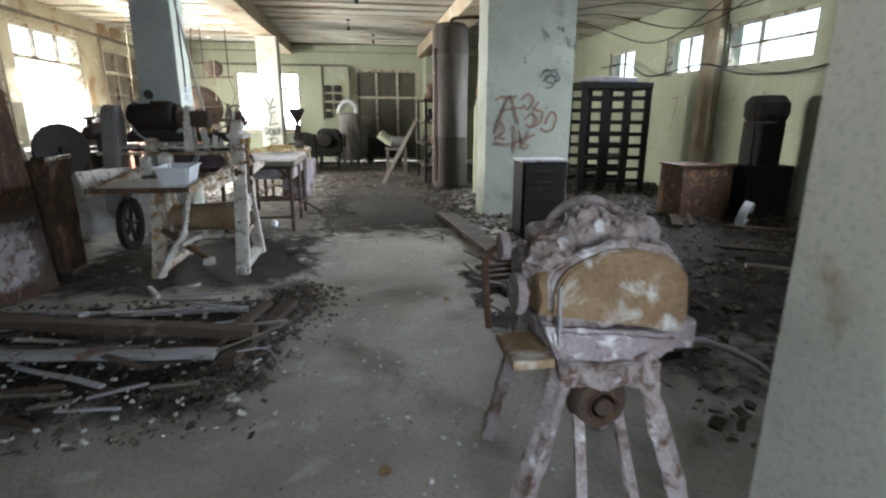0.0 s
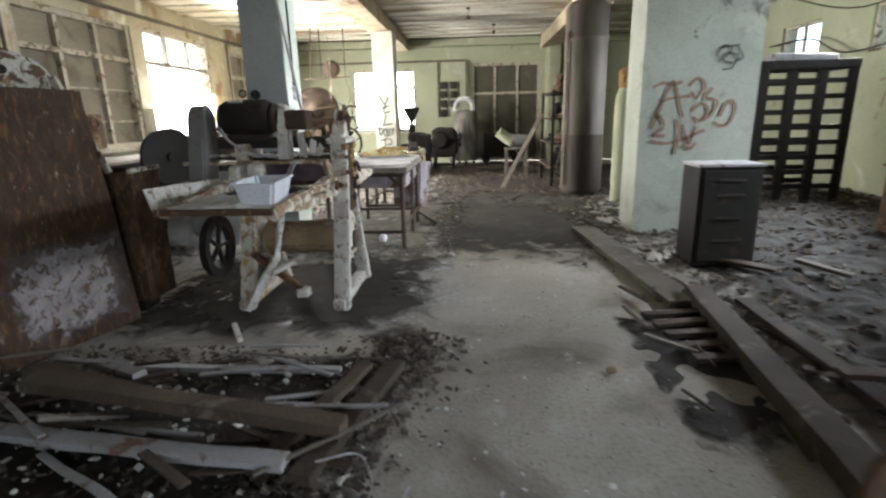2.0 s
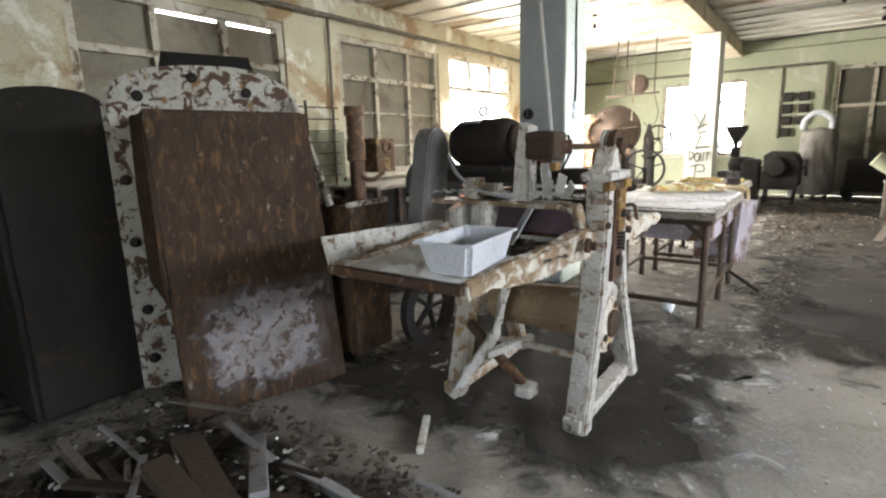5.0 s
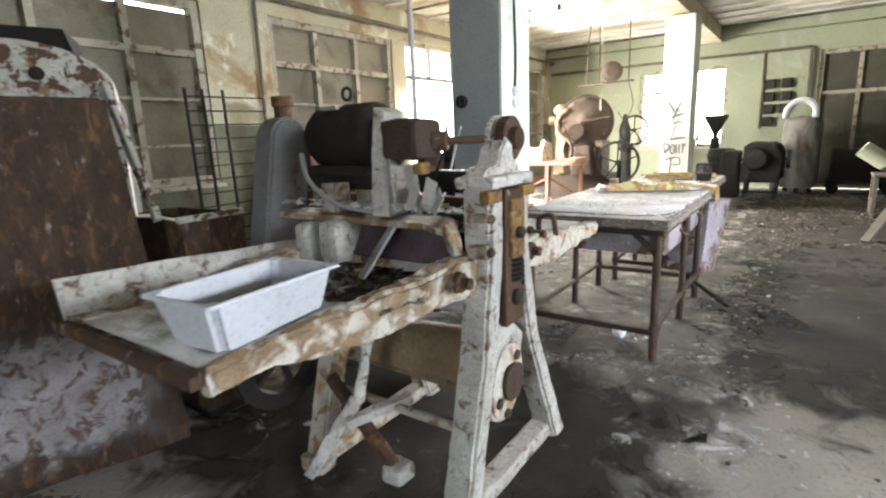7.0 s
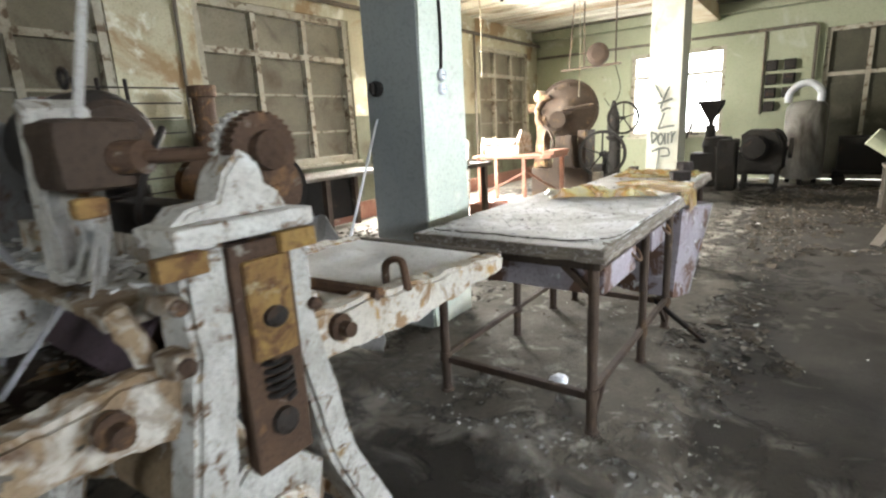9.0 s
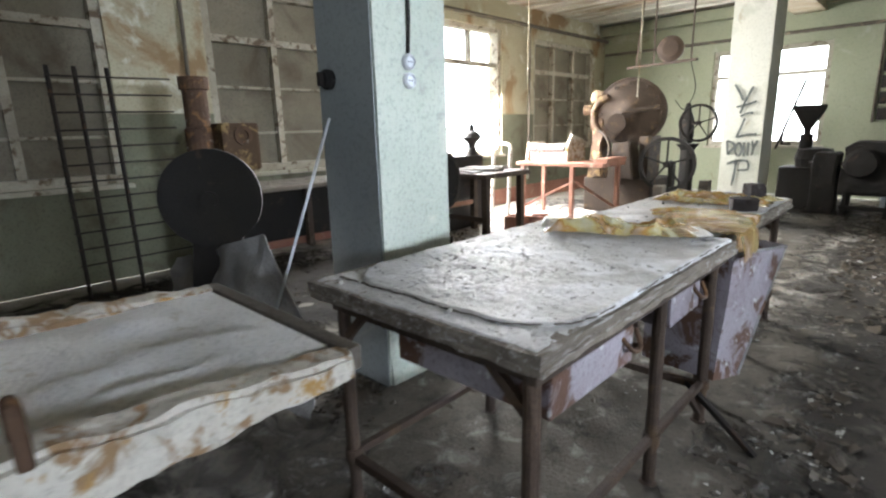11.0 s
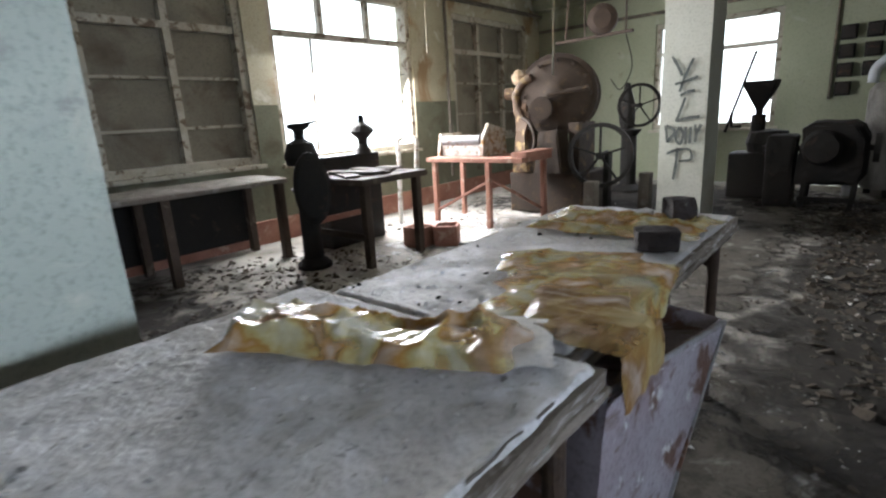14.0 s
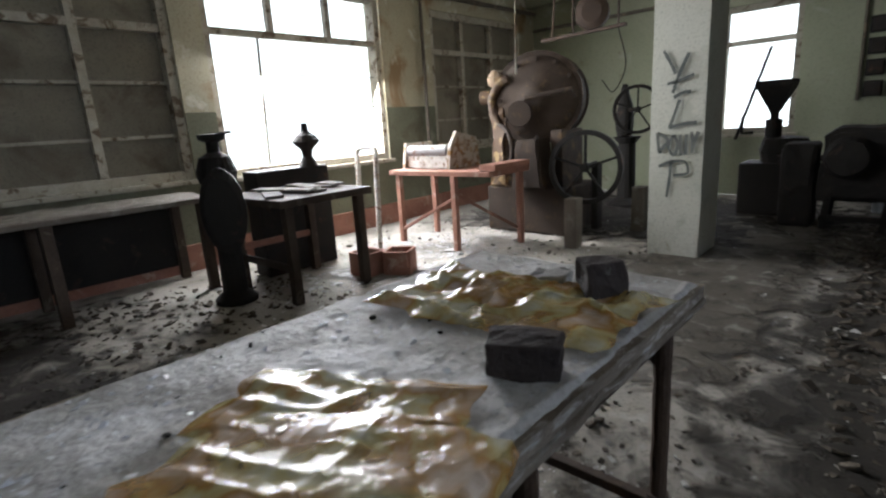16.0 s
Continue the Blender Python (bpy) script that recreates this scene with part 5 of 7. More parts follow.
part("cover_rim", crusty(bm, 0.045, 0.012, 12), CRUST, press)
bm = plate(B(), [(0.66, 0.63), (1.22, 0.57), (1.20, 0.50), (1.10, 0.44), (0.75, 0.46), (0.70, 0.52)], 0.30, Matrix.Translation((0, 2.0, 0)) @ XZ, 0.015)
part("apron", crusty(bm, 0.045, 0.012, 12), VIOLET, press, "violet-brown scaled apron")
part("side_wing", rough_up(box(B(), 1.15, 1.72, 0.50, 1.30, 1.95, 0.62, 0.02), 0.01, 8), VIOLET, press)
bm = plate(B(), [(0.70, 0.50), (1.12, 0.47), (1.13, 0.40), (1.05, 0.37), (0.98, 0.39), (0.90, 0.36), (0.82, 0.39), (0.72, 0.40)], 0.05, Matrix.Translation((0, 1.71, 0)) @ XZ, 0.01)
part("lip", crusty(bm, 0.045, 0.012, 12), CRUST, press)
hub = part("pulley", lathe(B(), [(0.0, 0.0), (0.035, 0.0), (0.04, 0.02), (0.10, 0.025), (0.115, 0.05), (0.12, 0.10), (0.0, 0.10)], 22, Matrix.Translation((0.90, 1.66, 0.30)) @ pose(0, 0, 0, -90, 0, 0)), RUST_DARK, press, "brown rusted pulley")
part("pulley_ring", lathe(B(), [(0.05, 0.0), (0.058, -0.012), (0.066, 0.0)], 22, Matrix.Translation((0.90, 1.675, 0.30)) @ pose(0, 0, 0, -90, 0, 0)), RUST, hub)
for x0, x1, y in ((0.76, 0.60, 1.68), (1.06, 1.16, 1.66), (0.76, 0.66, 2.2), (1.08, 1.16, 2.2)):
    bm = bar(B(), (x0, y + 0.05, 0.50), (x0 + (x1 - x0) * 1.7, y - 0.13 if y < 2 else y + 0.08, FLOOR), 0.085, 0.06, 0.014)
    bmesh.ops.subdivide_edges(bm, edges=[e for e in bm.edges if e.calc_length() > 0.3], cuts=6)
    part("leg", crusty(bm, 0.045, 0.012, 12), CRUST, press)
for x0, x1 in ((0.82, 0.78), (0.98, 1.02)):
    part("strut", bar(B(), (x0, 1.72, 0.26), (x1, 1.50, FLOOR), 0.045, 0.03, 0.008), CRUST, press)
part("foot_bar", rough_up(box(B(), 0.55, 1.52, FLOOR, 1.2, 1.62, FLOOR + 0.06, 0.01), 0.006, 9), CRUST, press)
part("side_tray", rough_up(box(B(), 0.53, 1.68, 0.475, 0.70, 1.96, 0.515, 0.012), 0.006, 8), TAN, press)
for x, y, z, r in ((0.66, 1.98, 0.80, 0.075),):
    part("knob", rough_up(rod(B(), (x - 0.04, y, z), (x + 0.10, y, z), r, seg=16), 0.006, 14), VIOLET, press)
for x, y, z, r in ((0.575, 1.86, 0.72, 0.085), (0.555, 2.02, 0.875, 0.062)):
    part("hand_wheel", crusty(lathe(B(), [(0.0, 0.0), (r * 0.93, 0.0), (r, 0.014), (r, 0.024), (r * 0.93, 0.036), (0.0, 0.036)], 20, Matrix.Translation((x, y, z)) @ RX), 0.05, 0.003, 16), VIOLET, press)
    part("spindle", rod(B(), (x + 0.02, y, z), (x + 0.14, y, z), 0.014), CRUST, press)
part("gland", crusty(box(B(), 0.64, 1.74, 0.66, 0.78, 1.96, 0.84, 0.03), 0.05, 0.012, 12), TAN, press, "tan crusted gland housing")
part("guard_strip", crusty(bar(B(), (0.70, 1.70, 0.80), (0.71, 1.70, 0.56), 0.03, 0.012, 0.004), 0.05, 0.003, 14), STEEL_GREY, press)
part("lever", tube(B(), curve_pts([(0.56, 2.06, 0.86), (0.52, 2.10, 0.80), (0.53, 2.12, 0.62), (0.55, 2.14, 0.46)]), 0.016), RUST, press)
for k in range(10):
    a = math.pi * k / 9
    bm = B()
    bmesh.ops.create_icosphere(bm, subdivisions=2, radius=0.05 + 0.03 * (k % 3), matrix=Matrix.Translation((0.945 + 0.24 * math.cos(a), 1.85 + 0.06 * (k % 4), 0.80 + 0.15 * math.sin(a))))
    part("crust_lump", crusty(bm, 0.03, 0.028, 14), CRUST, press)
part("bucket_rim", tube(B(), [(0.97 + 0.20 * math.cos(a), 2.10, 0.86 + 0.19 * math.sin(a)) for a in [math.pi * k / 18 for k in range(19)]], 0.02), CRUST, press)
part("hose", tube(B(), curve_pts([(1.24, 1.9, 0.50), (1.45, 2.0, 0.40), (1.7, 2.15, 0.30), (2.0, 2.1, 0.15), (2.3, 2.2, FLOOR + 0.03)]), 0.016), STEEL_GREY, press, "pale grey hose")

for o in list(press.children_recursive):
    o.data.transform(Matrix.Translation((0, 0, 1.4)) @ Matrix.Diagonal((SHRINK, SHRINK, SHRINK, 1)) @ Matrix.Translation((0, 0, -1.4)))
    o.data.transform(Matrix.Translation((-0.66, -1.33, 0)))
press.matrix_basis = pose(0.66, 1.33, 0)

# ---- dark steel cabinet ----
cab = thing("steel_cabinet", "low black steel cabinet with a dusty top", "cabinet", 2.07, 5.82)
part("body", box(B(), 1.80, 5.66, 0.03, 2.33, 6.02, 0.90, 0.008), SOOT, cab)
part("top", box(B(), 1.785, 5.645, 0.90, 2.345, 6.03, 0.925, 0.006), STEEL_GREY, cab, "dusty grey top")
d = part("door", box(B(), 1.83, 5.635, 0.08, 2.30, 5.658, 0.87, 0.006), SOOT, cab)
for z in (0.25, 0.45, 0.65, 0.78):
    part("louvre", box(B(), 1.95, 5.622, z, 2.18, 5.636, z + 0.02, 0.003), DARK_IRON, d)
for x in (1.84, 2.27):
    part("foot", box(B(), x, 5.68, 0, x + 0.04, 6.0, 0.032), SOOT, cab)

# ---- bakery racks and dark iron by the high windows ----
rack = thing("bakery_rack", "tall soot-black iron oven rack with empty shelves", "rack", 4.5, 9.25)
for x in (3.92, 4.30, 4.72, 5.12):
    for y in (8.92, 9.60):
        part("post", box(B(), x - 0.055, y - 0.035, 0.0, x + 0.055, y + 0.035, 1.90, 0.006), SOOT, rack)
for k in range(8):
    z = 0.25 + 0.21 * k
    for y in (8.92, 9.60):
        part("rail", box(B(), 3.90, y - 0.025, z - 0.03, 5.14, y + 0.025, z + 0.04, 0.004), SOOT, rack)
    part("shelf", box(B(), 3.92, 8.95, z - 0.01, 4.42 if k % 2 else 4.6, 9.58, z + 0.002, 0.003), SOOT, rack)
part("top_tray", rough_up(box(B(), 3.85, 8.86, 1.88, 5.18, 9.66, 2.0, 0.02), 0.012, 5), SOOT, rack)
part("ring", tube(B(), [(4.55 + 0.05 * math.cos(a), 9.2, 2.05 + 0.05 * math.sin(a)) for a in [k * math.tau / 14 for k in range(15)]], 0.010), DARK_IRON, rack)
sack = rough_up(box(B(), 4.05, 8.95, 1.99, 4.95, 9.5, 2.10, 0.05), 0.03, 4)
tagged(part("dust_sheet", sack, STEEL_GREY), "grey dust sheet crumpled on the oven rack", "sheet")

mach = thing("iron_machine", "soot-black iron machine against the green wall", "machine", 5.55, 6.6)
part("frame", box(B(), 5.25, 6.35, 0, 5.95, 6.85, 0.75, 0.03), SOOT, mach)
part("column", rough_up(box(B(), 5.4, 6.45, 0.74, 5.8, 6.8, 1.35, 0.04), 0.02, 5), SOOT, mach)
part("head", rough_up(lathe(B(), [(0.0, 0), (0.24, 0), (0.28, 0.1), (0.28, 0.26), (0.2, 0.36), (0.0, 0.38)], 20, Matrix.Translation((5.58, 6.6, 1.33))), 0.02, 6), SOOT, mach)
for x in (5.2, 5.3):
    part("guide", rod(B(), (x, 6.3, 0.0), (x, 6.3, 1.35), 0.02), SOOT, mach)
part("cross_bar", rod(B(), (5.15, 6.3, 1.32), (5.5, 6.3, 1.32), 0.025), SOOT, mach)

crate = thing("rusty_box", "dark rusted steel box standing among rubble", "box", 4.7, 7.3)
part("body", rough_up(box(B(), 4.30, 6.4, 0.0, 5.05, 6.95, 0.74, 0.012), 0.006, 4), RUST, crate)
part("lid", rough_up(box(B(), 4.27, 6.37, 0.742, 5.08, 6.98, 0.77, 0.008), 0.006, 4), RUST, crate)
fan = thing("fan_ring", "pale round fan housing leaning in the rubble", "fan", 4.85, 5.7)
part("ring", lathe(B(), [(0.12, 0.0), (0.165, 0.0), (0.165, 0.10), (0.12, 0.10), (0.12, 0.0)], 24, pose(4.80, 5.70, 0.20, -75, 0, 40)), PLASTIC_WHITE, fan)
part("hub", rod(B(), (4.78, 5.66, 0.2), (4.83, 5.74, 0.2), 0.04), DARK_IRON, fan)

# overhead cable along the high windows
tagged(part("cable", tube(B(), curve_pts([(6.0, 5.6, 2.15), (5.95, 6.6, 2.02), (5.9, 7.6, 2.06), (5.95, 8.72, 2.30), (5.95, 10.4, 2.22), (5.95, 11.4, 2.55), (6.1, 13.0, 2.6)]), 0.016), DARK_IRON), "sagging black cable along the high windows", "cable")
for k in range(3):
    tagged(part("cable", tube(B(), curve_pts([(5.9, 6.0 + k, 3.3), (5.3, 7.2 + k, 2.9 - 0.1 * k), (4.6, 9.0 + k, 3.3), (4.0, 11 + k, 3.45)]), 0.010), DARK_IRON), "thin loose cable hanging under the ceiling", "cable")

# ---- tank, pipe and stacked gear beyond the wide column ----
TANK = worn("sooty_tank_steel", (0.12, 0.105, 0.088), (0.07, 0.06, 0.05), (0.03, 0.026, 0.022), 0.5, 1.6, 50, 0.65, 0.3, bump=0.2, stretch=(2.2, 2.2, 0.3), crisp=0.25)
tank = thing("tall_tank", "tall narrow steel tank, grey and soot-streaked", "tank", 1.70, 10.05)
part("shell", lathe(B(), [(0.0, 0.06), (0.30, 0.06), (0.335, 0.12), (0.335, 1.0), (0.34, 1.01), (0.34, 1.03), (0.335, 1.04), (0.335, 2.45), (0.345, 2.46), (0.345, 2.52), (0.335, 2.53), (0.335, 2.95), (0.28, 3.04), (0.0, 3.06)], 32, Matrix.Translation((1.70, 10.05, 0))), TANK, tank, "", True)
for k in range(3):
    a = k * math.tau / 3 + 0.4
    part("foot", box(B(), 1.66 + 0.25 * math.cos(a), 10.01 + 0.25 * math.sin(a), 0, 1.74 + 0.25 * math.cos(a), 10.09 + 0.25 * math.sin(a), 0.12, 0.006), SOOT, tank)
part("top_pipe", tube(B(), curve_pts([(1.70, 10.05, 3.0), (1.72, 10.0, 3.12), (1.9, 9.9, 3.14), (2.2, 9.8, 3.14)]), 0.03), RUST, tank)
part("gauge_pipe", rod(B(), (1.38, 9.88, 0.2), (1.38, 9.88, 2.6), 0.016), RUST, tank)
tank2 = thing("gas_cylinder", "slim pale green gas cylinder with an orange neck", "cylinder", 2.15, 9.3)
part("shell", lathe(B(), [(0.0, 0), (0.13, 0.0), (0.135, 0.05), (0.135, 1.55), (0.10, 1.68), (0.05, 1.74), (0.0, 1.74)], 22, Matrix.Translation((2.15, 9.30, 0))), PLASTER_GREEN, tank2, "", True)
part("neck", lathe(B(), [(0.09, 1.71), (0.10, 1.78), (0.10, 1.95), (0.04, 2.0), (0.0, 2.0)], 16, Matrix.Translation((2.15, 9.30, 0))), YELLOW_RUST, tank2, "orange valve guard")
shelf = thing("junk_shelf", "dark shelf stacked with rusty machine parts", "shelf", 1.62, 11.7)
for x in (1.35, 1.92):
    for y in (11.0, 12.45):
        part("post", box(B(), x - 0.025, y - 0.025, 0, x + 0.025, y + 0.025, 1.78, 0.004), SOOT, shelf)
for z in (0.35, 0.80, 1.25, 1.72):
    part("board", box(B(), 1.30, 10.95, z, 1.97, 12.5, z + 0.03, 0.004), WOOD_DARK, shelf)
rng = random.Random(11)
for z in (0.38, 0.83, 1.28, 1.75):
    for k in range(4):
        y = 11.1 + 0.35 * k + rng.uniform(-0.05, 0.05)
        r, h = rng.uniform(0.08, 0.15), rng.uniform(0.12, 0.33)
        g = lathe(B(), [(0.0, 0), (r, 0), (r * 1.05, h * 0.3), (r * rng.uniform(0.4, 1.0), h * 0.6), (r * rng.uniform(0.3, 0.9), h), (0, h)], 14, Matrix.Translation((1.5 + rng.uniform(-0.06, 0.15), y, z)))
        tagged(part("machine_part", rough_up(g, 0.01, 7), rng.choice((SOOT, RUST, DARK_IRON))), "rusty cast machine part on the dark shelf", "machine part", "parts on the shelf")
tagged(part("leaning_plank", bar(B(), (0.42, 10.86, 0.02), (1.30, 12.2, 1.35), 0.10, 0.03, 0.006), WOOD_GREY), "grey plank leaning on the junk shelf", "plank")
stool = thing("wooden_stool", "pale wooden stool with a grey roll lying on it", "stool", 0.85, 13.2)
part("seat", box(B(), 0.60, 12.95, 0.58, 1.12, 13.45, 0.62, 0.008), WOOD_GREY, stool)
for x in (0.64, 1.08):
    for y in (13.0, 13.4):
        part("leg", box(B(), x - 0.025, y - 0.025, 0, x + 0.025, y + 0.025, 0.582, 0.004), WOOD_GREY, stool)
    part("rail", box(B(), x - 0.015, 13.02, 0.2, x + 0.015, 13.38, 0.24, 0.003), WOOD_GREY, stool)
roll = thing("pale_roll", "pale green metal roll resting on a stool", "roll", 0.75, 13.2)
part("roll", rod(B(), (0.45, 13.2, 0.98), (0.75, 13.2, 0.76), 0.12, seg=20), PLASTER_GREEN, roll)
part("lid", rod(B(), (0.72, 13.2, 0.79), (1.10, 13.25, 0.76), 0.14, seg=18), STEEL_GREY, roll)

# ---- boards along the walkway's edge ----
def plank(label, p, q, w, h, mat, seed=0, group=""):
    bm = bar(B(), p, q, w, h, 0.005)
    bmesh.ops.subdivide_edges(bm, edges=[e for e in bm.edges if e.calc_length() > 0.4], cuts=8)
    ob = tagged(part("plank", rough_up(bm, 0.008, 3.5, seed), mat), label, "plank", group)
    return ob


plank("broad dusty board edging the walkway", (1.17, 7.25, 0.035), (1.40, 4.72, 0.03), 0.26, 0.045, WOOD_GREY, 1, "walkway boards")
plank("heavy dark beam lying along the walkway", (1.53, 4.90, 0.06), (1.25, 2.40, 0.06), 0.16, 0.10, WOOD_DARK, 2, "walkway boards")
plank("dark split board lying along the walkway", (1.80, 4.75, 0.04), (1.75, 2.5, 0.05), 0.12, 0.05, WOOD_DARK, 3, "walkway boards")
for k in range(5):
    plank("short dark slat lying across the walkway's edge", (1.02 + 0.02 * k, 4.50 - 0.16 * k, 0.03), (1.45, 4.56 - 0.17 * k, 0.035), 0.07, 0.03, WOOD_DARK, 4 + k, "short slats")
rng = random.Random(3)
for k in range(26):
    x, y, a = rng.uniform(1.9, 5.6), rng.uniform(1.9, 9.0), rng.uniform(0, math.pi)
    n = rng.uniform(0.4, 1.3)
    if 1.6 < x < 3.1 and 5.4 < y < 7.9 or 3.7 < x and 8.4 < y or x > 4.2 and 5.4 < y < 7.4:
        continue
    z = 0.03 + rng.uniform(0.02, 0.14)
    plank("broken dark plank lying in the rubble", (x, y, z), (x + n * math.cos(a), y + n * math.sin(a) * 0.6, z + rng.uniform(-0.02, 0.10)), rng.uniform(0.05, 0.14), 0.03, rng.choice((WOOD_DARK, WOOD_DARK, WOOD_GREY)), k, "planks in the rubble")


def heap(label, x0, y0, x1, y1, h, mat, seed, nx=60, ny=60, edge=0.15, name="rubble", base=-0.014):
    def at(u, v, x, y):
        px, py = x + (x0 + x1) / 2, y + (y0 + y1) / 2
        k = min(1, min(u, 1 - u) / edge, min(v, 1 - v) / edge)
        f = noise.fractal((px * 1.6, py * 1.6, seed), 0.7, 2, 3) * 0.5 + 0.4 * noise.noise((px * 7, py * 7, seed + 3))
        return (px, py, base + k * max(0.0, h * (0.55 + 0.8 * f)))
    return tagged(part(name, cloth(nx, ny, x1 - x0, y1 - y0, at, 0), mat), label, "rubble", kind="stuff")


DIRT = worn("dark_dirt", (0.036, 0.031, 0.026), (0.022, 0.019, 0.016), (0.11, 0.10, 0.085), 0.2, 5, 60, 0.95, bump=0.6, patch2=(0.26, 0.25, 0.23), amount2=0.07, scale2=17, crisp=0.1, fade="box")
heap("dark dirt and rubble over the floor", 1.35, 1.5, 6.15, 9.9, 0.10, DIRT, 3, 90, 130)
heap("dark dirt and rubble near the tank", 1.2, 8.6, 6.15, 16.5, 0.07, DIRT, 8, 60, 90)
heap("dark dirt beside the boards", 0.75, 2.9, 1.5, 4.7, 0.025, DIRT, 12, 24, 40)
heap("dark rubbish under the broken planks", -3.3, 2.15, -0.42, 4.05, 0.05, DIRT, 17, 70, 50)
heap("dirt and dust along the window wall", -6.0, 2.0, -2.9, 10.0, 0.04, DIRT, 23, 50, 80)
heap("dirt swept round the far machines", -5.9, 13.0, -0.7, 16.9, 0.05, DIRT, 29, 60, 50)
# dirt layers; GRIME_DARK also dims floor that the lamps light too strongly
heap("thin darkened dirt along the walkway beside the tables", -0.9, 5.7, 1.9, 10.6, 0.010, GRIME_DARK, 53, 50, 80, base=0.004)
heap("thin darkened dirt over the walkway's far end", -1.4, 8.0, 2.4, 16.8, 0.010, GRIME_DARK, 35, 60, 110, base=0.006)
heap("darkened trodden dirt round the sheeter", -3.0, 4.05, -0.25, 6.3, 0.012, GRIME_DARK, 61, 50, 50, base=0.005)
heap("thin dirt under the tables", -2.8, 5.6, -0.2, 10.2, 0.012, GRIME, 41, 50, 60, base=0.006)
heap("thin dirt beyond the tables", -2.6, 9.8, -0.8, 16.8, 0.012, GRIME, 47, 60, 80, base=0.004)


# ---- broken boards on the floor by the walkway ----
for lab, p, q, w, h, mt in (
        ("grey painted board lying on rubbish", (-2.30, 3.02, 0.09), (-0.86, 2.84, 0.09), 0.09, 0.035, STEEL_GREY),
        ("long brown timber lying across rubbish", (-2.25, 3.25, 0.20), (-0.68, 3.04, 0.12), 0.10, 0.06, WOOD_DARK),
        ("pale grey angle bar lying on the floor", (-2.02, 3.66, 0.06), (-0.86, 3.68, 0.04), 0.05, 0.03, STEEL_GREY),
        ("dark edge board of a broken crate", (-0.80, 2.78, 0.06), (-0.56, 3.72, 0.06), 0.10, 0.05, WOOD_DARK),
        ("dark inner board of a broken crate", (-0.95, 2.95, 0.06), (-0.72, 3.70, 0.07), 0.08, 0.04, WOOD_DARK),
        ("brown split timber lying on rubbish", (-2.40, 3.44, 0.16), (-1.42, 3.20, 0.10), 0.11, 0.05, WOOD_DARK),
        ("short grey upright leaning on the timbers", (-2.30, 3.72, 0.06), (-1.80, 3.40, 0.16), 0.07, 0.03, STEEL_GREY),
        ("thin slat among the rubbish", (-1.75, 3.2, 0.06), (-1.95, 2.95, 0.20), 0.04, 0.02, WOOD_GREY),
        ("thin dark slat among the rubbish", (-2.6, 3.05, 0.10), (-1.7, 3.5, 0.12), 0.05, 0.02, WOOD_DARK),
        ("long thin lath lying on the floor", (-2.9, 3.15, 0.05), (-1.5, 3.12, 0.06), 0.035, 0.02, WOOD_GREY)):
    plank(lab, p, q, w, h, mt, len(lab), "boards on the rubbish")
rng = random.Random(77)
for k in range(44):
    x, y, a, n = rng.uniform(-3.1, -0.9), rng.uniform(2.4, 3.85), rng.gauss(0, 0.35), rng.uniform(0.2, 0.7)
    z = rng.uniform(0.035, 0.12)
    plank("thin broken slat lying on the rubbish", (x, y, z), (x + n * math.cos(a), y + n * math.sin(a), z + rng.uniform(-0.02, 0.04)), rng.uniform(0.015, 0.045), 0.012, rng.choice((WOOD_GREY, WOOD_DARK, WOOD_DARK, STEEL_GREY)), k, "slats on the rubbish")
for k in range(22):
    x, y, a, n = rng.uniform(0.95, 1.9), rng.uniform(2.6, 5.0), rng.gauss(1.5, 0.5), rng.uniform(0.15, 0.5)
    plank("thin dark splinter lying by the boards", (x, y, 0.03), (x + n * math.cos(a), y + n * math.sin(a), 0.03 + rng.uniform(0, 0.03)), rng.uniform(0.015, 0.04), 0.012, rng.choice((WOOD_GREY, WOOD_DARK, WOOD_DARK)), k, "splinters by the boards")
plank("white broken stick lying on the floor", (-1.78, 4.36, 0.02), (-1.62, 4.10, 0.02), 0.035, 0.03, CAST_WHITE, 5)
tagged(part("wire", tube(B(), curve_pts([(-0.75, 2.85, 0.09), (-0.6, 2.95, 0.05), (-0.5, 2.78, 0.01), (-0.42, 2.72, 0.01), (-0.38, 2.82, 0.01)]), 0.004), STEEL_GREY), "thin pale wire curling onto the walkway", "wire")

# ---- behind the sheeter: round cover, tarpaulin, prop ----
dk = thing("round_cover", "round black iron wheel cover standing on a stand", "wheel cover", -3.6, 6.76)
part("disc", lathe(B(), [(0.0, 0.0), (0.29, 0.0), (0.31, 0.02), (0.31, 0.07), (0.05, 0.09), (0.05, 0.12), (0.0, 0.12)], 32, pose(-3.55, 6.82, 1.0, 0, 90, -35)), SOOT, dk)
part("stand", plate(B(), [(-0.24, 0.0), (0.24, 0.0), (0.14, 0.8), (-0.14, 0.8)], 0.10, pose(-3.61, 6.86, 0, 0, 0, -35) @ YZ, 0.01), SOOT, dk)


def drape(u, v, x, y):
    top = 0.48 + 0.36 * u / 0.72 if u < 0.72 else 0.84 - 0.62 * (u - 0.72) / 0.28
    top += 0.015 * noise.noise((u * 14, 0, 5))
    return (-4.3 + 1.95 * u + 0.10 * v * (u - 0.3), 6.80 - 0.16 * v + 0.05 * noise.noise((u * 5, v * 3, 2)) + 0.015 * noise.noise((u * 14, v * 9, 7)), max(0.004, top * (1 - v)))


tagged(part("tarpaulin", cloth(40, 24, 1, 1, drape, 0.006), CANVAS), "stiff grey canvas sheet standing beside the sheeter", "tarpaulin")
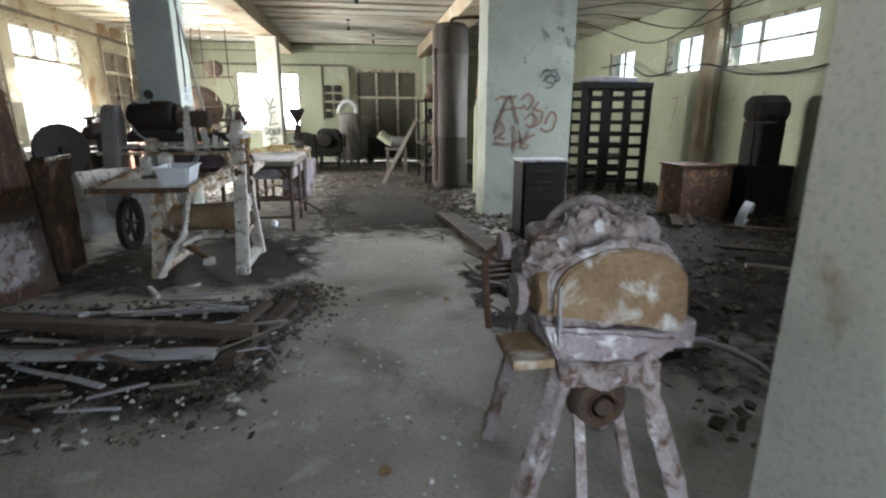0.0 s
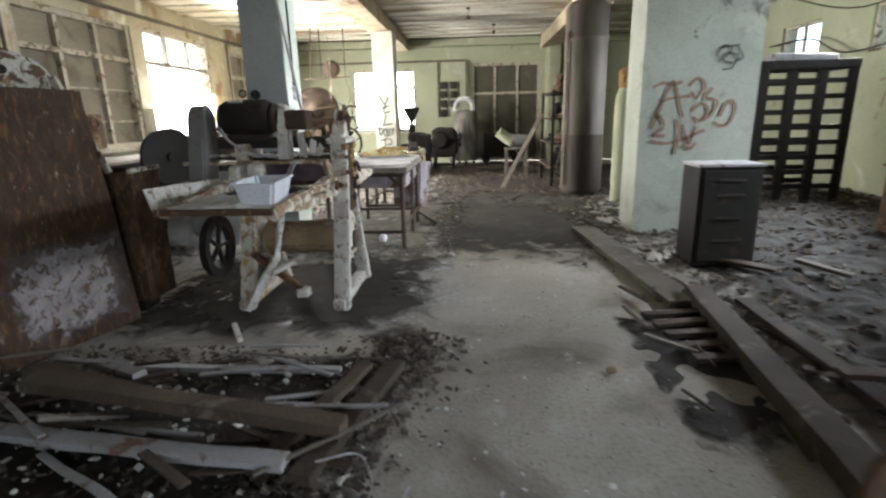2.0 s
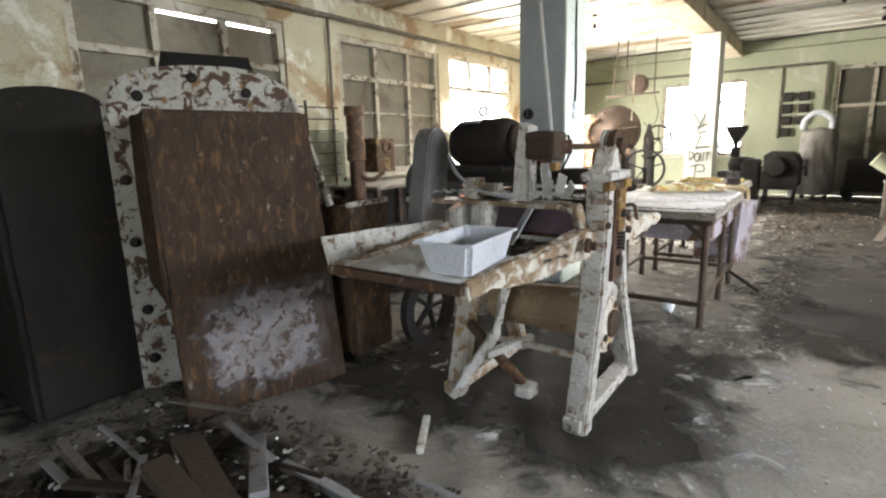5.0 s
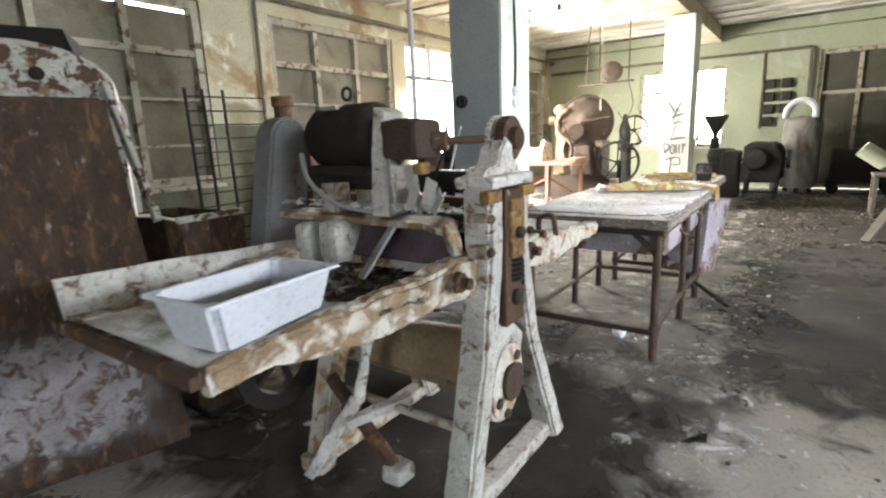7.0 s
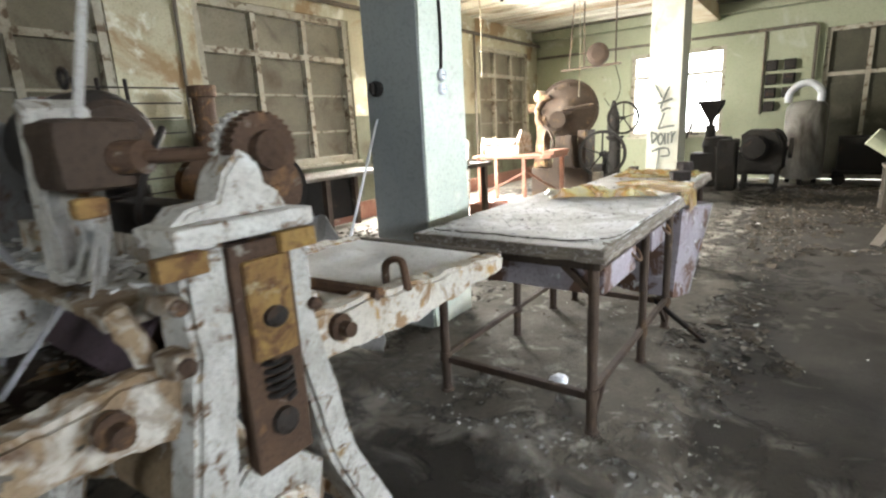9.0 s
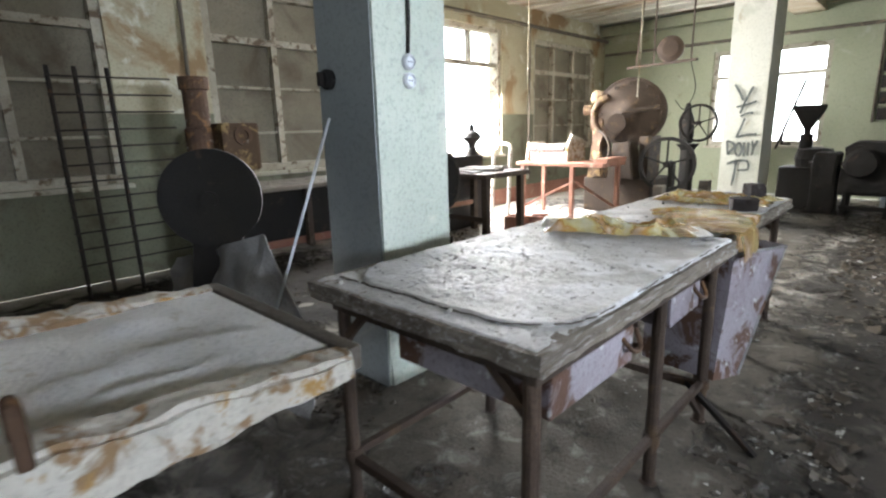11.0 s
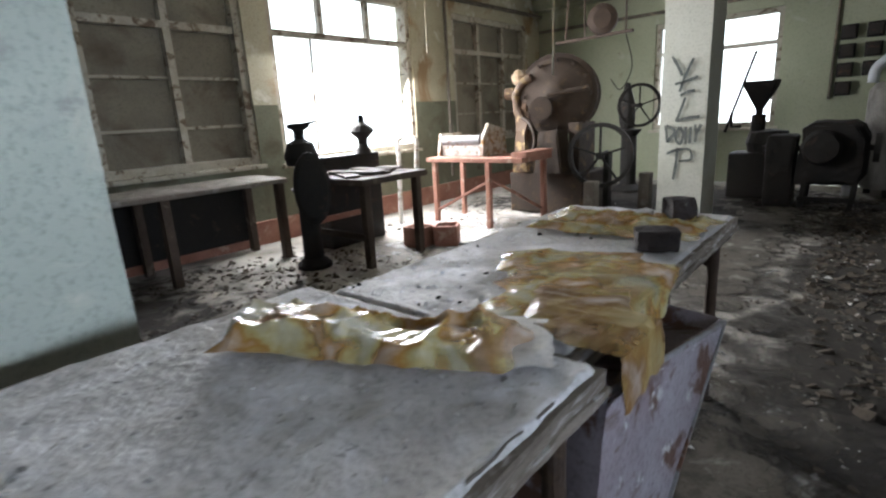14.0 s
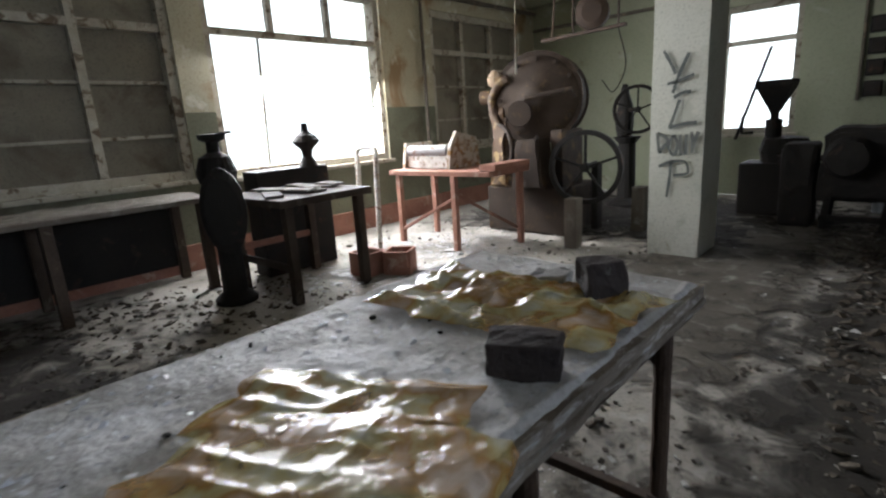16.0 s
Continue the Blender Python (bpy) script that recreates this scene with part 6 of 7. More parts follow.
tagged(part("prop_stick", rod(B(), (-2.60, 7.10, 1.46), (-2.744, 6.58, 0.012), 0.008), PLASTIC_WHITE), "thin white stick leaning on the column", "stick")
sw = thing("rotary_switch", "black rotary switch on the column's blue-grey face", "switch", -2.58, 7.09, 1.66)
part("base", lathe(B(), [(0.0, 0), (0.05, 0), (0.052, 0.03), (0.04, 0.05), (0.0, 0.05)], 18, Matrix.Translation((-2.58, 7.112, 1.655)) @ pose(0, 0, 0, 90, 0, 0)), SOOT, sw)
part("knob", box(B(), -2.59, 7.034, 1.62, -2.57, 7.066, 1.69, 0.004), DARK_IRON, sw)
sk = thing("socket_pair", "two round white wall sockets fed by a black cable", "socket", -2.20, 7.33, 1.67)
for z in (1.72, 1.63):
    s = part("socket", lathe(B(), [(0.0, 0), (0.038, 0), (0.04, 0.02), (0.03, 0.032), (0.026, 0.024), (0.0, 0.022)], 20, Matrix.Translation((-2.222, 7.33, z)) @ RX), PLASTIC_WHITE, sk)
    for dy in (-0.01, 0.01):
        part("hole", rod(B(), (-2.198, 7.33 + dy, z), (-2.194, 7.33 + dy, z), 0.004, seg=8), SOOT, s)
part("cable", tube(B(), curve_pts([(-2.212, 7.33, 3.15), (-2.21, 7.32, 2.5), (-2.21, 7.34, 2.0), (-2.212, 7.33, 1.75)]), 0.010), SOOT, sk)

# ---- by the boarded windows: bench, ladder frame, rusty post drill ----
bench = thing("long_bench", "long dusty plank bench under the boarded window", "bench", -5.55, 8.9)
for k, x in enumerate((-5.92, -5.66, -5.40)):
    part("plank", rough_up(box(B(), x, 7.55 + 0.05 * k, 0.80, x + 0.25, 10.22 - 0.04 * k, 0.845, 0.006), 0.008, 3, k), WOOD_GREY, bench)
for x in (-5.85, -5.2):
    for y in (7.7, 8.9, 10.05):
        part("leg", box(B(), x - 0.04, y - 0.04, 0, x + 0.04, y + 0.04, 0.803, 0.006), WOOD_DARK, bench)
# a black sheet fills the back, below the bench boards
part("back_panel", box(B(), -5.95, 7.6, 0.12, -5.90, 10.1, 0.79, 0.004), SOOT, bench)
bm = cloth(20, 30, 0.72, 2.5, lambda u, v, x, y: (x - 5.56, y + 8.9, 0.848 + 0.02 * max(0, noise.fractal((x * 5, y * 3, 6), 0.6, 2, 3))), 0.004)
part("dust", bm, DEBRIS, bench, "pale dust and paper scraps")
lad = thing("iron_grid", "tall narrow iron grid standing against the wall", "grid", -5.5, 6.65)
for y in (6.43, 6.62, 6.86):
    part("upright", rod(B(), (-5.5, y, 0.0), (-5.55, y, 1.98), 0.018), DARK_IRON, lad)
for k in range(12):
    part("rung", rod(B(), (-5.5, 6.40, 0.3 + 0.145 * k), (-5.5, 7.35, 0.31 + 0.145 * k), 0.008, seg=6), DARK_IRON, lad)
drill = thing("rusty_post_drill", "rusty brown column machine with a yellow gearbox", "machine", -5.3, 7.5)
part("column", lathe(B(), [(0.0, 0.0), (0.2, 0.0), (0.2, 0.05), (0.10, 0.08), (0.10, 1.2), (0.13, 1.22), (0.13, 1.45), (0.11, 1.47), (0.11, 1.80), (0.135, 1.81), (0.135, 1.92), (0.0, 1.93)], 18, Matrix.Translation((-5.35, 7.50, 0))), RUST, drill)
g = part("gear_box", box(B(), -5.30, 7.58, 1.05, -5.05, 7.95, 1.50, 0.03), MACHINE_YELLOW, drill)
part("dial", lathe(B(), [(0.05, 0), (0.09, 0.0), (0.09, 0.02), (0.05, 0.02), (0.05, 0)], 18, Matrix.Translation((-5.05, 7.78, 1.38)) @ RX), RUST, g)
part("elbow", tube(B(), curve_pts([(-5.35, 7.5, 1.2), (-5.25, 7.5, 1.0), (-5.15, 7.6, 0.96), (-5.1, 7.75, 1.05)]), 0.035), RUST, drill)

# ---- by the open window ----
wt = thing("window_table", "dark wooden table heaped with dusty boards", "table", -4.45, 10.6)
part("tabletop", rough_up(box(B(), -4.95, 10.12, 0.80, -3.98, 11.02, 0.86, 0.008), 0.008, 4), WOOD_DARK, wt)
for x, y in ((-4.88, 10.2), (-4.06, 10.22), (-4.86, 10.94), (-4.06, 10.92)):
    part("leg", bar(B(), (x, y, 0.0), (x, y, 0.803), 0.075, 0.075, 0.008), WOOD_DARK, wt)
part("rail", box(B(), -4.86, 10.17, 0.28, -4.06, 10.20, 0.34, 0.004), WOOD_DARK, wt)
part("rail", box(B(), -4.87, 10.22, 0.36, -4.84, 10.92, 0.42, 0.004), WOOD_RED, wt)
for k in range(6):
    rz = (-25, 15, 5, -10, 30, -3)[k]
    bm = rough_up(box(B(), -0.38 + 0.04 * k, -0.07, 0, 0.36 - 0.05 * k, 0.07, 0.02, 0.003), 0.004, 6, k)
    bmesh.ops.transform(bm, matrix=pose(-4.5 + 0.06 * (k % 3), 10.35 + 0.11 * k, 0.862 + 0.013 * (k % 2), 0, 0, rz), verts=bm.verts)
    tagged(part("loose_board", bm, WOOD_GREY if k % 2 else WOOD_DARK), "dusty loose board on the window table", "board", "boards on the window table")
grinder = thing("pedestal_grinder", "black pedestal grinder with a bulbous guard by the window", "grinder", -4.5, 10.0)
part("pedestal", lathe(B(), [(0.0, 0), (0.17, 0), (0.17, 0.04), (0.10, 0.10), (0.09, 0.7), (0.14, 0.78), (0.0, 0.8)], 16, Matrix.Translation((-4.62, 9.98, 0))), SOOT, grinder)
part("wheel_guard", lathe(B(), [(0.0, 0.0), (0.13, 0.01), (0.165, 0.05), (0.165, 0.11), (0.13, 0.15), (0.0, 0.16)], 24, Matrix.Translation((-4.45, 9.92, 0.80)) @ pose(0, 0, 0, 0, 90, -30) @ Matrix.Diagonal((2.0, 1, 1, 1))), SOOT, grinder)
part("head", lathe(B(), [(0.0, 0.0), (0.14, 0.02), (0.16, 0.10), (0.12, 0.22), (0.05, 0.26), (0.05, 0.34), (0.10, 0.36), (0.11, 0.40), (0.0, 0.41)], 20, Matrix.Translation((-4.66, 10.0, 0.98))), SOOT, grinder)
part("grip", bar(B(), (-4.66, 10.0, 1.37), (-4.50, 10.08, 1.39), 0.04, 0.02), SOOT, grinder)
vise = thing("green_fitting", "dark green cast fitting standing on a ledge", "fitting", -5.0, 11.15)
part("stem", lathe(B(), [(0.0, 0.0), (0.10, 0.0), (0.05, 0.10), (0.06, 0.16), (0.14, 0.24), (0.10, 0.30), (0.04, 0.34), (0.03, 0.42), (0.0, 0.42)], 14, Matrix.Translation((-5.02, 11.1, 1.02))), DARK_IRON, vise)
ledge = tagged(part("machine_ledge", box(B(), -5.25, 10.5, 0.0, -4.98, 11.3, 1.02, 0.02), DARK_IRON), "narrow dark iron ledge behind the window table", "ledge")
for x, y, r in ((-4.25, 11.12, 0), (-4.02, 11.32, 30)):
    bx = thing("wooden_crate", "small reddish wooden crate on the sunlit floor", "crate", x, y, 0, r, "crates on the floor")
    m = pose(x, y, 0, 0, 0, r)
    for s in (-0.12, 0.12):
        part("side", box(B(), s - 0.012, -0.12, 0, s + 0.012, 0.12, 0.22, 0.003, m), WOOD_RED, bx)
        part("side", box(B(), -0.108, s - 0.012, 0, 0.108, s + 0.012, 0.22, 0.003, m), WOOD_RED, bx)
    part("bottom", box(B(), -0.108, -0.108, 0.0, 0.108, 0.108, 0.02, 0.002, m), WOOD_RED, bx)
structure("baseboard", box(B(), X0 + 0.004, 7.6, 0.0, X0 + 0.05, 16.9, 0.28, 0.008), WOOD_RED, "reddish dirty skirting along the window wall", "baseboard")
structure("radiator_panel", box(B(), X0 + 0.004, 10.9, 0.30, X0 + 0.04, 12.0, 0.88, 0.008), WOOD_RED, "reddish panel under the open window", "panel")

rt = thing("saw_table", "reddish wooden saw table with crossed braces", "table", -4.3, 12.55)
part("tabletop", rough_up(box(B(), -5.05, 12.2, 0.80, -3.58, 12.92, 0.855, 0.008), 0.006, 4), WOOD_RED, rt)
for x, y in ((-4.95, 12.26), (-4.05, 12.2), (-3.66, 12.84), (-4.95, 12.86)):
    part("leg", bar(B(), (x, y, 0), (x, y, 0.802), 0.06, 0.06, 0.006), WOOD_RED, rt)
part("brace", bar(B(), (-4.95, 12.26, 0.15), (-4.05, 12.22, 0.58), 0.05, 0.03), WOOD_RED, rt)
part("brace", bar(B(), (-4.05, 12.24, 0.60), (-3.68, 12.80, 0.18), 0.05, 0.03), WOOD_RED, rt)
part("fence_bar", box(B(), -3.75, 12.25, 0.857, -3.55, 12.88, 0.92, 0.006), WOOD_RED, rt)
pl = thing("planer", "pale metal planer with rollers on the saw table", "planer", -4.65, 12.6)
part("body", box(B(), -4.95, 12.4, 0.857, -4.25, 12.85, 1.02, 0.02), CAST_WHITE, pl)
part("roller", rod(B(), (-4.9, 12.42, 1.06), (-4.3, 12.42, 1.06), 0.06, seg=18), STEEL_GREY, pl)
part("side_plate", plate(B(), [(12.35, 0.86), (12.9, 0.86), (12.85, 1.18), (12.5, 1.26), (12.38, 1.1)], 0.05, Matrix.Translation((-4.28, 0, 0)) @ YZ, 0.008), CAST_RUST, pl)
part("side_plate", plate(B(), [(12.35, 0.86), (12.9, 0.86), (12.85, 1.15), (12.4, 1.15)], 0.05, Matrix.Translation((-4.98, 0, 0)) @ YZ, 0.008), CAST_RUST, pl)
stand = thing("white_frame", "pale pipe frame in the window's glare", "frame", -5.0, 12.0)
for x in (-5.3, -4.98):
    part("upright", rod(B(), (x, 11.9, 0), (x, 11.95, 0.95), 0.03), CAST_WHITE, stand)
part("hoop", tube(B(), curve_pts([(-5.3, 11.95, 0.93), (-5.28, 11.96, 1.12), (-5.0, 11.96, 1.12), (-4.98, 11.95, 0.93)]), 0.028), CAST_WHITE, stand)

# ---- the drum machine and its neighbours ----
dm = thing("drum_machine", "big brown drum machine with a yellow iron stand and flywheel", "machine", -3.8, 13.7)
part("base", rough_up(box(B(), -4.45, 13.3, 0, -3.35, 14.2, 0.55, 0.02), 0.008, 4), DRUM, dm)
part("yellow_stand", crusty(plate(B(), [(-4.40, 0.55), (-4.12, 0.55), (-4.16, 1.0), (-4.10, 1.30), (-4.18, 1.42), (-4.34, 1.38), (-4.36, 0.95)], 0.24, Matrix(((1, 0, 0, 0), (0, 0, 1, 13.28), (0, 1, 0, 0), (0, 0, 0, 1))), 0.03), 0.10, 0.014, 7), MACHINE_YELLOW, dm, "ochre-yellow iron stand")
part("yoke", crusty(tube(B(), curve_pts([(-4.22, 13.30, 1.30), (-4.30, 13.26, 1.55), (-4.20, 13.28, 1.74), (-4.08, 13.30, 1.80)]), 0.055, 10), 0.06, 0.012, 9), MACHINE_YELLOW, dm)
part("support", box(B(), -3.6, 13.4, 0.55, -3.45, 13.9, 1.2, 0.02), DRUM, dm)
part("drum", lathe(B(), [(0.0, -0.02), (0.12, -0.02), (0.14, 0.0), (0.24, 0.02), (0.38, 0.05), (0.46, 0.07), (0.50, 0.11), (0.50, 0.50), (0.44, 0.62), (0.30, 0.68), (0.0, 0.68)], 32, Matrix.Translation((-3.76, 13.35, 1.56)) @ pose(0, 0, 0, -90, 0, 18)), DRUM, dm, "", True)
DM = Matrix.Translation((-3.76, 13.35, 1.56)) @ pose(0, 0, 0, -90, 0, 18)
for zz in (0.10, 0.48):
    part("hoop", lathe(B(), [(0.495, zz - 0.02), (0.525, zz - 0.02), (0.525, zz + 0.02), (0.495, zz + 0.02)], 32, DM), DRUM, dm)
for k in range(12):
    a = k * math.tau / 12
    part("bolt", lathe(B(), [(0.0, 0.02), (0.025, 0.02), (0.025, 0.07), (0.0, 0.07)], 8, DM @ Matrix.Translation((0.43 * math.cos(a), 0.43 * math.sin(a), 0))), DRUM, dm)
part("gear_wheel", gear(B(), 0.15, 0.05, 26, DM @ Matrix.Translation((-0.18, 0.16, -0.05))), DRUM, dm)
part("yellow_head", rough_up(lathe(B(), [(0.0, 0), (0.12, 0.0), (0.17, 0.08), (0.17, 0.2), (0.09, 0.28), (0.0, 0.28)], 16, Matrix.Translation((-4.38, 13.40, 1.42)) @ pose(0, 0, 0, 0, 90, 10)), 0.012, 7), MACHINE_YELLOW, dm)
part("cap", rod(B(), (-4.52, 13.35, 1.62), (-4.40, 13.38, 1.62), 0.08, seg=14), MACHINE_YELLOW, dm)
part("cap", rough_up(lathe(B(), [(0.0, 0.0), (0.07, 0.0), (0.12, 0.04), (0.13, 0.12), (0.08, 0.19), (0.0, 0.20)], 14, Matrix.Translation((-4.27, 13.36, 1.72))), 0.02, 8), TAN_METAL, dm)
part("lever", tube(B(), curve_pts([(-4.18, 13.22, 1.30), (-4.02, 13.16, 1.20), (-3.95, 13.14, 1.0), (-4.0, 13.14, 0.80)]), 0.025), DRUM, dm)
part("chute", crusty(plate(B(), [(-3.98, 0.55), (-3.55, 0.55), (-3.62, 1.12), (-3.90, 1.10)], 0.30, Matrix(((1, 0, 0, 0), (0, 0, 1, 13.12), (0, 1, 0, 0), (0, 0, 0, 1))), 0.02), 0.10, 0.01, 7), DRUM, dm)
part("gusset", rod(B(), (-3.80, 13.20, 1.56), (-3.30, 13.36, 1.62), 0.03), DRUM, dm)


def spoked(bm_r, cx, cy, cz, r, w, spokes, turn, parent, mat, name="flywheel"):
    m = Matrix.Translation((cx, cy, cz)) @ pose(0, 0, 0, 90, 0, turn)
    f = part(name, lathe(B(), [(r * 0.87, -w / 2), (r, -w / 2), (r, w / 2), (r * 0.87, w / 2), (r * 0.87, -w / 2)], 36, m), mat, parent)
    part("hub", lathe(B(), [(0.0, -w * 0.7), (r * 0.12, -w * 0.7), (r * 0.12, w * 0.7), (0.0, w * 0.7)], 14, m), mat, f)
    for k in range(spokes):
        a = k * math.tau / spokes + 0.3
        part("spoke", bar(B(), m @ Vector((0, 0, 0)), m @ Vector((r * 0.88 * math.cos(a), r * 0.88 * math.sin(a), 0)), r * 0.07, w * 0.4, 0.003), mat, f)
    return f


spoked(None, -3.12, 13.30, 0.79, 0.40, 0.07, 5, 12, dm, SOOT)
part("axle", rod(B(), (-3.24, 13.80, 0.79), (-3.10, 13.24, 0.79), 0.03), SOOT, dm)
part("axle_bearing", box(B(), -3.26, 13.72, 0.0, -3.18, 13.86, 0.80, 0.02), SOOT, dm)
for k, (x, y) in enumerate(((-3.05, 12.9), (-2.75, 13.9))):
    tagged(part("timber_post", rough_up(box(B(), x - 0.07, y - 0.07, 0, x + 0.07, y + 0.07, 0.52, 0.008), 0.006, 5, k), WOOD_GREY), "stub of grey timber standing on the floor", "post", "timber stubs")
fm = thing("hand_mill", "black hand mill with a spoked wheel on a stand", "mill", -3.5, 15.5)
part("stand", lathe(B(), [(0.0, 0), (0.3, 0), (0.3, 0.05), (0.13, 0.12), (0.12, 0.9), (0.2, 1.0), (0.0, 1.02)], 14, Matrix.Translation((-3.6, 15.55, 0))), SOOT, fm)
part("body", rough_up(lathe(B(), [(0.0, 0), (0.11, 0.02), (0.13, 0.2), (0.10, 0.45), (0.06, 0.6), (0.04, 0.72), (0.0, 0.73)], 16, Matrix.Translation((-3.62, 15.5, 1.0))), 0.015, 6), SOOT, fm)
spoked(None, -3.38, 15.35, 1.37, 0.33, 0.05, 5, 35, fm, SOOT, "hand_wheel")
part("axle", rod(B(), (-3.7, 15.55, 1.37), (-3.34, 15.33, 1.37), 0.025), SOOT, fm)

hp = thing("hopper_mill", "black mill with a funnel hopper before the window", "mill", -1.9, 15.6)
m = Matrix.Translation((-1.80, 15.6, 0))
part("hopper", lathe(B(), [(0.055, 1.12), (0.06, 1.22), (0.26, 1.52), (0.28, 1.60), (0.265, 1.60), (0.245, 1.52), (0.05, 1.24)], 4, m @ pose(0, 0, 0, 0, 0, 45)), SOOT, hp)
part("neck", rod(B(), (-1.80, 15.6, 0.85), (-1.80, 15.6, 1.15), 0.09, seg=14), SOOT, hp)
part("housing", rough_up(lathe(B(), [(0.0, 0), (0.24, 0.02), (0.28, 0.15), (0.24, 0.30), (0.0, 0.34)], 18, Matrix.Translation((-1.66, 15.6, 0.62))), 0.02, 6), SOOT, hp)
part("pedestal", box(B(), -2.1, 15.35, 0, -1.5, 15.85, 0.64, 0.03), SOOT, hp)
part("crank", tube(B(), [(-2.0, 15.5, 1.0), (-2.1, 15.4, 1.0), (-2.1, 15.4, 1.2)], 0.02), SOOT, hp)
part("prop", bar(B(), (-2.28, 15.9, 0.9), (-2.0, 16.2, 2.05), 0.03, 0.03), SOOT, hp)
dkm = thing("dark_machine", "squat black machine on short legs", "machine", -1.0, 14.9)
part("body", crusty(plate(B(), [(-1.22, 0.30), (-0.62, 0.30), (-0.54, 0.42), (-0.54, 0.86), (-0.62, 1.00), (-0.70, 1.05), (-1.08, 1.06), (-1.20, 0.98)], 0.62, Matrix(((1, 0, 0, 0), (0, 0, 1, 14.70), (0, 1, 0, 0), (0, 0, 0, 1))), 0.05), 0.12, 0.02, 5), SOOT, dkm)
part("gear_cover", crusty(lathe(B(), [(0.0, 0.0), (0.19, 0.0), (0.21, 0.05), (0.17, 0.12), (0.0, 0.13)], 20, Matrix.Translation((-0.98, 14.71, 0.76)) @ pose(0, 0, 0, 90, 0, 0)), 0.10, 0.012, 6), SOOT, dkm)
part("side_box", crusty(box(B(), -1.56, 14.75, 0.0, -1.24, 15.2, 0.90, 0.05), 0.12, 0.02, 5), SOOT, dkm)
part("shaft", rod(B(), (-1.62, 14.9, 0.74), (-0.46, 14.9, 0.74), 0.035), DARK_IRON, dkm)
part("pulley", lathe(B(), [(0.05, 0), (0.17, 0.0), (0.17, 0.06), (0.05, 0.06), (0.05, 0.0)], 20, Matrix.Translation((-0.50, 14.9, 0.74)) @ RX), SOOT, dkm)
part("base_rail", box(B(), -1.18, 14.72, 0.10, -0.60, 14.78, 0.16, 0.01), SOOT, dkm)
for x, y in ((-1.14, 14.75), (-0.65, 14.75), (-1.14, 15.25), (-0.65, 15.25)):
    part("leg", bar(B(), (x, y, 0), (x + 0.03, y, 0.44), 0.06, 0.06, 0.006), SOOT, dkm)

wh = thing("water_heater", "grey dented water heater with a white bent pipe", "water heater", -0.3, 16.2)
HEATER = worn("sooty_heater_steel", (0.24, 0.225, 0.20), (0.15, 0.14, 0.12), (0.06, 0.05, 0.04), 0.55, 1.8, 60, 0.6, bump=0.3, patch2=(0.36, 0.34, 0.31), amount2=0.2, scale2=3, stretch=(1.6, 1.6, 0.5), crisp=0.25)
part("tank", lathe(B(), [(0.0, 0.1), (0.28, 0.1), (0.33, 0.16), (0.33, 1.38), (0.26, 1.48), (0.0, 1.52)], 24, Matrix.Translation((-0.32, 16.2, 0))), HEATER, wh, "", True)
for k in range(3):
    a = 0.5 + k * math.tau / 3
    part("leg", box(B(), -0.36 + 0.24 * math.cos(a), 16.16 + 0.24 * math.sin(a), 0, -0.28 + 0.24 * math.cos(a), 16.24 + 0.24 * math.sin(a), 0.16), SOOT, wh)
part("bent_pipe", tube(B(), curve_pts([(-0.62, 16.1, 1.48), (-0.60, 16.1, 1.66), (-0.45, 16.1, 1.80), (-0.28, 16.1, 1.80), (-0.14, 16.1, 1.66), (-0.13, 16.1, 1.48)]), 0.06, 12), PLASTIC_WHITE, wh, "white insulated pipe bend", True)
part("tube", rod(B(), (-0.72, 15.9, 0.02), (-0.72, 15.9, 1.0), 0.07, seg=16), PLASTIC_WHITE, wh)
lt = thing("low_trolley", "dark low trolley with boxes by the double door", "trolley", 0.6, 16.2)
part("deck", box(B(), 0.15, 15.9, 0.20, 1.2, 16.6, 0.26, 0.01), SOOT, lt)
for x in (0.25, 1.1):
    for y in (15.95, 16.55):
        part("wheel", rod(B(), (x, y - 0.02, 0.10), (x, y + 0.02, 0.10), 0.10, seg=16), SOOT, lt)
        part("fork", box(B(), x - 0.02, y - 0.03, 0.10, x + 0.02, y + 0.03, 0.205), SOOT, lt)
tagged(part("dark_chest", rough_up(box(B(), 0.2, 15.95, 0.262, 1.1, 16.5, 0.85, 0.02), 0.01, 4), SOOT), "dark chest standing on a low trolley", "chest")
for k in range(7):
    x, z = -0.98 + 0.30 * (k % 2), 2.22 - 0.26 * (k // 2)
    f = thing("fuse_box", "square black fuse box on the pale green wall", "fuse box", x, Y1, z, 0, "fuse boxes on the wall")
    part("case", box(B(), x - 0.10, Y1 - 0.09, z - 0.10, x + 0.10, Y1 - 0.002, z + 0.10, 0.015), SOOT, f)
    part("cover", box(B(), x - 0.075, Y1 - 0.105, z - 0.075, x + 0.075, Y1 - 0.088, z + 0.075, 0.008), DARK_IRON, f)
tagged(part("conduit", tube(B(), [(-1.13, Y1 - 0.03, 2.9), (-1.13, Y1 - 0.03, 1.3)], 0.02), PIPE_PAINT), "thin dark conduit on the end wall", "conduit")

# ---- pipes, beams' fittings and hanging things ----
tagged(part("wall_pipe", tube(B(), [(-6.0, Y1 - 0.07, 2.90), (-0.35, Y1 - 0.07, 2.90), (-0.30, Y1 - 0.07, 2.86), (-0.30, Y1 - 0.07, 1.9)], 0.03), PIPE_PAINT), "dark pipe along the end wall, turning down", "pipe")
tagged(part("wall_pipe", tube(B(), [(X0 + 0.10, 2.0, 3.18), (X0 + 0.10, 16.9, 3.18)], 0.035), PIPE_PAINT), "brown pipe along the top of the window wall", "pipe")
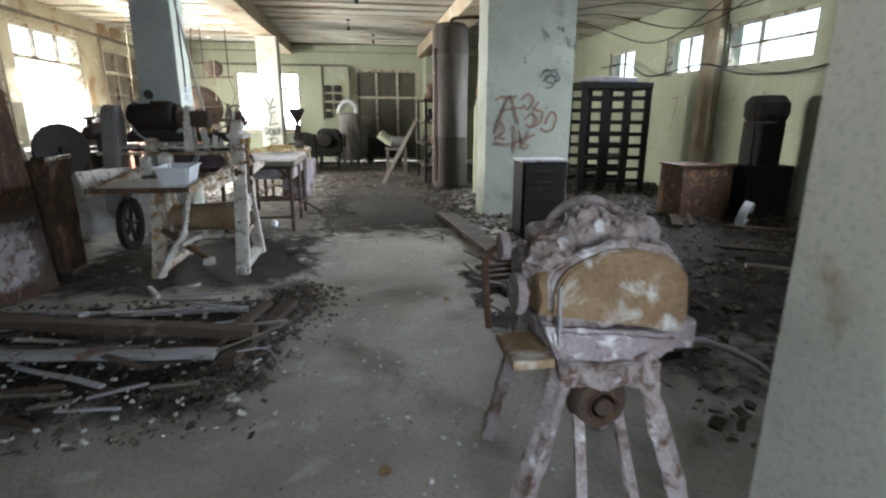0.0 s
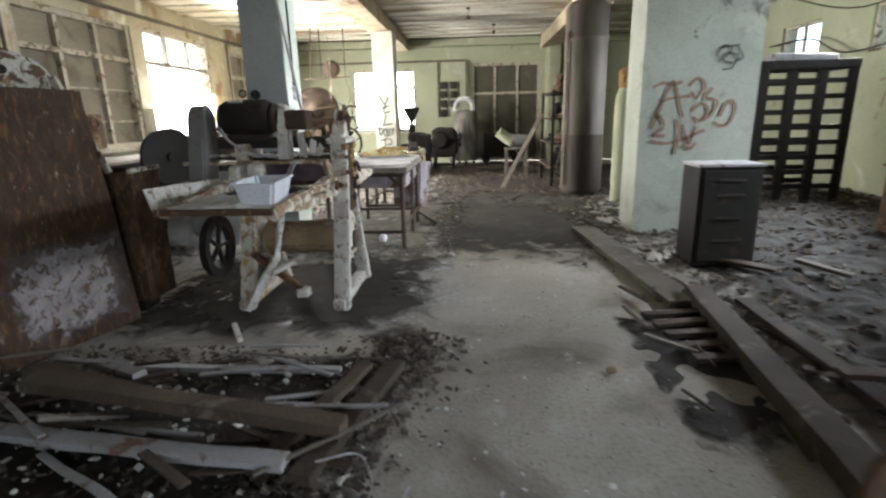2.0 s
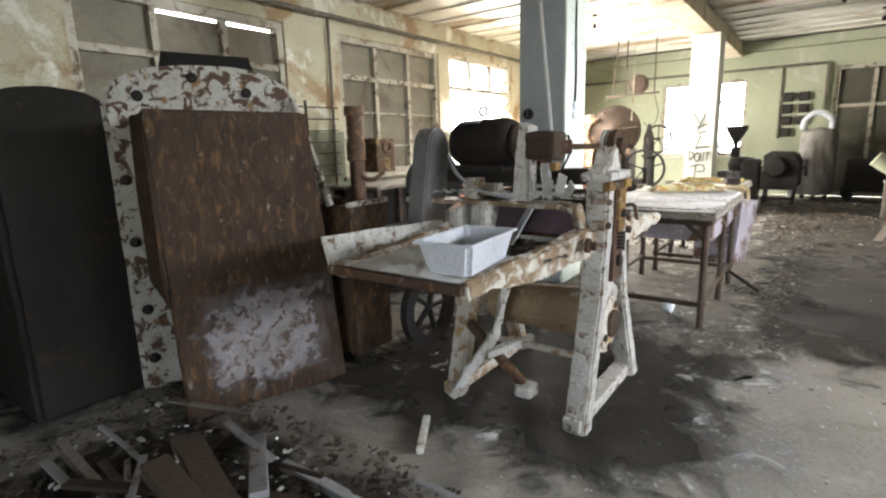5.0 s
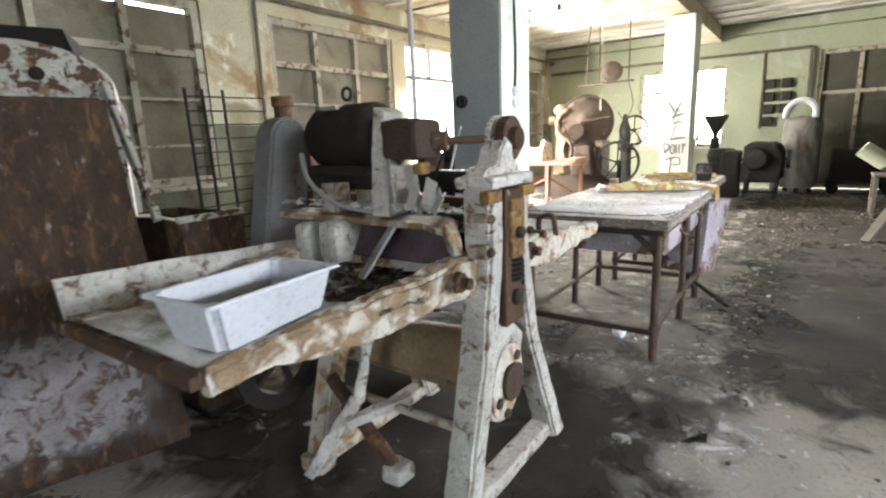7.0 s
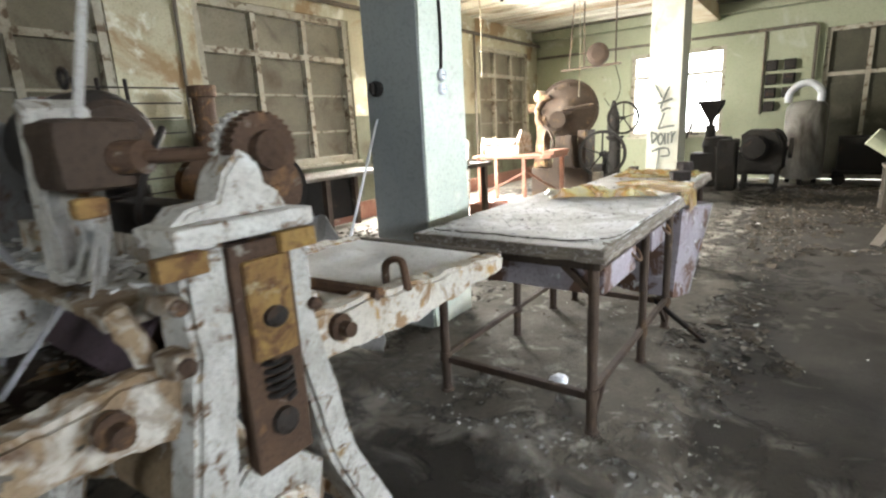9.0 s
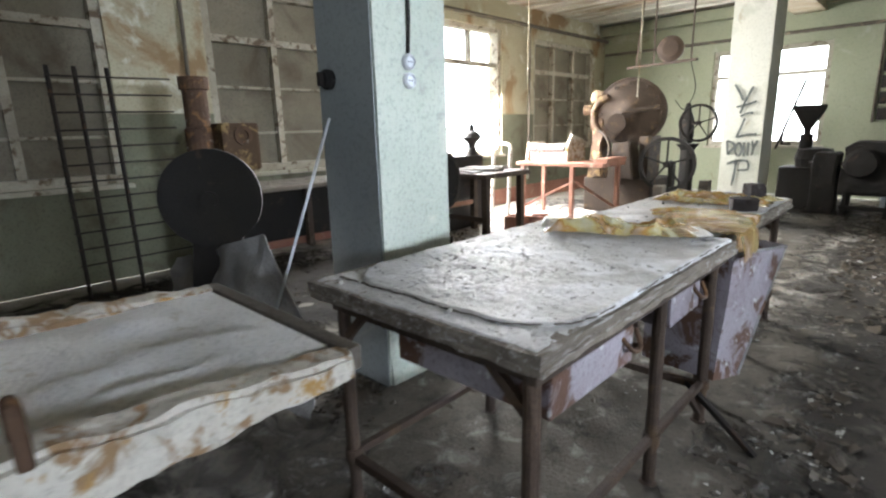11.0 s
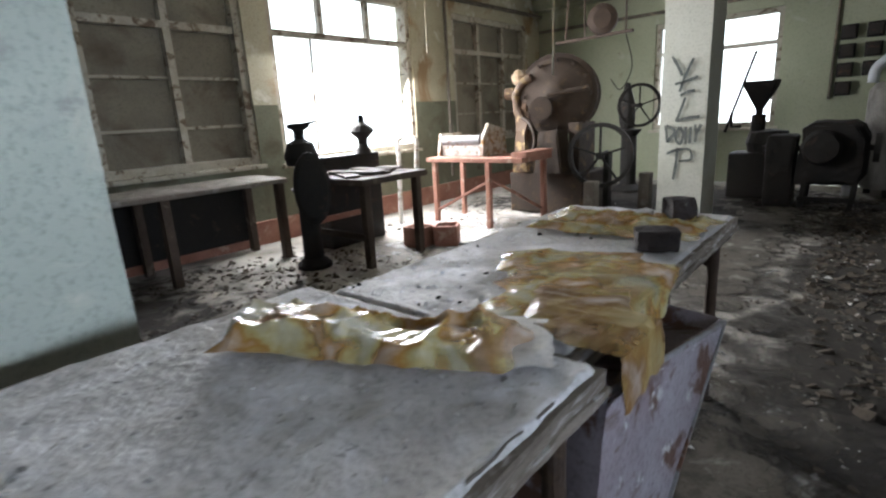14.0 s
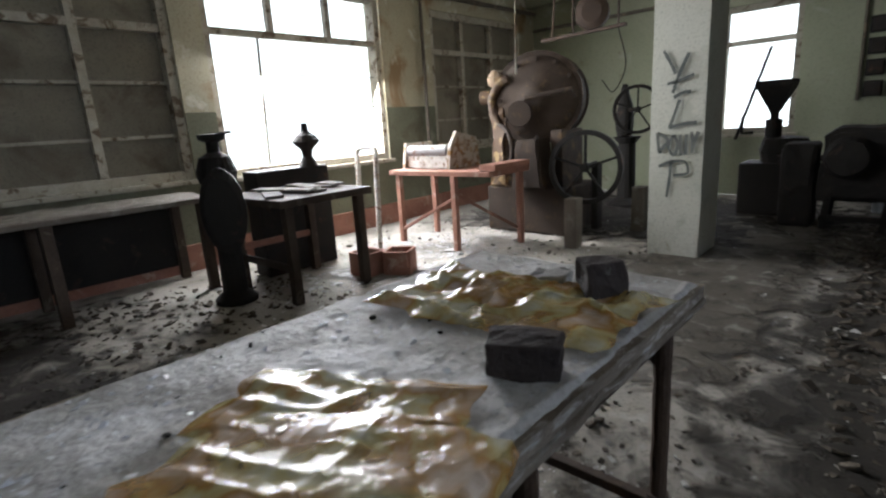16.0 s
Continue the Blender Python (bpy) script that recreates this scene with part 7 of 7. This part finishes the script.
tagged(part("wall_pipe", tube(B(), [(X0 + 0.07, 7.72, 3.15), (X0 + 0.07, 7.70, 1.2), (X0 + 0.07, 7.70, 0.3)], 0.022), PIPE_PAINT), "thin brown pipe down the window wall", "pipe")
tagged(part("wall_pipe", tube(B(), [(X0 + 0.07, 13.9, 3.15), (X0 + 0.07, 13.9, 0.4)], 0.025), PIPE_PAINT), "thin brown pipe beside the far windows", "pipe")
hg = thing("hanging_rail", "rusty drive head hung from the ceiling on iron rods", "drive head", -3.7, 14.5, 2.4)
part("rail", bar(B(), (-4.35, 14.5, 2.33), (-3.2, 14.5, 2.36), 0.06, 0.04), RUST_DARK, hg)
part("drum", lathe(B(), [(0.0, 0.0), (0.12, 0.0), (0.2, 0.03), (0.21, 0.12), (0.13, 0.2), (0.06, 0.22), (0.0, 0.22)], 20, Matrix.Translation((-3.60, 14.40, 2.56)) @ pose(0, 0, 0, -90, 0, 20)), RUST_DARK, hg)
for x in (-4.2, -3.9, -3.3):
    part("hanger", rod(B(), (x, 14.5, 2.34), (x + 0.1 * (x < -4), 14.5, H), 0.014), RUST_DARK, hg)
part("loop", tube(B(), curve_pts([(-3.3, 14.5, 2.34), (-3.2, 14.5, 1.9), (-3.35, 14.5, 1.6), (-3.5, 14.5, 1.75)]), 0.008), DARK_IRON, hg)
for x, y in ((-0.2, 12.5), (0.4, 14.6), (0.0, 9.6), (-4.4, 12.2), (-3.6, 11.6)):
    lh = thing("lamp_holder", "bare black lamp holder hanging from the ceiling", "lamp holder", x, y, H, 0, "lamp holders")
    part("rose", lathe(B(), [(0.0, 0), (0.05, 0), (0.04, 0.03), (0.0, 0.03)], 12, Matrix.Translation((x, y, H - 0.065))), SOOT, lh)
    part("flex", rod(B(), (x, y, H - 0.2), (x, y, H - 0.05), 0.006, seg=6), SOOT, lh)
    part("socket", lathe(B(), [(0.0, 0), (0.03, 0), (0.035, 0.06), (0.02, 0.08), (0.0, 0.08)], 12, Matrix.Translation((x, y, H - 0.26))), SOOT, lh)
for x0, z in ((-3.0, 2.6), (-4.6, 3.0)):
    tagged(part("pull_rope", tube(B(), curve_pts([(x0, 11.8, H), (x0 + 0.04, 11.8, z), (x0 + 0.02, 11.82, z - 0.9)]), 0.008), PLASTER), "pale cord hanging from the ceiling", "cord")


# ---- graffiti: brushed strokes standing a hair off the columns ----
def strokes(name, label, lines, w, mat, m):
    """Flat painted strokes: each line is a list of (x, z) on the face that m places."""
    bm = B()
    for ln_ in lines:
        pts = curve_pts([(x, 0, z) for x, z in ln_], 7) if len(ln_) > 2 else [Vector((x, 0, z)) for x, z in ln_]
        row = []
        for i, p in enumerate(pts):
            d = (pts[min(i + 1, len(pts) - 1)] - pts[max(i - 1, 0)]).normalized()
            s = Vector((-d.z, 0, d.x)) * w / 2 * (0.8 + 0.35 * noise.noise((i * 0.4, p.x * 9, p.z * 9)))
            row.append((bm.verts.new(p + s), bm.verts.new(p - s)))
        for a, b in zip(row, row[1:]):
            bm.faces.new((a[0], b[0], b[1], a[1]))
    bmesh.ops.transform(bm, matrix=m, verts=bm.verts)
    return structure(name, bm, mat, label, "graffiti")


G = Matrix.Translation((1.82, 7.066, 1.0))
strokes("graffiti", "brown spray-painted tag on the wide column", [
    [(0.0, 0.62), (0.10, 0.66), (0.20, 0.64), (0.30, 0.67)],
    [(0.05, 0.30), (0.16, 0.60), (0.22, 0.66), (0.30, 0.40), (0.34, 0.30)],
    [(0.08, 0.46), (0.20, 0.50), (0.40, 0.52)],
    [(0.36, 0.62), (0.46, 0.70), (0.54, 0.62), (0.46, 0.50), (0.40, 0.56)],
    [(0.42, 0.36), (0.52, 0.44), (0.60, 0.36), (0.52, 0.26), (0.44, 0.30)],
    [(0.62, 0.60), (0.56, 0.50), (0.68, 0.46), (0.64, 0.32), (0.54, 0.26)],
    [(0.72, 0.30), (0.80, 0.46), (0.88, 0.40), (0.84, 0.24), (0.74, 0.20), (0.66, 0.24)],
    [(0.0, 0.18), (0.08, 0.32), (0.14, 0.20), (0.04, 0.12), (0.16, 0.10)],
    [(0.0, 0.06), (0.18, 0.02), (0.40, 0.08), (0.58, 0.16)],
    [(0.26, 0.28), (0.30, 0.10), (0.28, -0.10)], [(0.34, 0.22), (0.42, 0.02), (0.48, 0.20)], [(0.36, 0.0), (0.44, -0.04), (0.50, 0.02)]], 0.042, GRAFFITI_BROWN, G)
strokes("graffiti", "small black scribbled tag on the wide column", [
    [(0.62, 0.92), (0.70, 1.02), (0.78, 0.98), (0.70, 0.88), (0.80, 0.84)], [(0.66, 0.86), (0.72, 0.94), (0.84, 0.92), (0.80, 0.80), (0.70, 0.78)],
    [(0.84, 1.0), (0.90, 0.90), (0.82, 0.86)], [(0.66, 1.0), (0.86, 1.02)]], 0.028, GRAFFITI_BLACK, G)
G = Matrix.Translation((-2.28, 12.986, 0.78))
strokes("graffiti", "black spray-painted letters on the white column", [
    [(0.06, 1.06), (0.12, 0.96), (0.17, 0.86)], [(0.27, 1.02), (0.20, 0.86), (0.15, 0.70)],
    [(0.10, 0.78), (0.20, 0.80), (0.32, 0.84)], [(0.16, 0.66), (0.24, 0.70), (0.30, 0.70)],
    [(0.21, 0.64), (0.16, 0.48), (0.13, 0.40)], [(0.13, 0.40), (0.24, 0.43), (0.36, 0.44)],
    [(0.03, 0.36), (0.05, 0.18)], [(0.03, 0.36), (0.12, 0.30), (0.05, 0.18)],
    [(0.17, 0.34), (0.13, 0.24), (0.18, 0.16), (0.21, 0.26), (0.17, 0.34)],
    [(0.23, 0.34), (0.24, 0.16)], [(0.28, 0.34), (0.28, 0.17)], [(0.32, 0.36), (0.34, 0.28), (0.38, 0.36)], [(0.34, 0.28), (0.33, 0.18)],
    [(0.05, 0.06), (0.16, 0.10), (0.28, 0.10), (0.30, 0.0), (0.18, -0.02)], [(0.16, 0.12), (0.15, -0.06), (0.13, -0.22)]], 0.036, GRAFFITI_BLACK, G)
strokes("stencilled_mark", "faint dark numeral painted on the green wall", [
    [(0, 0.40), (0.22, 0.44)], [(0.22, 0.44), (0.10, 0.0)]], 0.04, GRAFFITI_BROWN, Matrix.Translation((X1 - 0.003, 9.9, 1.35)) @ pose(0, 0, 0, 0, 0, -90))

# ---- litter over the floor ----
rng = random.Random(21)


def edge_spot(r):
    t = r.random()
    y = 2.5 + 1.7 * t
    x = -0.80 + 0.45 * t + r.gauss(-0.12, 0.14)
    return (x, y, 0.004 + max(0, 0.06 - 0.25 * abs(x + 0.92 - 0.45 * t)) * r.random())


stuff("crate_rubbish", chips(rng, 1900, edge_spot, (0.004, 0.024), 0.22), LITTER, "dark rubbish along the broken crate", "rubbish")
stuff("pale_chips", chips(rng, 520, edge_spot, (0.004, 0.020), 0.2), DEBRIS, "pale chips along the broken crate", "chips")
stuff("rubbish_flakes", chips(rng, 380, lambda r: (r.uniform(-3.2, -0.6), r.uniform(2.1, 3.8), 0.03), (0.004, 0.022), 0.25), DUST, "pale plaster flakes over the rubbish", "flakes")
stuff("rubbish_bits", chips(rng, 2200, lambda r: (r.uniform(-3.3, -0.5), r.uniform(2.1, 4.0), 0.025), (0.004, 0.024), 0.2), LITTER, "dark bits over the rubbish", "rubbish")
stuff("rubble_chips", chips(rng, 1800, lambda r: (r.uniform(1.45, 6.0), r.uniform(1.6, 9.5), 0.045), (0.005, 0.030), 0.3), DEBRIS, "mixed rubble chips over the dirt", "rubble")
stuff("rubble_bits", chips(rng, 3200, lambda r: (r.uniform(1.45, 6.0), r.uniform(1.6, 12), 0.045), (0.006, 0.045), 0.35), LITTER, "dark rubble pieces over the dirt", "rubble")


def aisle_spot(r):
    y = 5.5 + 10 * r.random() ** 0.7
    x = r.gauss(-0.55, 0.55) if r.random() < 0.55 else r.gauss(1.0, 0.35)
    return (x, y, 0.0) if not (-0.35 < x < 0.9 and r.random() < (0.93 if y < 9 else 0.5)) else None


stuff("floor_flakes", chips(rng, 1800, aisle_spot, (0.003, 0.017), 0.18), DEBRIS, "paint flakes and leaves strewn on the floor", "litter")
stuff("floor_litter", chips(rng, 4200, aisle_spot, (0.003, 0.022), 0.25), LITTER, "dark litter strewn on the floor", "litter")
def drift_spot(r):
    """Litter gathers in drifts along the tables and over the far end of the walkway."""
    x, y = r.uniform(-0.75, 2.0), r.uniform(6.6, 15.8)
    n = noise.noise((x * 1.1, y * 0.8, 4.0)) + 0.7 * noise.noise((x * 3.5, y * 2.5, 9.0))
    near = max(0.0, 1 - abs(x + 0.45) / 0.5) + max(0.0, min(1.0, (y - 9) / 2.5)) + max(0.0, 1 - abs(x - 1.3) / 0.5)
    return (x, y, 0.006 + 0.02 * max(0, n) * r.random()) if n + 0.8 * near > 0.55 + 0.5 * r.random() else None


stuff("drift_flakes", chips(rng, 5200, drift_spot, (0.006, 0.034), 0.16), DEBRIS, "curled paint flakes in drifts on the floor", "litter")
stuff("drift_litter", chips(rng, 6500, drift_spot, (0.006, 0.045), 0.22), LITTER, "dark crumbled litter in drifts on the floor", "litter")
stuff("drift_scraps", chips(rng, 700, drift_spot, (0.006, 0.030), 0.12), DUST, "pale paper and plaster scraps in the litter", "scraps")
stuff("floor_scraps", chips(rng, 500, lambda r: (r.uniform(-4.6, -0.3), r.uniform(8.0, 14.5), 0.0), (0.005, 0.028), 0.12), DUST, "pale scraps on the floor by the window", "scraps")
stuff("floor_rubbish", chips(rng, 3000, lambda r: (r.uniform(-5.6, -1.4), r.uniform(6.6, 14.5) if r.random() < 0.3 else r.uniform(6.6, 10.6), 0.0), (0.004, 0.03), 0.25), LITTER, "dark rubbish on the floor by the window", "rubbish")
stuff("walkway_litter", chips(rng, 1500, lambda r: (r.gauss(0.3, 0.75), r.uniform(0.3, 9), 0.0), (0.001, 0.006), 0.2), LITTER, "dark crumbs trodden into the walkway", "crumbs")
stuff("walkway_crumbs", chips(rng, 420, lambda r: (r.uniform(-0.7, 1.2), r.uniform(0.3, 8), 0.0), (0.003, 0.014), 0.3), DUST, "few pale crumbs on the walkway", "crumbs")
stuff("sheeter_spill", chips(rng, 700, lambda r: (r.gauss(-0.85, 0.22), r.gauss(5.05, 0.35), 0.0), (0.002, 0.010), 0.2), DUST, "spilt flour and flakes by the sheeter", "flakes")
stuff("under_table_flakes", chips(rng, 2600, lambda r: (r.uniform(-2.0, -0.35), r.uniform(6.2, 9.8), 0.0), (0.003, 0.02), 0.2), DUST, "flakes on the floor under the tables", "flakes")


def powder(label, cx, cy, r, seed):
    def at(u, v, x, y):
        d = math.hypot(x, y) / r * (1 + 0.5 * noise.noise((x * 5, y * 5, seed)))
        return (cx + x, cy + y, floor_z(cx + x, cy + y) + 0.014 + 0.004 * max(0, 1 - d) + 0.002 * noise.noise((x * 14, y * 14, seed)))
    return tagged(part("powder_patch", cloth(30, 30, 2.8 * r, 2.8 * r, at, 0), POWDER), label, "powder", kind="stuff")


powder("spilt white powder at the sheeter's foot", -0.82, 4.72, 0.22, 1)
powder("spilt white powder on the walkway", -0.62, 5.1, 0.26, 2)
powder("white powder under the sheeter", -1.45, 4.5, 0.18, 3)
powder("white powder by the table leg", -0.75, 5.6, 0.2, 4)
powder("wide drift of flour beside the sheeter", -0.48, 4.86, 0.34, 11)
powder("pale dust on the walkway by the table", -0.40, 5.75, 0.30, 13)
powder("pale dust on the floor by the mixer", -2.2, 5.0, 0.4, 5)
# pale dust that also paints the glare of the sunlit floor
powder("pale dust and painted sun glare near the window", -3.6, 11.6, 0.9, 7)
powder("pale dust and painted sun glare under the saw table", -4.4, 12.3, 0.8, 15)
powder("pale dust and painted sun glare under the window table", -4.4, 10.9, 0.7, 17)
for x, y, z, s, mt, lab in ((-1.15, 6.75, 0.05, 0.05, PLASTIC_WHITE, "crumpled white cup on the floor by the table"), (0.62, 3.75, 0.012, 0.035, TAN, "yellow scrap of paper on the walkway"), (0.05, 1.8, 0.008, 0.03, TAN, "pale scrap of paper on the walkway")):
    bm = B()
    bmesh.ops.create_icosphere(bm, subdivisions=2, radius=s)
    for v in bm.verts:
        v.co.z *= 1.0 if s > 0.04 else 0.2
    rough_up(bm, s * 0.35, 18)
    bmesh.ops.translate(bm, vec=(x, y, z), verts=bm.verts)
    tagged(part("paper_scrap", bm, mt), lab, "paper scrap")
